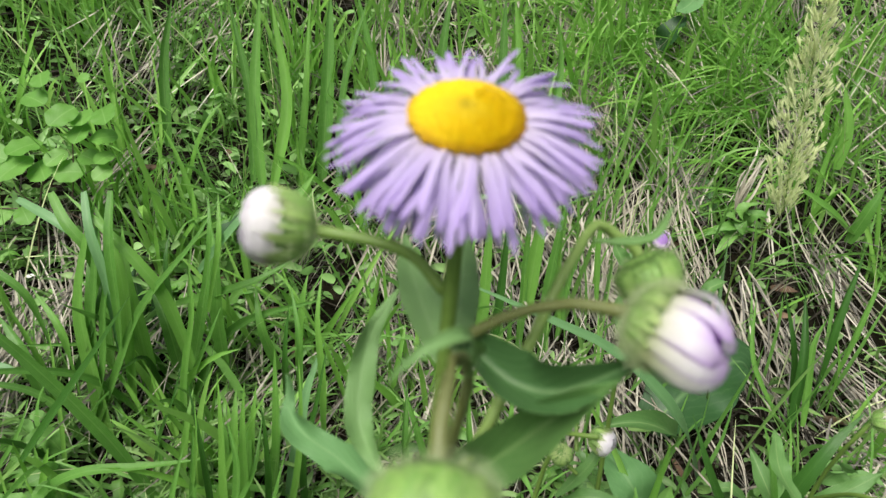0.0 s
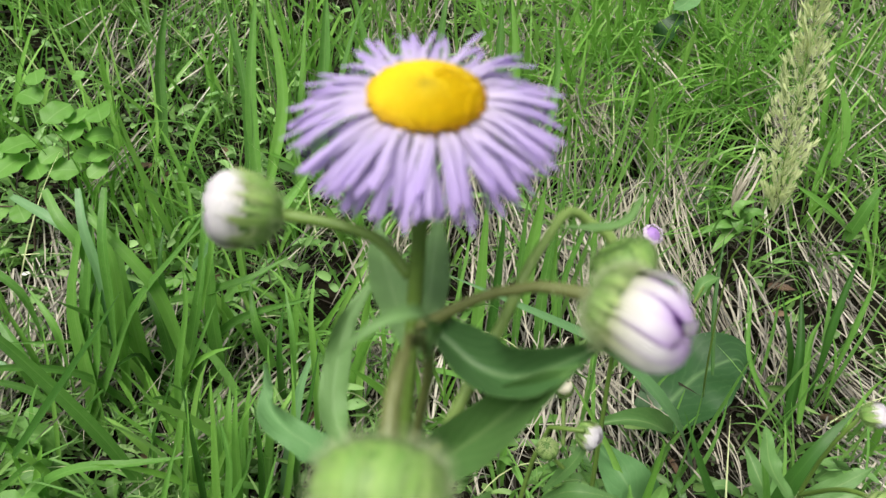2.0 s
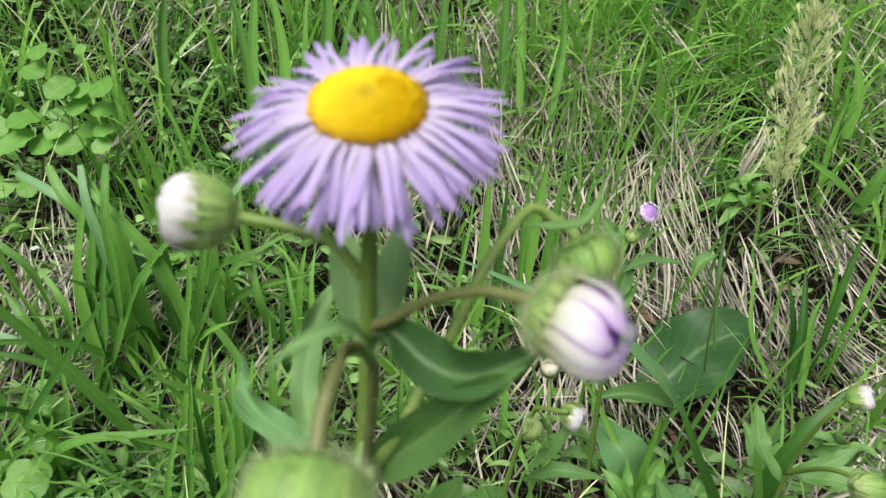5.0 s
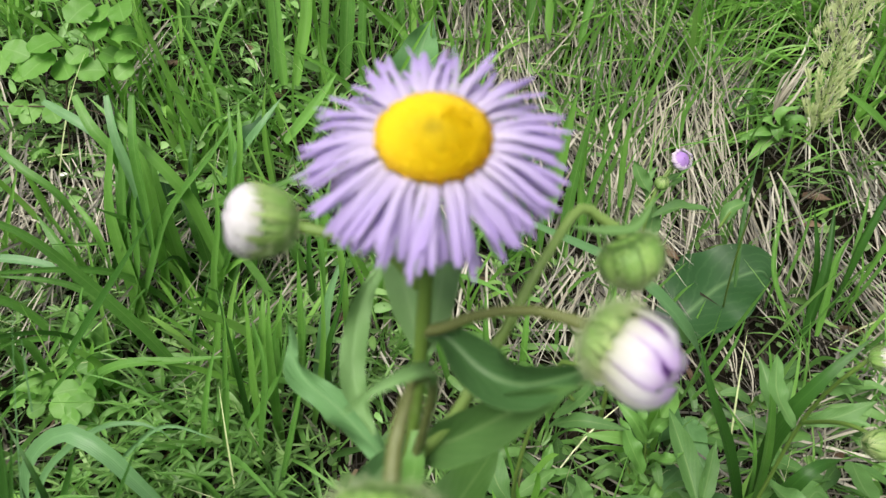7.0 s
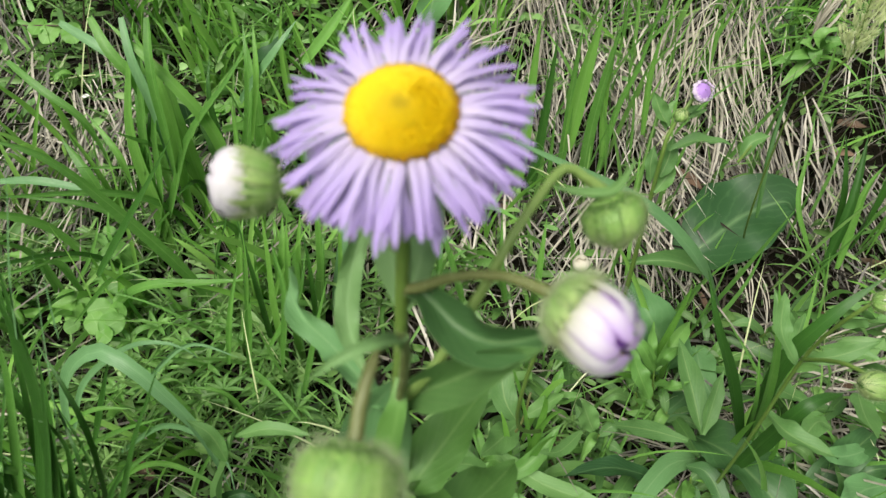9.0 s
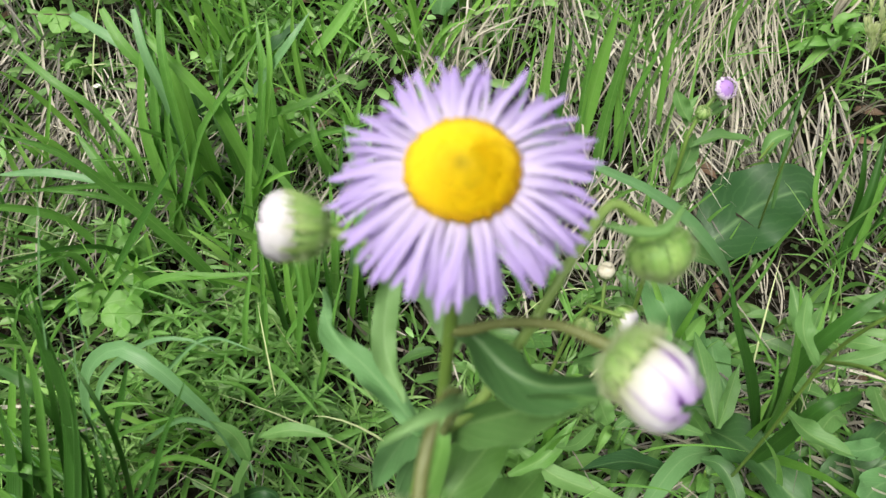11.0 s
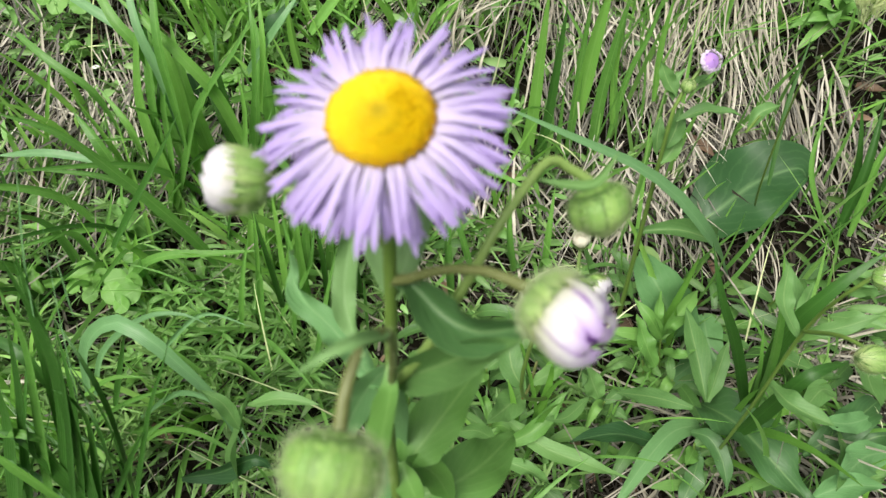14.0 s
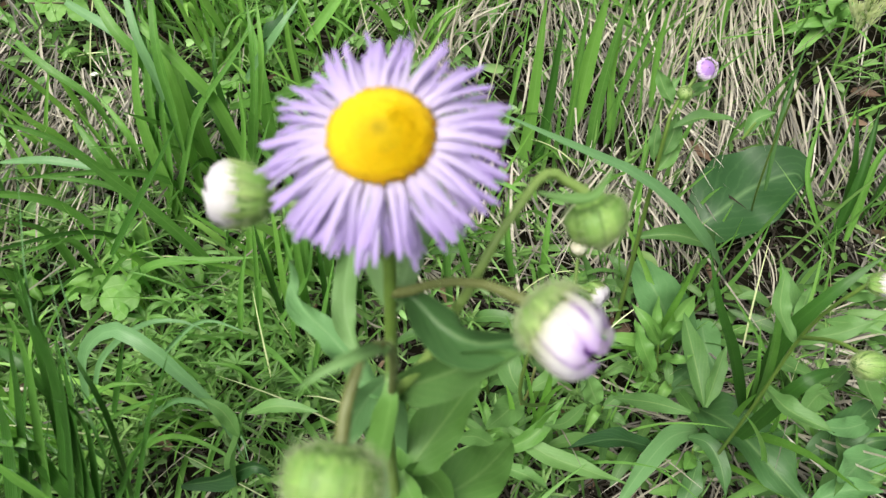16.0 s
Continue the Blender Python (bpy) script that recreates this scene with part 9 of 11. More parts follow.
stemmed(p, [(-0.5353, 0.4700, 0.0378), (-0.5317, 0.4667, 0.0637), (-0.5313, 0.4591, 0.0808)], 0.0016, 0.0009)
leafy(p, [(-0.5350, 0.4693, 0.0435), (-0.5185, 0.4691, 0.0547), (-0.5021, 0.4690, 0.0396)], 0.0091, M_HERB_PIECE, 'lance')
leafy(p, [(-0.5346, 0.4681, 0.0479), (-0.5496, 0.4846, 0.0711), (-0.5646, 0.5012, 0.0614)], 0.0086, M_CLOVER, 'lance')
leafy(p, [(-0.5341, 0.4669, 0.0524), (-0.5291, 0.4520, 0.0622), (-0.5240, 0.4372, 0.0566)], 0.0106, M_LEAF, 'lance')
leafy(p, [(-0.5337, 0.4656, 0.0568), (-0.5141, 0.4740, 0.0709), (-0.4946, 0.4824, 0.0586)], 0.0102, M_HERB_PIECE, 'lance')
leafy(p, [(-0.5332, 0.4644, 0.0613), (-0.5491, 0.4753, 0.0701), (-0.5650, 0.4862, 0.0631)], 0.0134, M_CLOVER, 'lance')
leafy(p, [(-0.5328, 0.4632, 0.0657), (-0.5184, 0.4608, 0.0796), (-0.5040, 0.4584, 0.0749)], 0.0086, M_LEAF, 'lance')
leafy(p, [(-0.5324, 0.4620, 0.0701), (-0.5370, 0.4738, 0.0833), (-0.5416, 0.4856, 0.0749)], 0.0116, M_HERB_PIECE, 'lance')
leafy(p, [(-0.5319, 0.4608, 0.0746), (-0.5325, 0.4473, 0.0826), (-0.5330, 0.4339, 0.0773)], 0.0120, M_CLOVER, 'lance')
leafy(p, [(-0.5315, 0.4596, 0.0790), (-0.5157, 0.4600, 0.0865), (-0.5000, 0.4604, 0.0922)], 0.0086, M_LEAF, 'lance')
p = plant('leafy_herb', (-0.371, 0.393), 'light-green leafy herb under tall grass', 'herb', 'leafy herbs')
stemmed(p, [(-0.3713, 0.3925, -0.0033), (-0.3734, 0.3994, 0.0169), (-0.3696, 0.4051, 0.0397)], 0.0016, 0.0009)
leafy(p, [(-0.3712, 0.3935, 0.0027), (-0.3554, 0.3863, 0.0160), (-0.3396, 0.3791, -0.0017)], 0.0086, M_HERB_PIECE, 'lance')
leafy(p, [(-0.3710, 0.3950, 0.0077), (-0.3953, 0.4004, 0.0304), (-0.4196, 0.4057, 0.0124)], 0.0097, M_CLOVER, 'lance')
leafy(p, [(-0.3707, 0.3966, 0.0127), (-0.3591, 0.3859, 0.0202), (-0.3474, 0.3751, 0.0077)], 0.0115, M_LEAF, 'lance')
leafy(p, [(-0.3705, 0.3982, 0.0177), (-0.3603, 0.4090, 0.0318), (-0.3500, 0.4198, 0.0352)], 0.0124, M_HERB_PIECE, 'lance')
leafy(p, [(-0.3703, 0.3998, 0.0227), (-0.3890, 0.3900, 0.0436), (-0.4077, 0.3802, 0.0257)], 0.0112, M_CLOVER, 'lance')
leafy(p, [(-0.3701, 0.4013, 0.0277), (-0.3569, 0.3930, 0.0351), (-0.3438, 0.3846, 0.0347)], 0.0118, M_LEAF, 'lance')
leafy(p, [(-0.3699, 0.4029, 0.0327), (-0.3819, 0.4157, 0.0459), (-0.3938, 0.4285, 0.0395)], 0.0108, M_HERB_PIECE, 'lance')
leafy(p, [(-0.3697, 0.4045, 0.0377), (-0.3772, 0.3962, 0.0496), (-0.3846, 0.3879, 0.0418)], 0.0099, M_CLOVER, 'lance')
p = plant('leafy_herb', (-0.299, 0.368), 'light-green leafy herb under tall grass', 'herb', 'leafy herbs')
stemmed(p, [(-0.2994, 0.3680, -0.0158), (-0.2947, 0.3578, -0.0002), (-0.2872, 0.3575, 0.0172)], 0.0016, 0.0009)
leafy(p, [(-0.2985, 0.3672, -0.0105), (-0.2760, 0.3803, 0.0155), (-0.2536, 0.3933, 0.0073)], 0.0105, M_HERB_PIECE, 'lance')
leafy(p, [(-0.2970, 0.3659, -0.0068), (-0.3135, 0.3716, 0.0077), (-0.3300, 0.3774, -0.0016)], 0.0121, M_CLOVER, 'lance')
leafy(p, [(-0.2955, 0.3646, -0.0030), (-0.2816, 0.3517, 0.0062), (-0.2677, 0.3388, 0.0180)], 0.0109, M_LEAF, 'lance')
leafy(p, [(-0.2939, 0.3633, 0.0007), (-0.2963, 0.3748, 0.0110), (-0.2987, 0.3864, 0.0132)], 0.0102, M_HERB_PIECE, 'lance')
leafy(p, [(-0.2924, 0.3620, 0.0045), (-0.3129, 0.3584, 0.0246), (-0.3334, 0.3549, 0.0025)], 0.0119, M_CLOVER, 'lance')
leafy(p, [(-0.2909, 0.3606, 0.0082), (-0.2724, 0.3636, 0.0191), (-0.2539, 0.3665, 0.0222)], 0.0116, M_LEAF, 'lance')
leafy(p, [(-0.2894, 0.3593, 0.0120), (-0.2939, 0.3739, 0.0296), (-0.2984, 0.3885, 0.0236)], 0.0119, M_HERB_PIECE, 'lance')
leafy(p, [(-0.2878, 0.3580, 0.0157), (-0.2953, 0.3485, 0.0266), (-0.3028, 0.3389, 0.0223)], 0.0097, M_CLOVER, 'lance')
p = plant('leafy_herb', (-0.555, 0.558), 'light-green leafy herb under tall grass', 'herb', 'leafy herbs')
stemmed(p, [(-0.5547, 0.5584, 0.0851), (-0.5494, 0.5520, 0.1126), (-0.5503, 0.5519, 0.1281)], 0.0016, 0.0009)
leafy(p, [(-0.5544, 0.5580, 0.0908), (-0.5307, 0.5569, 0.1122), (-0.5070, 0.5558, 0.0885)], 0.0106, M_HERB_PIECE, 'lance')
leafy(p, [(-0.5539, 0.5573, 0.0952), (-0.5611, 0.5774, 0.1205), (-0.5683, 0.5975, 0.1095)], 0.0115, M_CLOVER, 'lance')
leafy(p, [(-0.5534, 0.5565, 0.0997), (-0.5489, 0.5418, 0.1102), (-0.5444, 0.5270, 0.1202)], 0.0106, M_LEAF, 'lance')
leafy(p, [(-0.5529, 0.5558, 0.1041), (-0.5397, 0.5688, 0.1201), (-0.5265, 0.5818, 0.1109)], 0.0131, M_HERB_PIECE, 'lance')
leafy(p, [(-0.5524, 0.5551, 0.1085), (-0.5644, 0.5703, 0.1205), (-0.5763, 0.5855, 0.1036)], 0.0101, M_CLOVER, 'lance')
leafy(p, [(-0.5520, 0.5543, 0.1130), (-0.5331, 0.5486, 0.1228), (-0.5143, 0.5429, 0.1191)], 0.0126, M_LEAF, 'lance')
leafy(p, [(-0.5515, 0.5536, 0.1174), (-0.5510, 0.5689, 0.1294), (-0.5506, 0.5841, 0.1210)], 0.0108, M_HERB_PIECE, 'lance')
leafy(p, [(-0.5510, 0.5529, 0.1219), (-0.5478, 0.5384, 0.1363), (-0.5446, 0.5238, 0.1345)], 0.0108, M_CLOVER, 'lance')
leafy(p, [(-0.5505, 0.5522, 0.1263), (-0.5377, 0.5582, 0.1403), (-0.5250, 0.5641, 0.1438)], 0.0124, M_LEAF, 'lance')
p = plant('leafy_herb', (-0.487, 0.621), 'light-green leafy herb under tall grass', 'herb', 'leafy herbs')
stemmed(p, [(-0.4870, 0.6211, 0.1182), (-0.4975, 0.6074, 0.1471), (-0.4931, 0.5954, 0.1612)], 0.0016, 0.0009)
leafy(p, [(-0.4874, 0.6191, 0.1242), (-0.4648, 0.6132, 0.1431), (-0.4421, 0.6072, 0.1517)], 0.0102, M_HERB_PIECE, 'lance')
leafy(p, [(-0.4882, 0.6159, 0.1292), (-0.5092, 0.6191, 0.1435), (-0.5303, 0.6222, 0.1273)], 0.0126, M_CLOVER, 'lance')
leafy(p, [(-0.4890, 0.6127, 0.1342), (-0.4797, 0.5977, 0.1534), (-0.4704, 0.5827, 0.1589)], 0.0133, M_LEAF, 'lance')
leafy(p, [(-0.4897, 0.6095, 0.1392), (-0.4726, 0.6202, 0.1481), (-0.4555, 0.6308, 0.1340)], 0.0115, M_HERB_PIECE, 'lance')
leafy(p, [(-0.4905, 0.6063, 0.1442), (-0.5082, 0.5967, 0.1538), (-0.5260, 0.5871, 0.1679)], 0.0121, M_CLOVER, 'lance')
leafy(p, [(-0.4913, 0.6031, 0.1492), (-0.4759, 0.6032, 0.1579), (-0.4606, 0.6032, 0.1666)], 0.0098, M_LEAF, 'lance')
leafy(p, [(-0.4920, 0.5999, 0.1542), (-0.4982, 0.6098, 0.1665), (-0.5044, 0.6196, 0.1534)], 0.0089, M_HERB_PIECE, 'lance')
leafy(p, [(-0.4928, 0.5967, 0.1592), (-0.5036, 0.5862, 0.1667), (-0.5144, 0.5757, 0.1564)], 0.0094, M_CLOVER, 'lance')
p = plant('grass_plant', (-0.355, 0.421), 'tall green broad-bladed grass tuft on the bank', 'grass', 'broad grass tufts')
blade(p, [(-0.3451, 0.3856, 0.0065), (-0.3331, 0.3397, 0.0760), (-0.3127, 0.2462, 0.1054)], 0.0099, M_BLADE, 'blade')
blade(p, [(-0.3693, 0.4311, 0.0065), (-0.3822, 0.4369, 0.1074), (-0.4041, 0.4261, 0.1960)], 0.0079, M_BLADE, 'blade')
blade(p, [(-0.3497, 0.4041, 0.0065), (-0.3715, 0.3449, 0.0944), (-0.4087, 0.2301, 0.1515)], 0.0084, M_BLADE_DARK, 'blade')
blade(p, [(-0.3592, 0.4138, 0.0065), (-0.3969, 0.3811, 0.0577), (-0.4609, 0.3087, 0.0810)], 0.0070, M_BLADE, 'blade')
blade(p, [(-0.3400, 0.4243, 0.0065), (-0.3848, 0.4220, 0.0865), (-0.4610, 0.3982, 0.1188)], 0.0077, M_BLADE, 'blade')
p = plant('grass_plant', (-0.292, 0.476), 'tall green broad-bladed grass tuft on the bank', 'grass', 'broad grass tufts')
blade(p, [(-0.2710, 0.4735, 0.0258), (-0.2127, 0.4744, 0.1311), (-0.1136, 0.4559, 0.1802)], 0.0107, M_BLADE, 'blade')
blade(p, [(-0.2666, 0.4841, 0.0258), (-0.3163, 0.4639, 0.1126), (-0.4008, 0.4116, 0.1473)], 0.0063, M_BLADE, 'blade')
blade(p, [(-0.2898, 0.4808, 0.0258), (-0.2865, 0.4512, 0.1091), (-0.2810, 0.3839, 0.1412)], 0.0076, M_BLADE_DARK, 'blade')
blade(p, [(-0.2929, 0.4597, 0.0258), (-0.3377, 0.4114, 0.1193), (-0.4139, 0.3142, 0.1736)], 0.0080, M_BLADE, 'blade')
blade(p, [(-0.2852, 0.5065, 0.0258), (-0.2991, 0.4679, 0.1218), (-0.3228, 0.3861, 0.2033)], 0.0093, M_BLADE, 'blade')
p = plant('grass_plant', (-0.401, 0.369), 'tall green broad-bladed grass tuft on the bank', 'grass', 'broad grass tufts')
blade(p, [(-0.3951, 0.3690, -0.0100), (-0.3836, 0.3307, 0.0914), (-0.3641, 0.2493, 0.1333)], 0.0099, M_BLADE, 'blade')
blade(p, [(-0.3983, 0.3538, -0.0100), (-0.3755, 0.2953, 0.0575), (-0.3367, 0.1818, 0.0871)], 0.0083, M_BLADE, 'blade')
blade(p, [(-0.4023, 0.3834, -0.0100), (-0.3900, 0.3346, 0.0544), (-0.3691, 0.2366, 0.0877)], 0.0082, M_BLADE_DARK, 'blade')
blade(p, [(-0.4145, 0.3574, -0.0100), (-0.4190, 0.3479, 0.0791), (-0.4266, 0.3128, 0.1312)], 0.0100, M_BLADE, 'blade')
blade(p, [(-0.3782, 0.3963, -0.0100), (-0.4175, 0.3743, 0.1011), (-0.4844, 0.3191, 0.1527)], 0.0112, M_BLADE, 'blade')
blade(p, [(-0.4308, 0.3650, -0.0100), (-0.4631, 0.3219, 0.0585), (-0.5179, 0.2330, 0.1136)], 0.0076, M_BLADE_DARK, 'blade')
p = plant('grass_plant', (-0.452, 0.325), 'tall green broad-bladed grass tuft on the bank', 'grass', 'broad grass tufts')
blade(p, [(-0.4644, 0.3470, -0.0223), (-0.4910, 0.3078, 0.0462), (-0.5362, 0.2252, 0.0736)], 0.0062, M_BLADE, 'blade')
blade(p, [(-0.4526, 0.3283, -0.0223), (-0.4469, 0.2928, 0.0412), (-0.4372, 0.2161, 0.0954)], 0.0071, M_BLADE, 'blade')
blade(p, [(-0.4386, 0.3341, -0.0223), (-0.4412, 0.2973, 0.0508), (-0.4457, 0.2184, 0.1045)], 0.0074, M_BLADE_DARK, 'blade')
blade(p, [(-0.4386, 0.3041, -0.0223), (-0.4302, 0.2644, 0.0381), (-0.4160, 0.1808, 0.0741)], 0.0092, M_BLADE, 'blade')
blade(p, [(-0.4575, 0.3493, -0.0223), (-0.4617, 0.3199, 0.0569), (-0.4690, 0.2530, 0.1064)], 0.0109, M_BLADE, 'blade')
blade(p, [(-0.4570, 0.3082, -0.0223), (-0.4558, 0.2444, 0.0802), (-0.4537, 0.1222, 0.1521)], 0.0071, M_BLADE_DARK, 'blade')
p = plant('grass_plant', (-0.241, 0.407), 'tall green broad-bladed grass tuft on the bank', 'grass', 'broad grass tufts')
blade(p, [(-0.2199, 0.4246, -0.0047), (-0.2285, 0.4167, 0.0832), (-0.2431, 0.3840, 0.1302)], 0.0072, M_BLADE, 'blade')
blade(p, [(-0.2391, 0.4359, -0.0047), (-0.2447, 0.4108, 0.0837), (-0.2542, 0.3506, 0.1255)], 0.0084, M_BLADE, 'blade')
p = plant('grass_plant', (-0.529, 0.423), 'tall green broad-bladed grass tuft on the bank', 'grass', 'broad grass tufts')
blade(p, [(-0.5343, 0.4321, 0.0164), (-0.5637, 0.4347, 0.1202), (-0.6137, 0.4190, 0.1667)], 0.0107, M_BLADE, 'blade')
blade(p, [(-0.5189, 0.4326, 0.0164), (-0.5187, 0.4056, 0.0891), (-0.5185, 0.3424, 0.1320)], 0.0097, M_BLADE, 'blade')
blade(p, [(-0.5220, 0.4152, 0.0164), (-0.4860, 0.3943, 0.1209), (-0.4249, 0.3409, 0.2080)], 0.0065, M_BLADE_DARK, 'blade')
blade(p, [(-0.5467, 0.4279, 0.0164), (-0.5517, 0.3810, 0.0863), (-0.5601, 0.2860, 0.1428)], 0.0074, M_BLADE, 'blade')
blade(p, [(-0.5241, 0.4251, 0.0164), (-0.5244, 0.3594, 0.0946), (-0.5248, 0.2342, 0.1415)], 0.0066, M_BLADE, 'blade')
p = plant('leafy_herb', (-0.008, 0.326), 'lance-leaved green shoot at the foot of the bank', 'herb', 'leafy herbs')
stemmed(p, [(-0.0083, 0.3256, -0.0416), (-0.0053, 0.3203, -0.0108), (-0.0013, 0.3126, 0.0014)], 0.0016, 0.0009)
leafy(p, [(-0.0077, 0.3245, -0.0352), (0.0090, 0.3162, -0.0180), (0.0257, 0.3079, -0.0293)], 0.0097, M_HERB_PIECE, 'lance')
leafy(p, [(-0.0067, 0.3226, -0.0295), (-0.0298, 0.3305, -0.0110), (-0.0528, 0.3384, -0.0183)], 0.0099, M_LEAF, 'lance')
leafy(p, [(-0.0057, 0.3208, -0.0237), (-0.0087, 0.3086, -0.0135), (-0.0118, 0.2964, -0.0213)], 0.0111, M_HERB_PIECE, 'lance')
leafy(p, [(-0.0047, 0.3189, -0.0180), (0.0120, 0.3244, -0.0087), (0.0288, 0.3298, -0.0180)], 0.0110, M_HERB_PIECE, 'lance')
leafy(p, [(-0.0037, 0.3171, -0.0123), (-0.0197, 0.3123, 0.0010), (-0.0357, 0.3076, 0.0064)], 0.0126, M_LEAF, 'lance')
leafy(p, [(-0.0027, 0.3152, -0.0066), (0.0141, 0.3068, 0.0118), (0.0308, 0.2985, -0.0130)], 0.0110, M_HERB_PIECE, 'lance')
leafy(p, [(-0.0017, 0.3134, -0.0009), (-0.0097, 0.3261, 0.0092), (-0.0176, 0.3388, -0.0054)], 0.0105, M_HERB_PIECE, 'lance')
p = plant('leafy_herb', (0.077, 0.306), 'lance-leaved green shoot at the foot of the bank', 'herb', 'leafy herbs')
stemmed(p, [(0.0773, 0.3059, -0.0504), (0.0767, 0.2983, -0.0218), (0.0788, 0.2980, 0.0026)], 0.0016, 0.0009)
leafy(p, [(0.0774, 0.3053, -0.0431), (0.0956, 0.2893, -0.0225), (0.1138, 0.2734, -0.0356)], 0.0098, M_HERB_PIECE, 'lance')
leafy(p, [(0.0776, 0.3041, -0.0359), (0.0664, 0.3168, -0.0265), (0.0552, 0.3295, -0.0413)], 0.0124, M_LEAF, 'lance')
leafy(p, [(0.0778, 0.3030, -0.0288), (0.0872, 0.2922, -0.0171), (0.0965, 0.2814, -0.0114)], 0.0128, M_HERB_PIECE, 'lance')
leafy(p, [(0.0780, 0.3018, -0.0216), (0.0856, 0.3108, -0.0089), (0.0932, 0.3197, -0.0083)], 0.0095, M_HERB_PIECE, 'lance')
leafy(p, [(0.0783, 0.3007, -0.0145), (0.0636, 0.3048, -0.0067), (0.0490, 0.3089, -0.0005)], 0.0124, M_LEAF, 'lance')
leafy(p, [(0.0785, 0.2996, -0.0074), (0.0925, 0.2993, -0.0004), (0.1065, 0.2991, 0.0046)], 0.0116, M_HERB_PIECE, 'lance')
leafy(p, [(0.0787, 0.2984, -0.0002), (0.0829, 0.3107, 0.0062), (0.0871, 0.3229, 0.0136)], 0.0114, M_HERB_PIECE, 'lance')
p = plant('leafy_herb', (0.156, 0.321), 'lance-leaved green shoot at the foot of the bank', 'herb', 'leafy herbs')
stemmed(p, [(0.1556, 0.3213, -0.0509), (0.1598, 0.3116, -0.0192), (0.1546, 0.3096, 0.0021)], 0.0016, 0.0009)
leafy(p, [(0.1555, 0.3203, -0.0437), (0.1815, 0.3224, -0.0185), (0.2076, 0.3244, -0.0226)], 0.0129, M_HERB_PIECE, 'lance')
leafy(p, [(0.1554, 0.3186, -0.0365), (0.1403, 0.3319, -0.0200), (0.1252, 0.3452, -0.0229)], 0.0094, M_LEAF, 'lance')
leafy(p, [(0.1552, 0.3170, -0.0294), (0.1628, 0.3025, -0.0147), (0.1704, 0.2879, -0.0072)], 0.0109, M_HERB_PIECE, 'lance')
leafy(p, [(0.1551, 0.3153, -0.0222), (0.1692, 0.3240, -0.0082), (0.1833, 0.3327, -0.0067)], 0.0116, M_HERB_PIECE, 'lance')
leafy(p, [(0.1549, 0.3136, -0.0151), (0.1368, 0.3084, 0.0000), (0.1186, 0.3032, -0.0139)], 0.0116, M_LEAF, 'lance')
leafy(p, [(0.1548, 0.3119, -0.0079), (0.1632, 0.3038, -0.0013), (0.1717, 0.2956, -0.0032)], 0.0098, M_HERB_PIECE, 'lance')
leafy(p, [(0.1547, 0.3103, -0.0008), (0.1496, 0.3200, 0.0045), (0.1445, 0.3297, 0.0061)], 0.0099, M_HERB_PIECE, 'lance')
p = plant('leafy_herb', (0.247, 0.276), 'lance-leaved green shoot at the foot of the bank', 'herb', 'leafy herbs')
stemmed(p, [(0.2468, 0.2756, -0.0647), (0.2505, 0.2681, -0.0324), (0.2499, 0.2654, -0.0117)], 0.0016, 0.0009)
leafy(p, [(0.2470, 0.2747, -0.0574), (0.2745, 0.2771, -0.0427), (0.3020, 0.2794, -0.0445)], 0.0108, M_HERB_PIECE, 'lance')
leafy(p, [(0.2475, 0.2733, -0.0503), (0.2349, 0.2869, -0.0292), (0.2222, 0.3006, -0.0463)], 0.0118, M_LEAF, 'lance')
leafy(p, [(0.2479, 0.2718, -0.0431), (0.2468, 0.2565, -0.0286), (0.2457, 0.2412, -0.0273)], 0.0131, M_HERB_PIECE, 'lance')
leafy(p, [(0.2484, 0.2704, -0.0360), (0.2598, 0.2811, -0.0234), (0.2712, 0.2918, -0.0154)], 0.0096, M_HERB_PIECE, 'lance')
leafy(p, [(0.2488, 0.2689, -0.0289), (0.2381, 0.2632, -0.0163), (0.2274, 0.2575, -0.0218)], 0.0094, M_LEAF, 'lance')
leafy(p, [(0.2493, 0.2675, -0.0217), (0.2661, 0.2735, -0.0049), (0.2829, 0.2796, -0.0213)], 0.0109, M_HERB_PIECE, 'lance')
leafy(p, [(0.2497, 0.2660, -0.0146), (0.2448, 0.2780, -0.0005), (0.2399, 0.2900, -0.0013)], 0.0105, M_HERB_PIECE, 'lance')
p = plant('leafy_herb', (0.230, 0.381), 'lance-leaved green shoot at the foot of the bank', 'herb', 'leafy herbs')
stemmed(p, [(0.2304, 0.3813, -0.0430), (0.2404, 0.3746, -0.0150), (0.2439, 0.3659, 0.0000)], 0.0016, 0.0009)
leafy(p, [(0.2317, 0.3798, -0.0360), (0.2583, 0.3771, -0.0185), (0.2848, 0.3744, -0.0290)], 0.0089, M_HERB_PIECE, 'lance')
leafy(p, [(0.2340, 0.3772, -0.0293), (0.2110, 0.3728, -0.0158), (0.1880, 0.3684, -0.0354)], 0.0089, M_LEAF, 'lance')
leafy(p, [(0.2362, 0.3746, -0.0226), (0.2463, 0.3644, -0.0070), (0.2563, 0.3541, -0.0217)], 0.0126, M_HERB_PIECE, 'lance')
leafy(p, [(0.2385, 0.3721, -0.0160), (0.2511, 0.3821, 0.0003), (0.2636, 0.3922, -0.0014)], 0.0131, M_HERB_PIECE, 'lance')
leafy(p, [(0.2408, 0.3695, -0.0093), (0.2238, 0.3647, 0.0068), (0.2069, 0.3599, -0.0067)], 0.0114, M_LEAF, 'lance')
leafy(p, [(0.2430, 0.3669, -0.0026), (0.2579, 0.3621, 0.0051), (0.2728, 0.3572, 0.0126)], 0.0091, M_HERB_PIECE, 'lance')
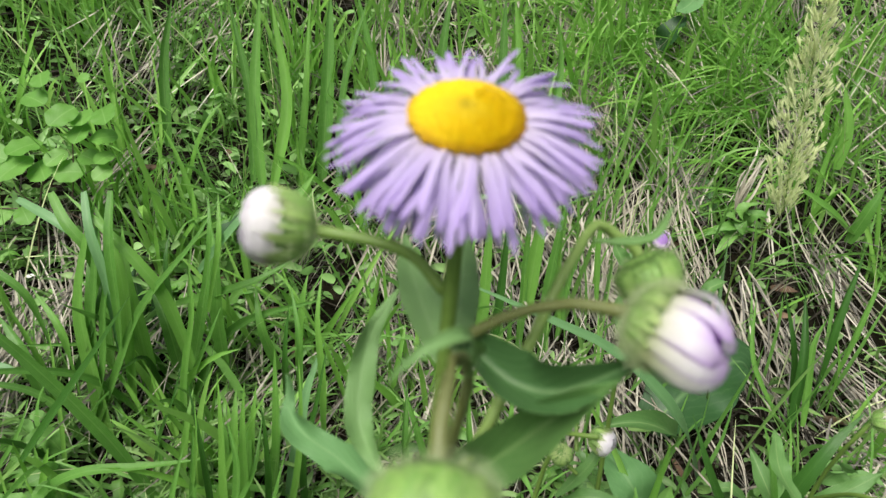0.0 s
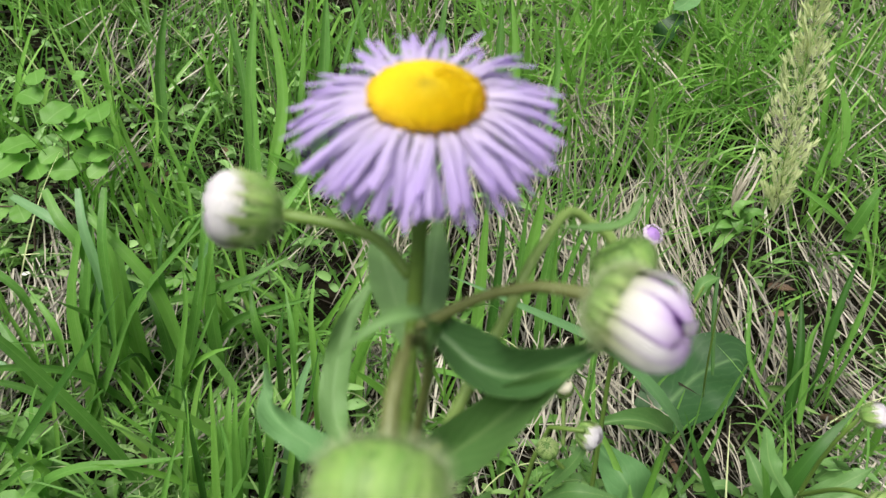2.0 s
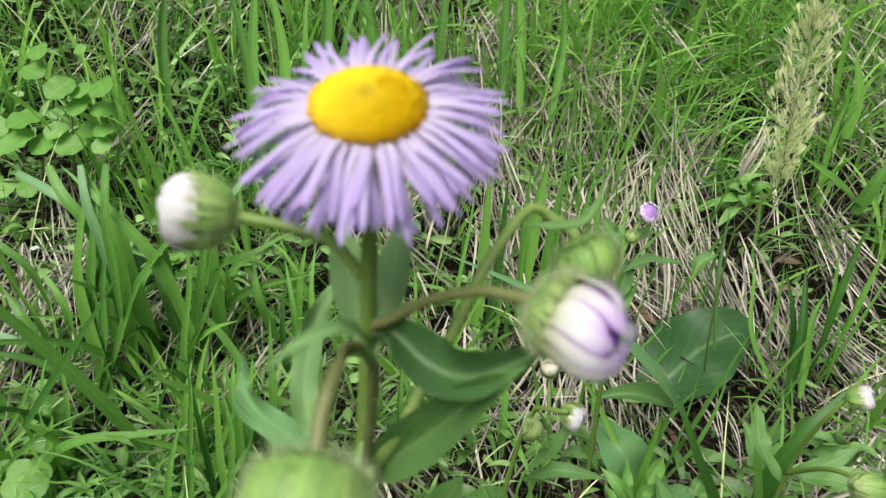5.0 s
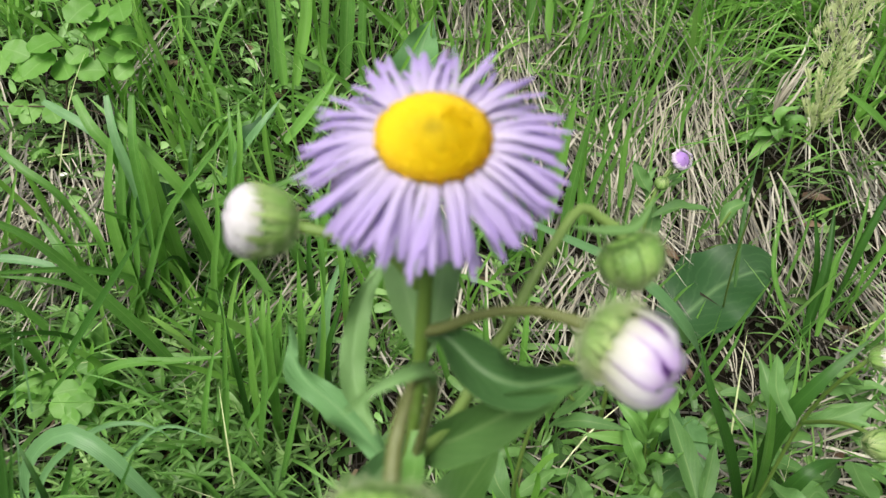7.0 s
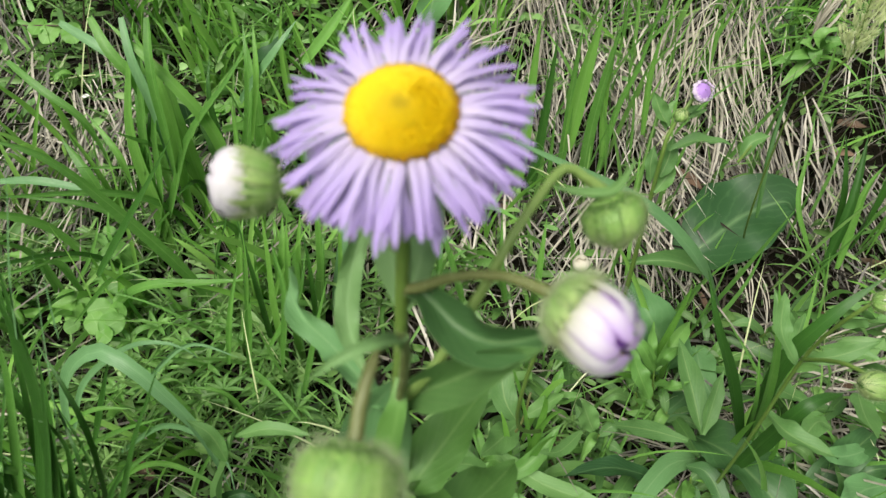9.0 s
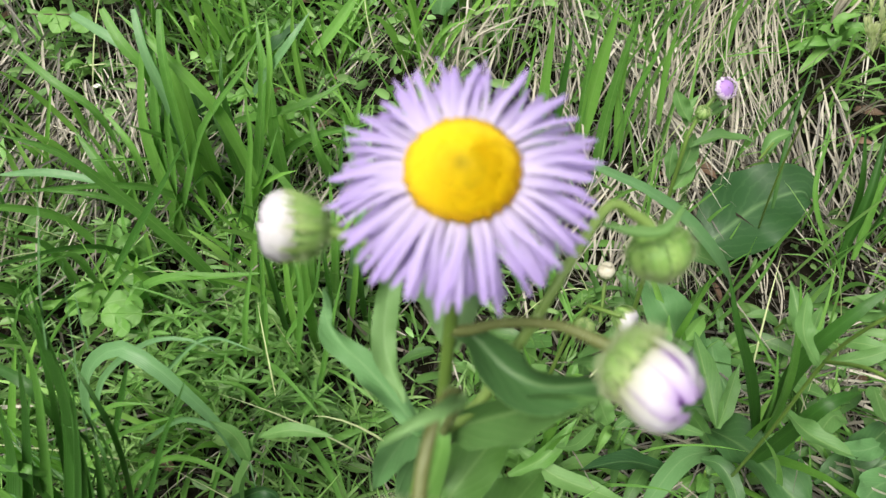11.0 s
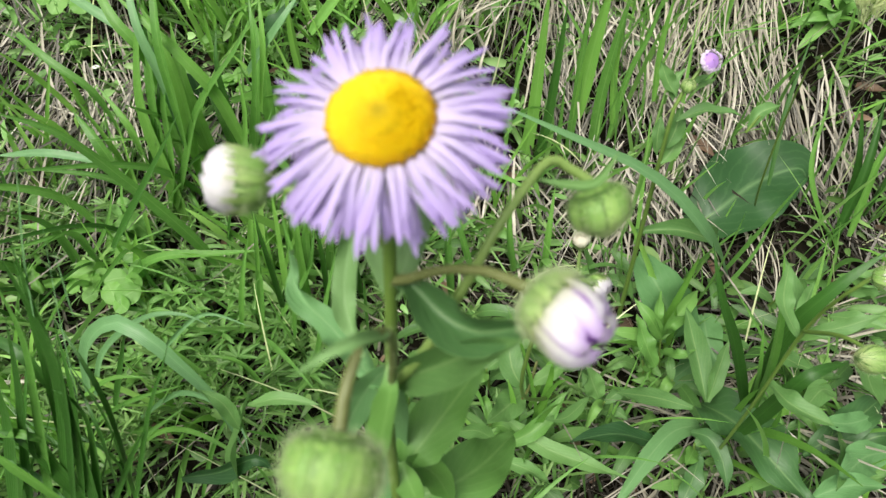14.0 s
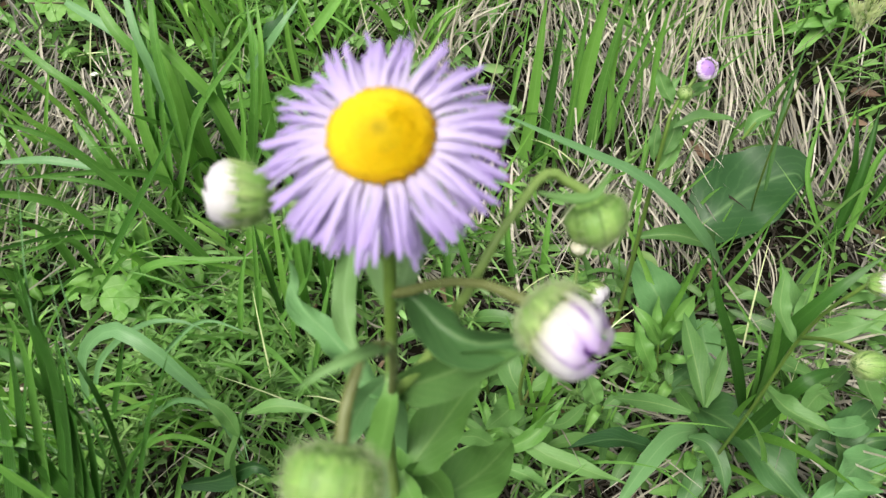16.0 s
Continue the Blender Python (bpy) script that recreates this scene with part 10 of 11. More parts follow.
p = plant('leafy_herb', (0.296, 0.418), 'lance-leaved green shoot at the foot of the bank', 'herb', 'leafy herbs')
stemmed(p, [(0.2960, 0.4183, -0.0408), (0.2966, 0.4092, -0.0154), (0.3018, 0.4051, 0.0022)], 0.0016, 0.0009)
leafy(p, [(0.2966, 0.4170, -0.0338), (0.3145, 0.4163, -0.0172), (0.3324, 0.4156, -0.0297)], 0.0107, M_HERB_PIECE, 'lance')
leafy(p, [(0.2976, 0.4148, -0.0272), (0.2758, 0.4252, -0.0046), (0.2540, 0.4355, -0.0136)], 0.0087, M_LEAF, 'lance')
leafy(p, [(0.2985, 0.4126, -0.0205), (0.2970, 0.4001, -0.0054), (0.2955, 0.3877, -0.0160)], 0.0086, M_HERB_PIECE, 'lance')
leafy(p, [(0.2995, 0.4104, -0.0138), (0.3119, 0.4165, -0.0066), (0.3243, 0.4227, -0.0018)], 0.0085, M_HERB_PIECE, 'lance')
leafy(p, [(0.3005, 0.4082, -0.0072), (0.2820, 0.4101, 0.0057), (0.2636, 0.4119, -0.0003)], 0.0118, M_LEAF, 'lance')
leafy(p, [(0.3014, 0.4060, -0.0005), (0.3001, 0.3971, 0.0070), (0.2987, 0.3882, 0.0125)], 0.0117, M_HERB_PIECE, 'lance')
p = plant('leafy_herb', (0.014, 0.248), 'lance-leaved green shoot at the foot of the bank', 'herb', 'leafy herbs')
stemmed(p, [(0.0141, 0.2483, -0.0600), (0.0158, 0.2461, -0.0336), (0.0184, 0.2323, -0.0070)], 0.0016, 0.0009)
leafy(p, [(0.0145, 0.2470, -0.0527), (0.0408, 0.2474, -0.0344), (0.0672, 0.2478, -0.0584)], 0.0112, M_HERB_PIECE, 'lance')
leafy(p, [(0.0151, 0.2447, -0.0456), (0.0055, 0.2570, -0.0333), (-0.0041, 0.2693, -0.0255)], 0.0129, M_LEAF, 'lance')
leafy(p, [(0.0157, 0.2424, -0.0384), (0.0144, 0.2240, -0.0255), (0.0130, 0.2056, -0.0336)], 0.0127, M_HERB_PIECE, 'lance')
leafy(p, [(0.0163, 0.2401, -0.0313), (0.0342, 0.2499, -0.0211), (0.0520, 0.2597, -0.0286)], 0.0127, M_HERB_PIECE, 'lance')
leafy(p, [(0.0170, 0.2378, -0.0241), (-0.0019, 0.2416, -0.0133), (-0.0207, 0.2455, -0.0033)], 0.0097, M_LEAF, 'lance')
leafy(p, [(0.0176, 0.2355, -0.0170), (0.0294, 0.2295, -0.0033), (0.0412, 0.2235, -0.0086)], 0.0123, M_HERB_PIECE, 'lance')
leafy(p, [(0.0182, 0.2332, -0.0098), (0.0135, 0.2463, 0.0037), (0.0088, 0.2594, -0.0075)], 0.0091, M_HERB_PIECE, 'lance')
p = plant('grass_plant', (-0.186, 0.333), 'upright green grass in a dark gap beside the stem', 'grass', 'broad grass tufts')
blade(p, [(-0.1783, 0.3271, -0.0341), (-0.1683, 0.2993, 0.0756), (-0.1616, 0.2893, 0.1519), (-0.1614, 0.2971, 0.1944)], 0.0093, M_BLADE, 'blade', wild=0.15)
blade(p, [(-0.1669, 0.3353, -0.0353), (-0.1544, 0.3076, 0.0685), (-0.1468, 0.2976, 0.1409), (-0.1456, 0.3053, 0.1822)], 0.0108, M_BLADE, 'blade', wild=0.15)
blade(p, [(-0.1547, 0.3461, -0.0315), (-0.1398, 0.3183, 0.0718), (-0.1352, 0.3083, 0.1386), (-0.1398, 0.3161, 0.1597)], 0.0089, M_BLADE_DARK, 'blade', wild=0.15)
blade(p, [(-0.2265, 0.3239, -0.0185), (-0.1925, 0.2961, 0.0834), (-0.1773, 0.2861, 0.1432), (-0.1783, 0.2939, 0.1811)], 0.0038, M_BLADE, 'blade', wild=0.15)
blade(p, [(-0.1936, 0.3349, -0.0215), (-0.1821, 0.3072, 0.0799), (-0.1811, 0.2972, 0.1452), (-0.1868, 0.3049, 0.1811)], 0.0074, M_BLADE_DARK, 'blade', wild=0.15)
blade(p, [(-0.1420, 0.3509, -0.0285), (-0.1164, 0.3232, 0.0930), (-0.1082, 0.3132, 0.1576), (-0.1090, 0.3209, 0.1937)], 0.0079, M_BLADE, 'blade', wild=0.15)
blade(p, [(-0.2096, 0.3389, -0.0119), (-0.1663, 0.3111, 0.1011), (-0.1376, 0.3011, 0.1598), (-0.1245, 0.3089, 0.1807)], 0.0060, M_BLADE, 'blade', wild=0.15)
blade(p, [(-0.2773, 0.3898, -0.0135), (-0.2436, 0.3620, 0.0811), (-0.2207, 0.3520, 0.1378), (-0.2139, 0.3598, 0.1669)], 0.0082, M_BLADE_DARK, 'blade', wild=0.15)
blade(p, [(-0.1229, 0.3690, -0.0163), (-0.1139, 0.3413, 0.0842), (-0.0997, 0.3313, 0.1452), (-0.0909, 0.3390, 0.1938)], 0.0073, M_BLADE_DARK, 'blade', wild=0.15)
p = plant('grass_plant', (-0.163, 0.407), 'upright green grass low beside the stem', 'grass', 'broad grass tufts')
blade(p, [(-0.2033, 0.3947, -0.0079), (-0.1841, 0.3597, 0.0790), (-0.1889, 0.3647, 0.1097)], 0.0106, M_BLADE, 'blade', wild=0.15)
blade(p, [(-0.1811, 0.3934, -0.0061), (-0.1626, 0.3584, 0.0980), (-0.1563, 0.3634, 0.1447)], 0.0095, M_BLADE, 'blade', wild=0.15)
blade(p, [(-0.1587, 0.3908, -0.0032), (-0.1398, 0.3558, 0.0948), (-0.1378, 0.3608, 0.1835)], 0.0105, M_BLADE, 'blade', wild=0.15)
blade(p, [(-0.2785, 0.4537, 0.0168), (-0.2398, 0.4259, 0.1029), (-0.2141, 0.4159, 0.1569), (-0.2010, 0.4237, 0.1870)], 0.0112, M_BLADE, 'blade', wild=0.15)
blade(p, [(-0.3321, 0.5010, 0.0386), (-0.3199, 0.4732, 0.1104), (-0.3147, 0.4632, 0.1655), (-0.3161, 0.4710, 0.1976)], 0.0152, M_BLADE, 'blade', wild=0.15)
blade(p, [(-0.3650, 0.4773, 0.0255), (-0.3368, 0.4423, 0.1152), (-0.3327, 0.4473, 0.1843)], 0.0130, M_BLADE, 'blade', wild=0.15)
blade(p, [(-0.1588, 0.4667, 0.0243), (-0.1491, 0.4317, 0.1260), (-0.1439, 0.4367, 0.1822)], 0.0090, M_BLADE_DARK, 'blade', wild=0.15)
blade(p, [(-0.2615, 0.4453, 0.0098), (-0.2422, 0.4175, 0.1082), (-0.2229, 0.4075, 0.1834), (-0.2229, 0.4153, 0.2279)], 0.0088, M_BLADE, 'blade', wild=0.15)


def whorl_herb(at, seed):
    """A short stem with narrow leaves spreading like a star at two heights."""
    r = np.random.default_rng(seed)
    h = plant("whorled_herb", at, "small bright-green herb with star-like narrow leaves", "herb", "whorled herbs")
    foot = np.array(h.location)
    top = foot + (r.normal(0, 0.006), r.normal(-0.004, 0.006), r.uniform(0.042, 0.066))
    stemmed(h, [foot, 0.5 * (foot + top) + r.normal(0, 0.002, 3), top], 0.0009, 0.0006)
    for level, count, reach in ((1.0, 8, 0.021), (0.6, 7, 0.026)):
        c = foot + level * (top - foot)
        for k in range(count):
            a = (k + r.uniform(-0.3, 0.3)) * 2 * np.pi / count
            d = np.array([np.cos(a), np.sin(a), 0.0]) * reach * r.uniform(0.75, 1.2)
            rise = r.uniform(0.1, 0.6) * reach
            leafy(h, [c, c + 0.5 * d + (0, 0, 0.7 * rise), c + d + (0, 0, rise * r.uniform(0.3, 1.0))], 0.0044 * r.uniform(0.8, 1.2), M_HERB_PIECE, "lance", 0.3, 0.04, (0.0, -0.4, 0.9), 10.0, 8, 0.6)


for k, at in enumerate(((-0.277, 0.290), (-0.254, 0.282), (-0.240, 0.295), (-0.215, 0.276), (-0.258, 0.261), (-0.201, 0.291), (-0.176, 0.265), (-0.233, 0.257), (-0.285, 0.263), (-0.171, 0.303), (-0.215, 0.315), (-0.236, 0.321), (-0.195, 0.311), (-0.312, 0.255), (-0.264, 0.309), (-0.151, 0.261), (-0.293, 0.292), (-0.285, 0.315))):
    whorl_herb(at, 300 + k)


# ---- grass, litter and small herbs that cover the bank ----
def scatter(count, weight, seed):
    """Places over the part of the bank that lies before the camera, thinned by a weight of x and y."""
    r = np.random.default_rng(seed)
    out = np.empty((0, 2))
    while len(out) < count:
        y = r.uniform(-0.05, 1.75, 4 * count)
        x = r.uniform(-1, 1, 4 * count) * (0.36 + 0.80 * y.clip(0, None))
        keep = r.uniform(0, 1, len(x)) < weight(x, y)
        out = np.vstack([out, np.stack([x, y], 1)[keep]])
    return out[:count], r


def patchy(x, y, scale, shift):
    return 0.5 + 0.5 * np.sin(scale * x + shift + 2 * np.sin(0.7 * scale * y)) * np.sin(0.9 * scale * y + 1.7 * shift + 1.5 * np.sin(0.8 * scale * x))


def strips(base, way, length, width, sag, seg, r, curl=0.3):
    """Many bent strips at once: each starts at base, sets out along way and sags."""
    n = len(base)
    s = np.linspace(0, 1, seg + 1)
    way = unit(way)
    turn = unit(np.cross(way, r.normal(0, 1, (n, 3))))
    line = base[:, None] + way[:, None] * (length[:, None] * s)[..., None]
    line = line + turn[:, None] * (curl * length[:, None] * s**2 * r.uniform(-1, 1, n)[:, None])[..., None]
    line[..., 2] -= (sag * length)[:, None] * s**2
    tang = unit(np.gradient(line, axis=1))
    face = unit(r.normal(0, 0.6, (n, 3)) + (0, -0.6, 0.7))
    side = unit(np.cross(tang, np.broadcast_to(face[:, None], tang.shape)))
    up = np.cross(side, tang)
    half = (width / 2)[:, None] * np.interp(s, [0, 0.15, 0.5, 0.85, 1], [0.6, 0.9, 1, 0.55, 0.05])[None]
    v = np.array([-1.0, 0.0, 1.0])
    verts = line[:, :, None] + side[:, :, None] * (half[..., None] * v)[..., None] + up[:, :, None] * (0.35 * half[..., None] * np.abs(v))[..., None]
    k = seg + 1
    idx = np.arange(n * k * 3).reshape(n, k, 3)
    faces = np.stack([idx[:, :-1, :-1], idx[:, 1:, :-1], idx[:, 1:, 1:], idx[:, :-1, 1:]], -1).reshape(-1, 4)
    uv = np.broadcast_to(np.stack(np.broadcast_arrays(s[:, None], (v[None] + 1) / 2), -1), (n, k, 3, 2))
    return verts.reshape(-1, 3), faces, uv.reshape(-1, 2)


def field(name, arrays, mat, label, category):
    me = make_mesh(name, *arrays)
    me.materials.append(mat)
    return tagged(new(name, me), label, category, "", "stuff")


def on_ground(xy, lift):
    return np.stack([xy[:, 0], xy[:, 1], ground_z(xy[:, 0], xy[:, 1]) + lift], 1)


def sig(v):
    return 1 / (1 + np.exp(-v))


def free(x, y):
    """Bare ground round the large dock leaf."""
    return 1 - np.exp(-((((x - 0.30) / 0.075) ** 2 + ((y - 0.54) / 0.10) ** 2) ** 1.5))


def hollows(x, y):
    """Nought in the dark gaps between the clumps, one elsewhere."""
    gap = 0.26 + 0.16 * sig((x - 0.16) / 0.04) * sig((y - 0.46) / 0.04) * sig((0.92 - y) / 0.05)
    return 1 - (1 - sig((patchy(x, y, 31, 1.3) - gap) / 0.05)) * (1 - 0.8 * sig((-0.12 - x) / 0.04) * sig((y - 0.52) / 0.04))


def herb_corner(x, y):
    return sig((x - 0.40) / 0.04) * sig((y - 0.48) / 0.05) * sig((1.0 - y) / 0.05)


def straw_bank(x, y):
    """The steep stretch where straw hangs and little grass grows."""
    return sig((x - 0.13) / 0.03) * sig((0.50 - x) / 0.05) * sig((y - 0.46) / 0.04) * sig((0.90 - y) / 0.05)


def litter_patch(x, y):
    """An open patch of bleached litter and tiny leaves with little grass."""
    return np.exp(-(((x + 0.52) / 0.15) ** 2) - ((y - 0.58) / 0.10) ** 2)


def thatch_weight(x, y):
    right = sig((x + 0.02) / 0.06)
    return (0.35 + 0.65 * free(x, y)) * (1 - 0.8 * sig((x - 0.46 + 0.4 * (y - 0.6)) / 0.04)) * np.clip(0.04 + 0.15 * straw_bank(x, y) + 0.9 * right * patchy(x, y, 11, 0.4) ** 2 + 0.32 * patchy(x, y, 9, 2.2) ** 2 * (1 - right) + 0.45 * litter_patch(x, y), 0, 1)


# dry straw: hanging down the bank in swaths, tangled on the flat
def straw_weight(x, y):
    return (0.12 + 0.88 * hollows(x, y)) * (1 - 0.7 * sig((0.42 - y) / 0.04)) * np.clip(thatch_weight(x, y) + 0.3 * sig((y - 0.75) / 0.06) * sig((x + 0.1) / 0.1), 0, 1)


centres, r = scatter(440, straw_weight, 31)
k = 20
c = np.repeat(np.arange(len(centres)), k)
n = len(c)
xy = centres[c] + r.normal(0, 0.015, (n, 2))
steep = sig((xy[:, 1] - 0.42) / 0.07)
swath = r.normal(0, 0.34, len(centres))[c] + r.normal(0, 0.13, n)
way = np.stack([swath + r.normal(0, 0.75, n) * (1 - steep), -0.72 * steep + r.normal(0, 0.8, n) * (1 - 0.85 * steep), -0.52 * steep + r.normal(0.05, 0.15, n)], 1)
length = r.uniform(0.07, 0.24, n)
mid = xy + 0.55 * length[:, None] * unit(way)[:, :2]
low = np.minimum(free(xy[:, 0], xy[:, 1]), free(mid[:, 0], mid[:, 1]))
base = on_ground(xy, 0.004 + (0.04 * r.uniform(0, 1, n) ** 1.6 + 0.028 * steep) * (0.08 + 0.92 * low))
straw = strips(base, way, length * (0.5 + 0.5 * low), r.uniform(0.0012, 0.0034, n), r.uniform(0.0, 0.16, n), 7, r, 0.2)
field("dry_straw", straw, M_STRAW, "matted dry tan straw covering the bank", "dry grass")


# older straw underneath, coloured near black to stand for shade in the gaps
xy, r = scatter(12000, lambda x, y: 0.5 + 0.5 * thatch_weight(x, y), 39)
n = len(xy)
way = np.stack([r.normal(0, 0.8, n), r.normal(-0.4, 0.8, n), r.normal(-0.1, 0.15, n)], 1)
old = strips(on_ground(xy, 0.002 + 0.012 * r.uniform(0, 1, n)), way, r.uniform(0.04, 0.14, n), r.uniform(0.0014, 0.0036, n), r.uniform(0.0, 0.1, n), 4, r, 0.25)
field("rotted_straw", old, M_STRAW_OLD_SHADED, "old straw under the grass, darkened for shade in the gaps", "dry grass")


# fine green grass
def low_mat(x, y):
    """A low patch of tiny leaves where hardly any grass stands."""
    return np.exp(-(((x + 0.44) / 0.10) ** 2) - ((y - 0.44) / 0.085) ** 2)


def fine_weight(x, y):
    return (1 - 0.9 * low_mat(x, y)) * free(x, y) * (0.08 + 0.92 * hollows(x, y)) * (1 - 0.9 * litter_patch(x, y)) * (1 - 0.75 * straw_bank(x, y)) * np.clip(0.03 + (0.35 + 0.65 * sig((x + 0.12) / 0.06)) * sig((y - 0.74) / 0.06) * (0.15 + 0.85 * patchy(x, y, 8, 1.1)) + 0.16 * patchy(x, y, 11, 3.0) ** 2, 0, 1)


centres, r = scatter(1350, fine_weight, 32)
c = np.repeat(np.arange(len(centres)), 10)
n = len(c)
xy = centres[c] + r.normal(0, 0.009, (n, 2))
lean_x, lean_y = r.normal(0.05, 0.30, len(centres))[c], r.normal(-0.25, 0.22, len(centres))[c]
way = np.stack([lean_x + r.normal(0, 0.2, n), lean_y + r.normal(0, 0.18, n), r.uniform(0.6, 1.2, n)], 1)
grass = strips(on_ground(xy, -0.002), way, r.uniform(0.06, 0.20, n), r.uniform(0.0012, 0.0042, n), r.uniform(0.05, 0.7, n), 8, r, 0.5)
# a bright patch where the blades lean across the bank
n = 1050
xy = np.stack([r.normal(0.46, 0.17, n), r.normal(1.08, 0.12, n)], 1)
way = np.stack([r.normal(-0.75, 0.25, n), r.normal(-0.45, 0.2, n), r.uniform(0.3, 0.9, n)], 1)
lean = strips(on_ground(xy, 0.0), way, r.uniform(0.14, 0.30, n), r.uniform(0.0022, 0.0055, n), r.uniform(0.1, 0.6, n), 8, r, 0.35)
# arching blades over the low herbs
xy = np.stack([r.uniform(-0.50, 0.08, 330), r.uniform(0.06, 0.66, 330)], 1)
xy = xy[r.uniform(0, 1, 330) > 0.85 * sig((-0.24 - xy[:, 0]) / 0.03) * sig((xy[:, 1] - 0.30) / 0.03)]
n = len(xy)
way = np.stack([r.normal(0.1, 0.8, n), r.normal(-0.2, 0.6, n), r.uniform(0.5, 1.1, n)], 1)
arch = strips(on_ground(xy, 0.0), way, r.uniform(0.07, 0.23, n), r.uniform(0.0025, 0.0085, n), r.uniform(0.2, 0.9, n), 9, r, 0.4)
field("leaning_grass", lean, M_FRESH, "bright yellow-green grass leaning across the bank", "grass")
field("fine_grass", joined([grass, arch]), M_GRASS, "fine green grass growing through straw", "grass")


# broader grass in tufts
def tuft_weight(x, y):
    return (1 - low_mat(x, y)) * free(x, y) * (1 - 0.9 * straw_bank(x, y)) * (1 - 0.95 * litter_patch(x, y)) * np.clip(0.06 + 0.7 * sig((y - 0.8) / 0.08) + 0.42 * patchy(x, y, 7, 0.2) * sig((-x + 0.1) / 0.1) * sig((y - 0.5) / 0.05), 0, 1)


centres, r = scatter(420, tuft_weight, 33)
xy = np.repeat(centres, 9, 0) + r.normal(0, 0.014, (len(centres) * 9, 2))
n = len(xy)
way = np.stack([r.normal(0, 0.22, n), r.normal(-0.18, 0.22, n), np.ones(n)], 1)
field("broad_grass", strips(on_ground(xy, -0.002), way, r.uniform(0.10, 0.26, n), r.uniform(0.0035, 0.0085, n), r.uniform(0.0, 0.5, n), 8, r, 0.28), M_FRESH, "upright broad-bladed green grass tufts", "grass")


# long thin blades standing through the hanging straw
xy, r = scatter(210, lambda x, y: free(x, y) * straw_bank(x, y) * (1 - 0.75 * sig((x - 0.30) / 0.03)), 44)
n = len(xy)
way = np.stack([r.normal(0.04, 0.16, n), r.normal(-0.25, 0.15, n), np.ones(n)], 1)
field("slender_grass", strips(on_ground(xy, -0.002), way, r.uniform(0.10, 0.24, n), r.uniform(0.0022, 0.0055, n), r.uniform(0.0, 0.35, n), 8, r, 0.2), M_GRASS, "slender green blades standing through hanging straw", "grass")


# dry stalks still standing among the grass higher up
xy, r = scatter(1400, lambda x, y: hollows(x, y) * sig((y - 0.78) / 0.05) * sig((x + 0.25) / 0.06), 46)
n = len(xy)
way = np.stack([r.normal(0.05, 0.35, n), r.normal(-0.3, 0.3, n), np.ones(n)], 1)
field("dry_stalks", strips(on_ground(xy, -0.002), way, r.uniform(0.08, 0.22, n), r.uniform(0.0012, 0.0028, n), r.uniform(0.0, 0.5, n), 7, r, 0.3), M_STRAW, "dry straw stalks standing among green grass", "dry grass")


# thin pale grass stalks standing and leaning through it all
xy, r = scatter(420, lambda x, y: (1 - 0.8 * low_mat(x, y)) * free(x, y) * (0.2 + 0.6 * sig((y - 0.4) / 0.1)), 38)
n = len(xy)
way = np.stack([r.normal(0, 0.5, n), r.normal(-0.2, 0.35, n), np.ones(n)], 1)
field("grass_stalks", strips(on_ground(xy, -0.002), way, r.uniform(0.10, 0.26, n), r.uniform(0.0010, 0.0020, n), r.uniform(0.0, 0.5, n), 8, r, 0.2), M_SEED, "thin pale grass stalks", "grass")


# small narrow-leaved herbs on the flat, in whorls
def herb_weight(x, y):
    return free(x, y) * (0.15 + 0.85 * hollows(x, y)) * np.clip(sig((0.06 - x) / 0.05) * (0.55 * sig((1.15 - y) / 0.06) + 0.65 * sig((0.52 - y) / 0.06)) * (0.25 + 0.75 * patchy(x, y, 12, 0.9)) + 0.10 * patchy(x, y, 8, 2.0), 0, 1)


centres, r = scatter(1700, herb_weight, 34)
lift = 0.01 + 0.055 * r.uniform(0, 1, len(centres))
k = 7
xy = np.repeat(centres, k, 0) + r.normal(0, 0.002, (len(centres) * k, 2))
n = len(xy)
a = np.tile(np.arange(k) * 2 * np.pi / k, len(centres)) + r.normal(0, 0.3, n)
way = np.stack([np.cos(a), np.sin(a) - 0.15, r.uniform(0.1, 1.3, n)], 1)
field("small_herbs", strips(on_ground(xy, np.repeat(lift, k) + r.uniform(0, 0.008, n)), way, r.uniform(0.012, 0.032, n), r.uniform(0.0017, 0.0034, n), r.uniform(0, 0.3, n), 5, r, 0.25), M_HERB, "low narrow-leaved green herbs", "herb")


# tiny-leaved mat
def mat_weight(x, y):
    return (0.2 + 0.8 * hollows(x, y)) * np.clip(sig((-0.24 - x) / 0.05) * (0.35 + 0.65 * patchy(x, y, 10, 0.1)) + 0.30 * patchy(x, y, 9, 4.0) + 0.1 + 0.6 * herb_corner(x, y) + 0.6 * low_mat(x, y), 0, 1)


xy, r = scatter(16000, mat_weight, 35)
n = len(xy)
way = np.stack([r.normal(0, 1, n), r.normal(-0.2, 1, n), r.uniform(-0.1, 0.9, n)], 1)
field("leafy_mat", strips(on_ground(xy, 0.03 * r.uniform(0, 1, n)), way, r.uniform(0.006, 0.014, n), r.uniform(0.003, 0.006, n), r.uniform(0, 0.4, n), 3, r, 0.2), M_MOSS, "dense mat of tiny green leaves", "ground cover")

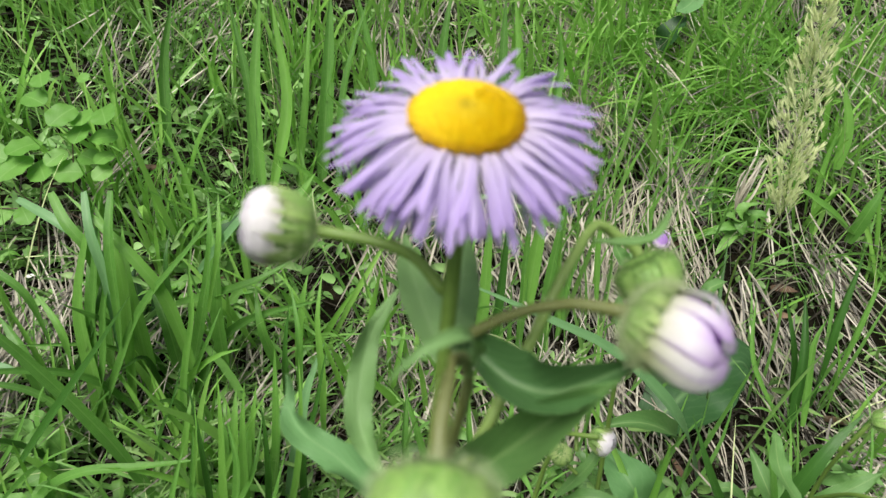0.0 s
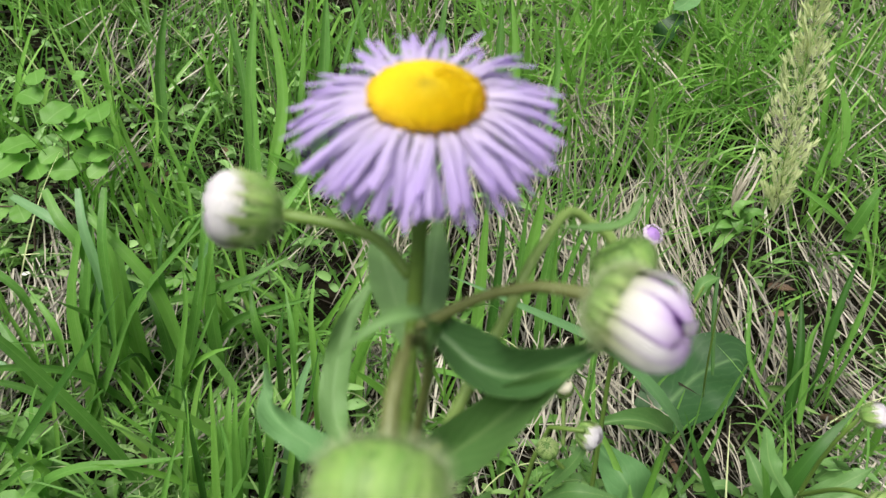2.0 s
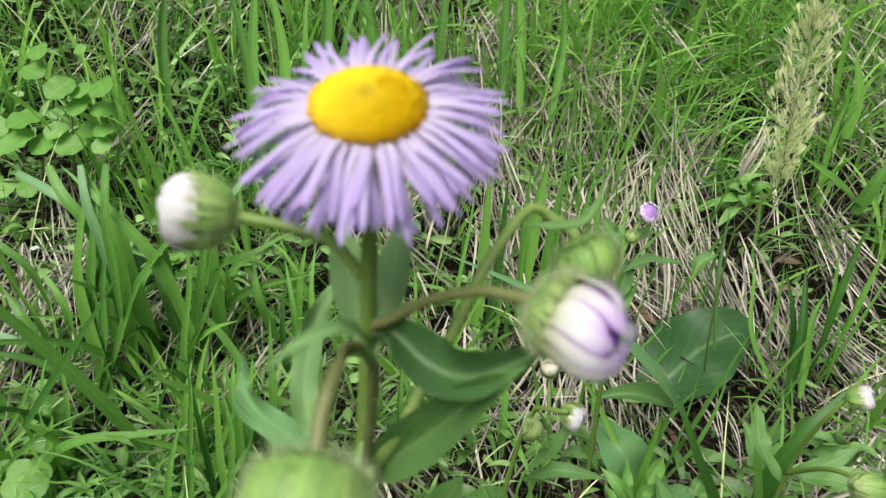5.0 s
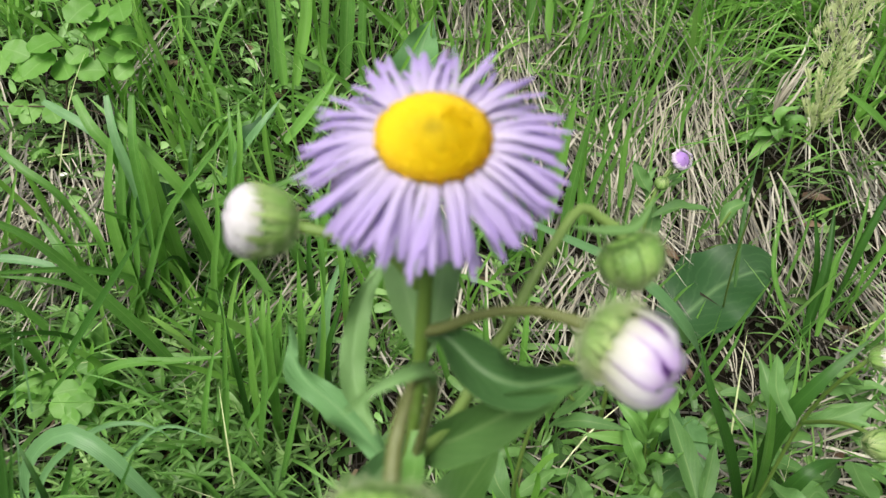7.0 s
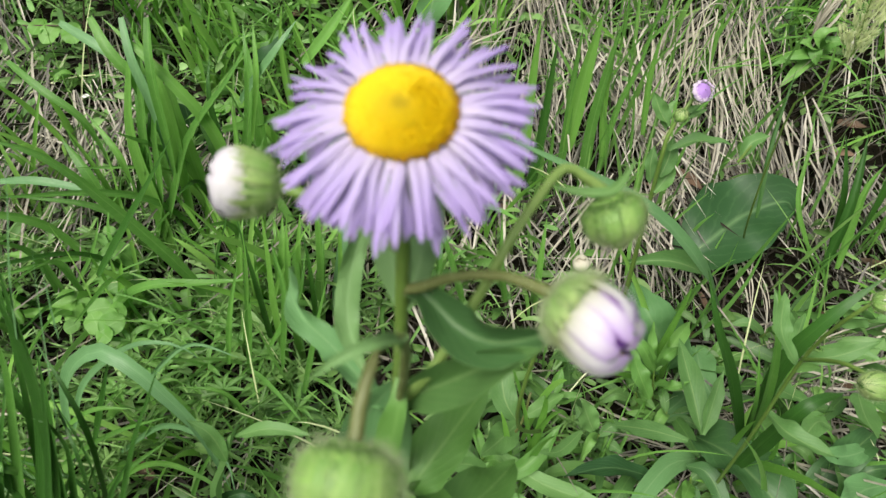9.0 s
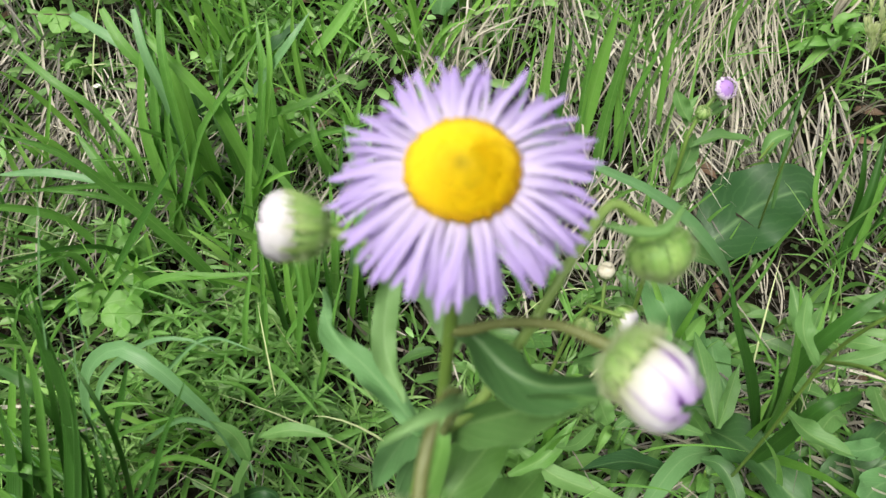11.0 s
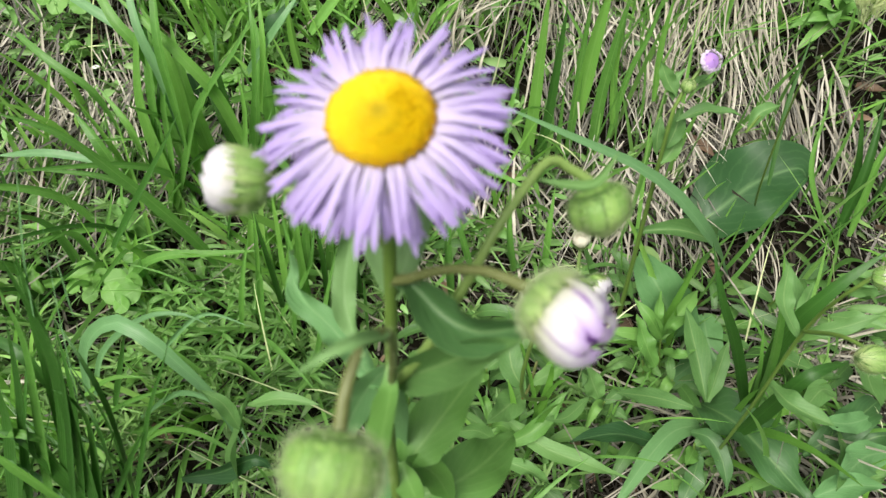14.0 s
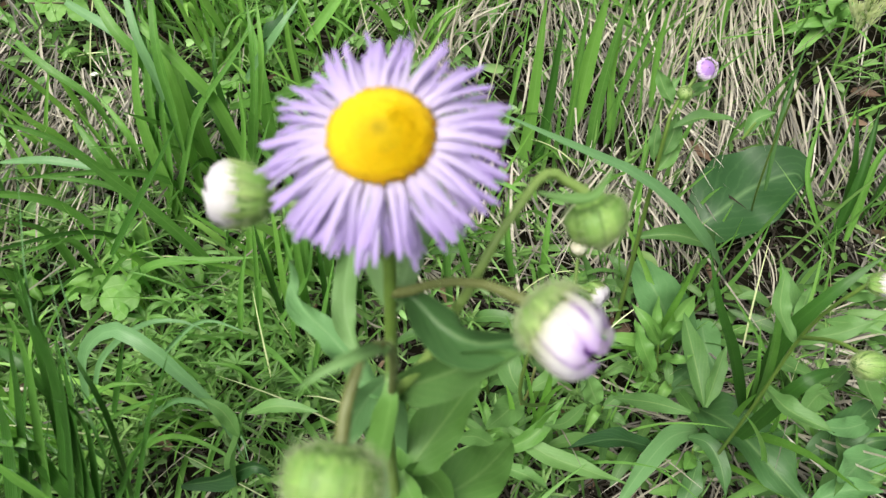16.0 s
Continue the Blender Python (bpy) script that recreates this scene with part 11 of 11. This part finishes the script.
# lance leaves crowding the foot of the bank, at several heights
xy, r = scatter(370, lambda x, y: hollows(x, y) * free(x, y) * sig((x + 0.06) / 0.03) * sig((0.43 - y) / 0.03), 45)
n = len(xy)
way = np.stack([r.normal(0, 1, n), r.normal(-0.3, 0.8, n), r.uniform(0.1, 0.9, n)], 1)
field("crowded_leaves", strips(on_ground(xy, 0.01 + 0.06 * r.uniform(0, 1, n)), way, r.uniform(0.03, 0.06, n), r.uniform(0.007, 0.015, n), r.uniform(0.1, 0.7, n), 8, r, 0.25), M_CROWD, "crowded green lance leaves at the foot of the bank", "herb")

# scattered broad little leaves
xy, r = scatter(3200, lambda x, y: free(x, y) * np.clip(0.10 + 0.7 * patchy(x, y, 10, 5.0) * sig((-x + 0.02) / 0.1) + 0.05 * sig((0.36 - y) / 0.05) + 0.6 * herb_corner(x, y), 0, 1), 36)
n = len(xy)
way = np.stack([r.normal(0, 1, n), r.normal(-0.5, 0.8, n), r.uniform(-0.1, 0.8, n)], 1)
field("broad_herbs", strips(on_ground(xy, 0.01 + 0.05 * r.uniform(0, 1, n)), way, r.uniform(0.012, 0.030, n), r.uniform(0.004, 0.010, n), r.uniform(0, 0.5, n), 5, r, 0.3), M_HERB, "scattered broad green herb leaves", "herb")

# light leafy herbs between the grass higher up the bank
xy, r = scatter(3600, lambda x, y: sig((0.05 - x) / 0.08) * sig((y - 0.52) / 0.05) * sig((1.6 - y) / 0.08) * (0.2 + 0.8 * patchy(x, y, 11, 2.6)), 43)
n = len(xy)
way = np.stack([r.normal(0, 1, n), r.normal(-0.5, 0.8, n), r.uniform(-0.1, 0.7, n)], 1)
field("light_herbs", strips(on_ground(xy, 0.01 + 0.07 * r.uniform(0, 1, n)), way, r.uniform(0.012, 0.032, n), r.uniform(0.005, 0.012, n), r.uniform(0, 0.5, n), 5, r, 0.25), M_HERB_LIGHT, "light-green leafy herbs between the grass", "herb")

# the same meadow going on around and behind
r = np.random.default_rng(41)
xy = np.stack([r.uniform(-2.6, 2.6, 15000), r.uniform(-1.6, 2.9, 15000)], 1)
inside = (np.abs(xy[:, 0]) < 0.36 + 0.80 * xy[:, 1].clip(0, None)) & (xy[:, 1] > -0.05) & (xy[:, 1] < 1.75)
xy = xy[~inside & (np.hypot(xy[:, 0], xy[:, 1] + 0.1) > 0.22)]
n = len(xy)
way = np.stack([r.normal(0, 0.4, n), r.normal(-0.15, 0.4, n), r.uniform(0.5, 1.1, n)], 1)
field("surrounding_grass", strips(on_ground(xy, -0.003), way, r.uniform(0.07, 0.22, n), r.uniform(0.005, 0.013, n), r.uniform(0.1, 0.7, n), 5, r, 0.35), M_GRASS, "green meadow grass around the flower", "grass")
xy = np.stack([r.uniform(-2.6, 2.6, 9000), r.uniform(-1.6, 2.9, 9000)], 1)
inside = (np.abs(xy[:, 0]) < 0.36 + 0.80 * xy[:, 1].clip(0, None)) & (xy[:, 1] > -0.05) & (xy[:, 1] < 1.75)
xy = xy[~inside]
n = len(xy)
way = np.stack([r.normal(0, 0.9, n), r.normal(-0.3, 0.8, n), r.normal(0.05, 0.15, n)], 1)
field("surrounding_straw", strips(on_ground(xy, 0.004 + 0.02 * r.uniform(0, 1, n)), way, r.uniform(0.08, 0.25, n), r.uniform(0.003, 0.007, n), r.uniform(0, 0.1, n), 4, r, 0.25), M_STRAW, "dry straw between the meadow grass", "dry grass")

far = np.stack([r.normal(0, 4.5, 34000).clip(-14, 14), r.normal(0.6, 4.0, 34000).clip(-9, 12)], 1)
far = far[(np.abs(far[:, 0]) > 2.5) | (far[:, 1] < -1.5) | (far[:, 1] > 2.8)]
n = len(far)
way = np.stack([r.normal(0, 0.45, n), r.normal(-0.15, 0.45, n), r.uniform(0.4, 1.0, n)], 1)
field("distant_grass", strips(on_ground(far, -0.003), way, r.uniform(0.15, 0.40, n), r.uniform(0.012, 0.035, n), r.uniform(0.1, 0.7, n), 3, r, 0.35), M_GRASS, "green meadow grass going on over the bank", "grass")

# dead brown leaves in the litter
xy, r = scatter(420, lambda x, y: free(x, y) * (0.3 + 0.4 * patchy(x, y, 9, 6.0)), 37)
n = len(xy)
way = np.stack([r.normal(0, 1, n), r.normal(-0.3, 1, n), r.uniform(-0.3, 0.5, n)], 1)
field("dead_leaves", strips(on_ground(xy, 0.006 + 0.015 * r.uniform(0, 1, n)), way, r.uniform(0.015, 0.04, n), r.uniform(0.007, 0.016, n), r.uniform(-0.4, 0.5, n), 4, r, 0.5), M_DEADLEAF, "curled brown dead leaves in the litter", "leaf litter")
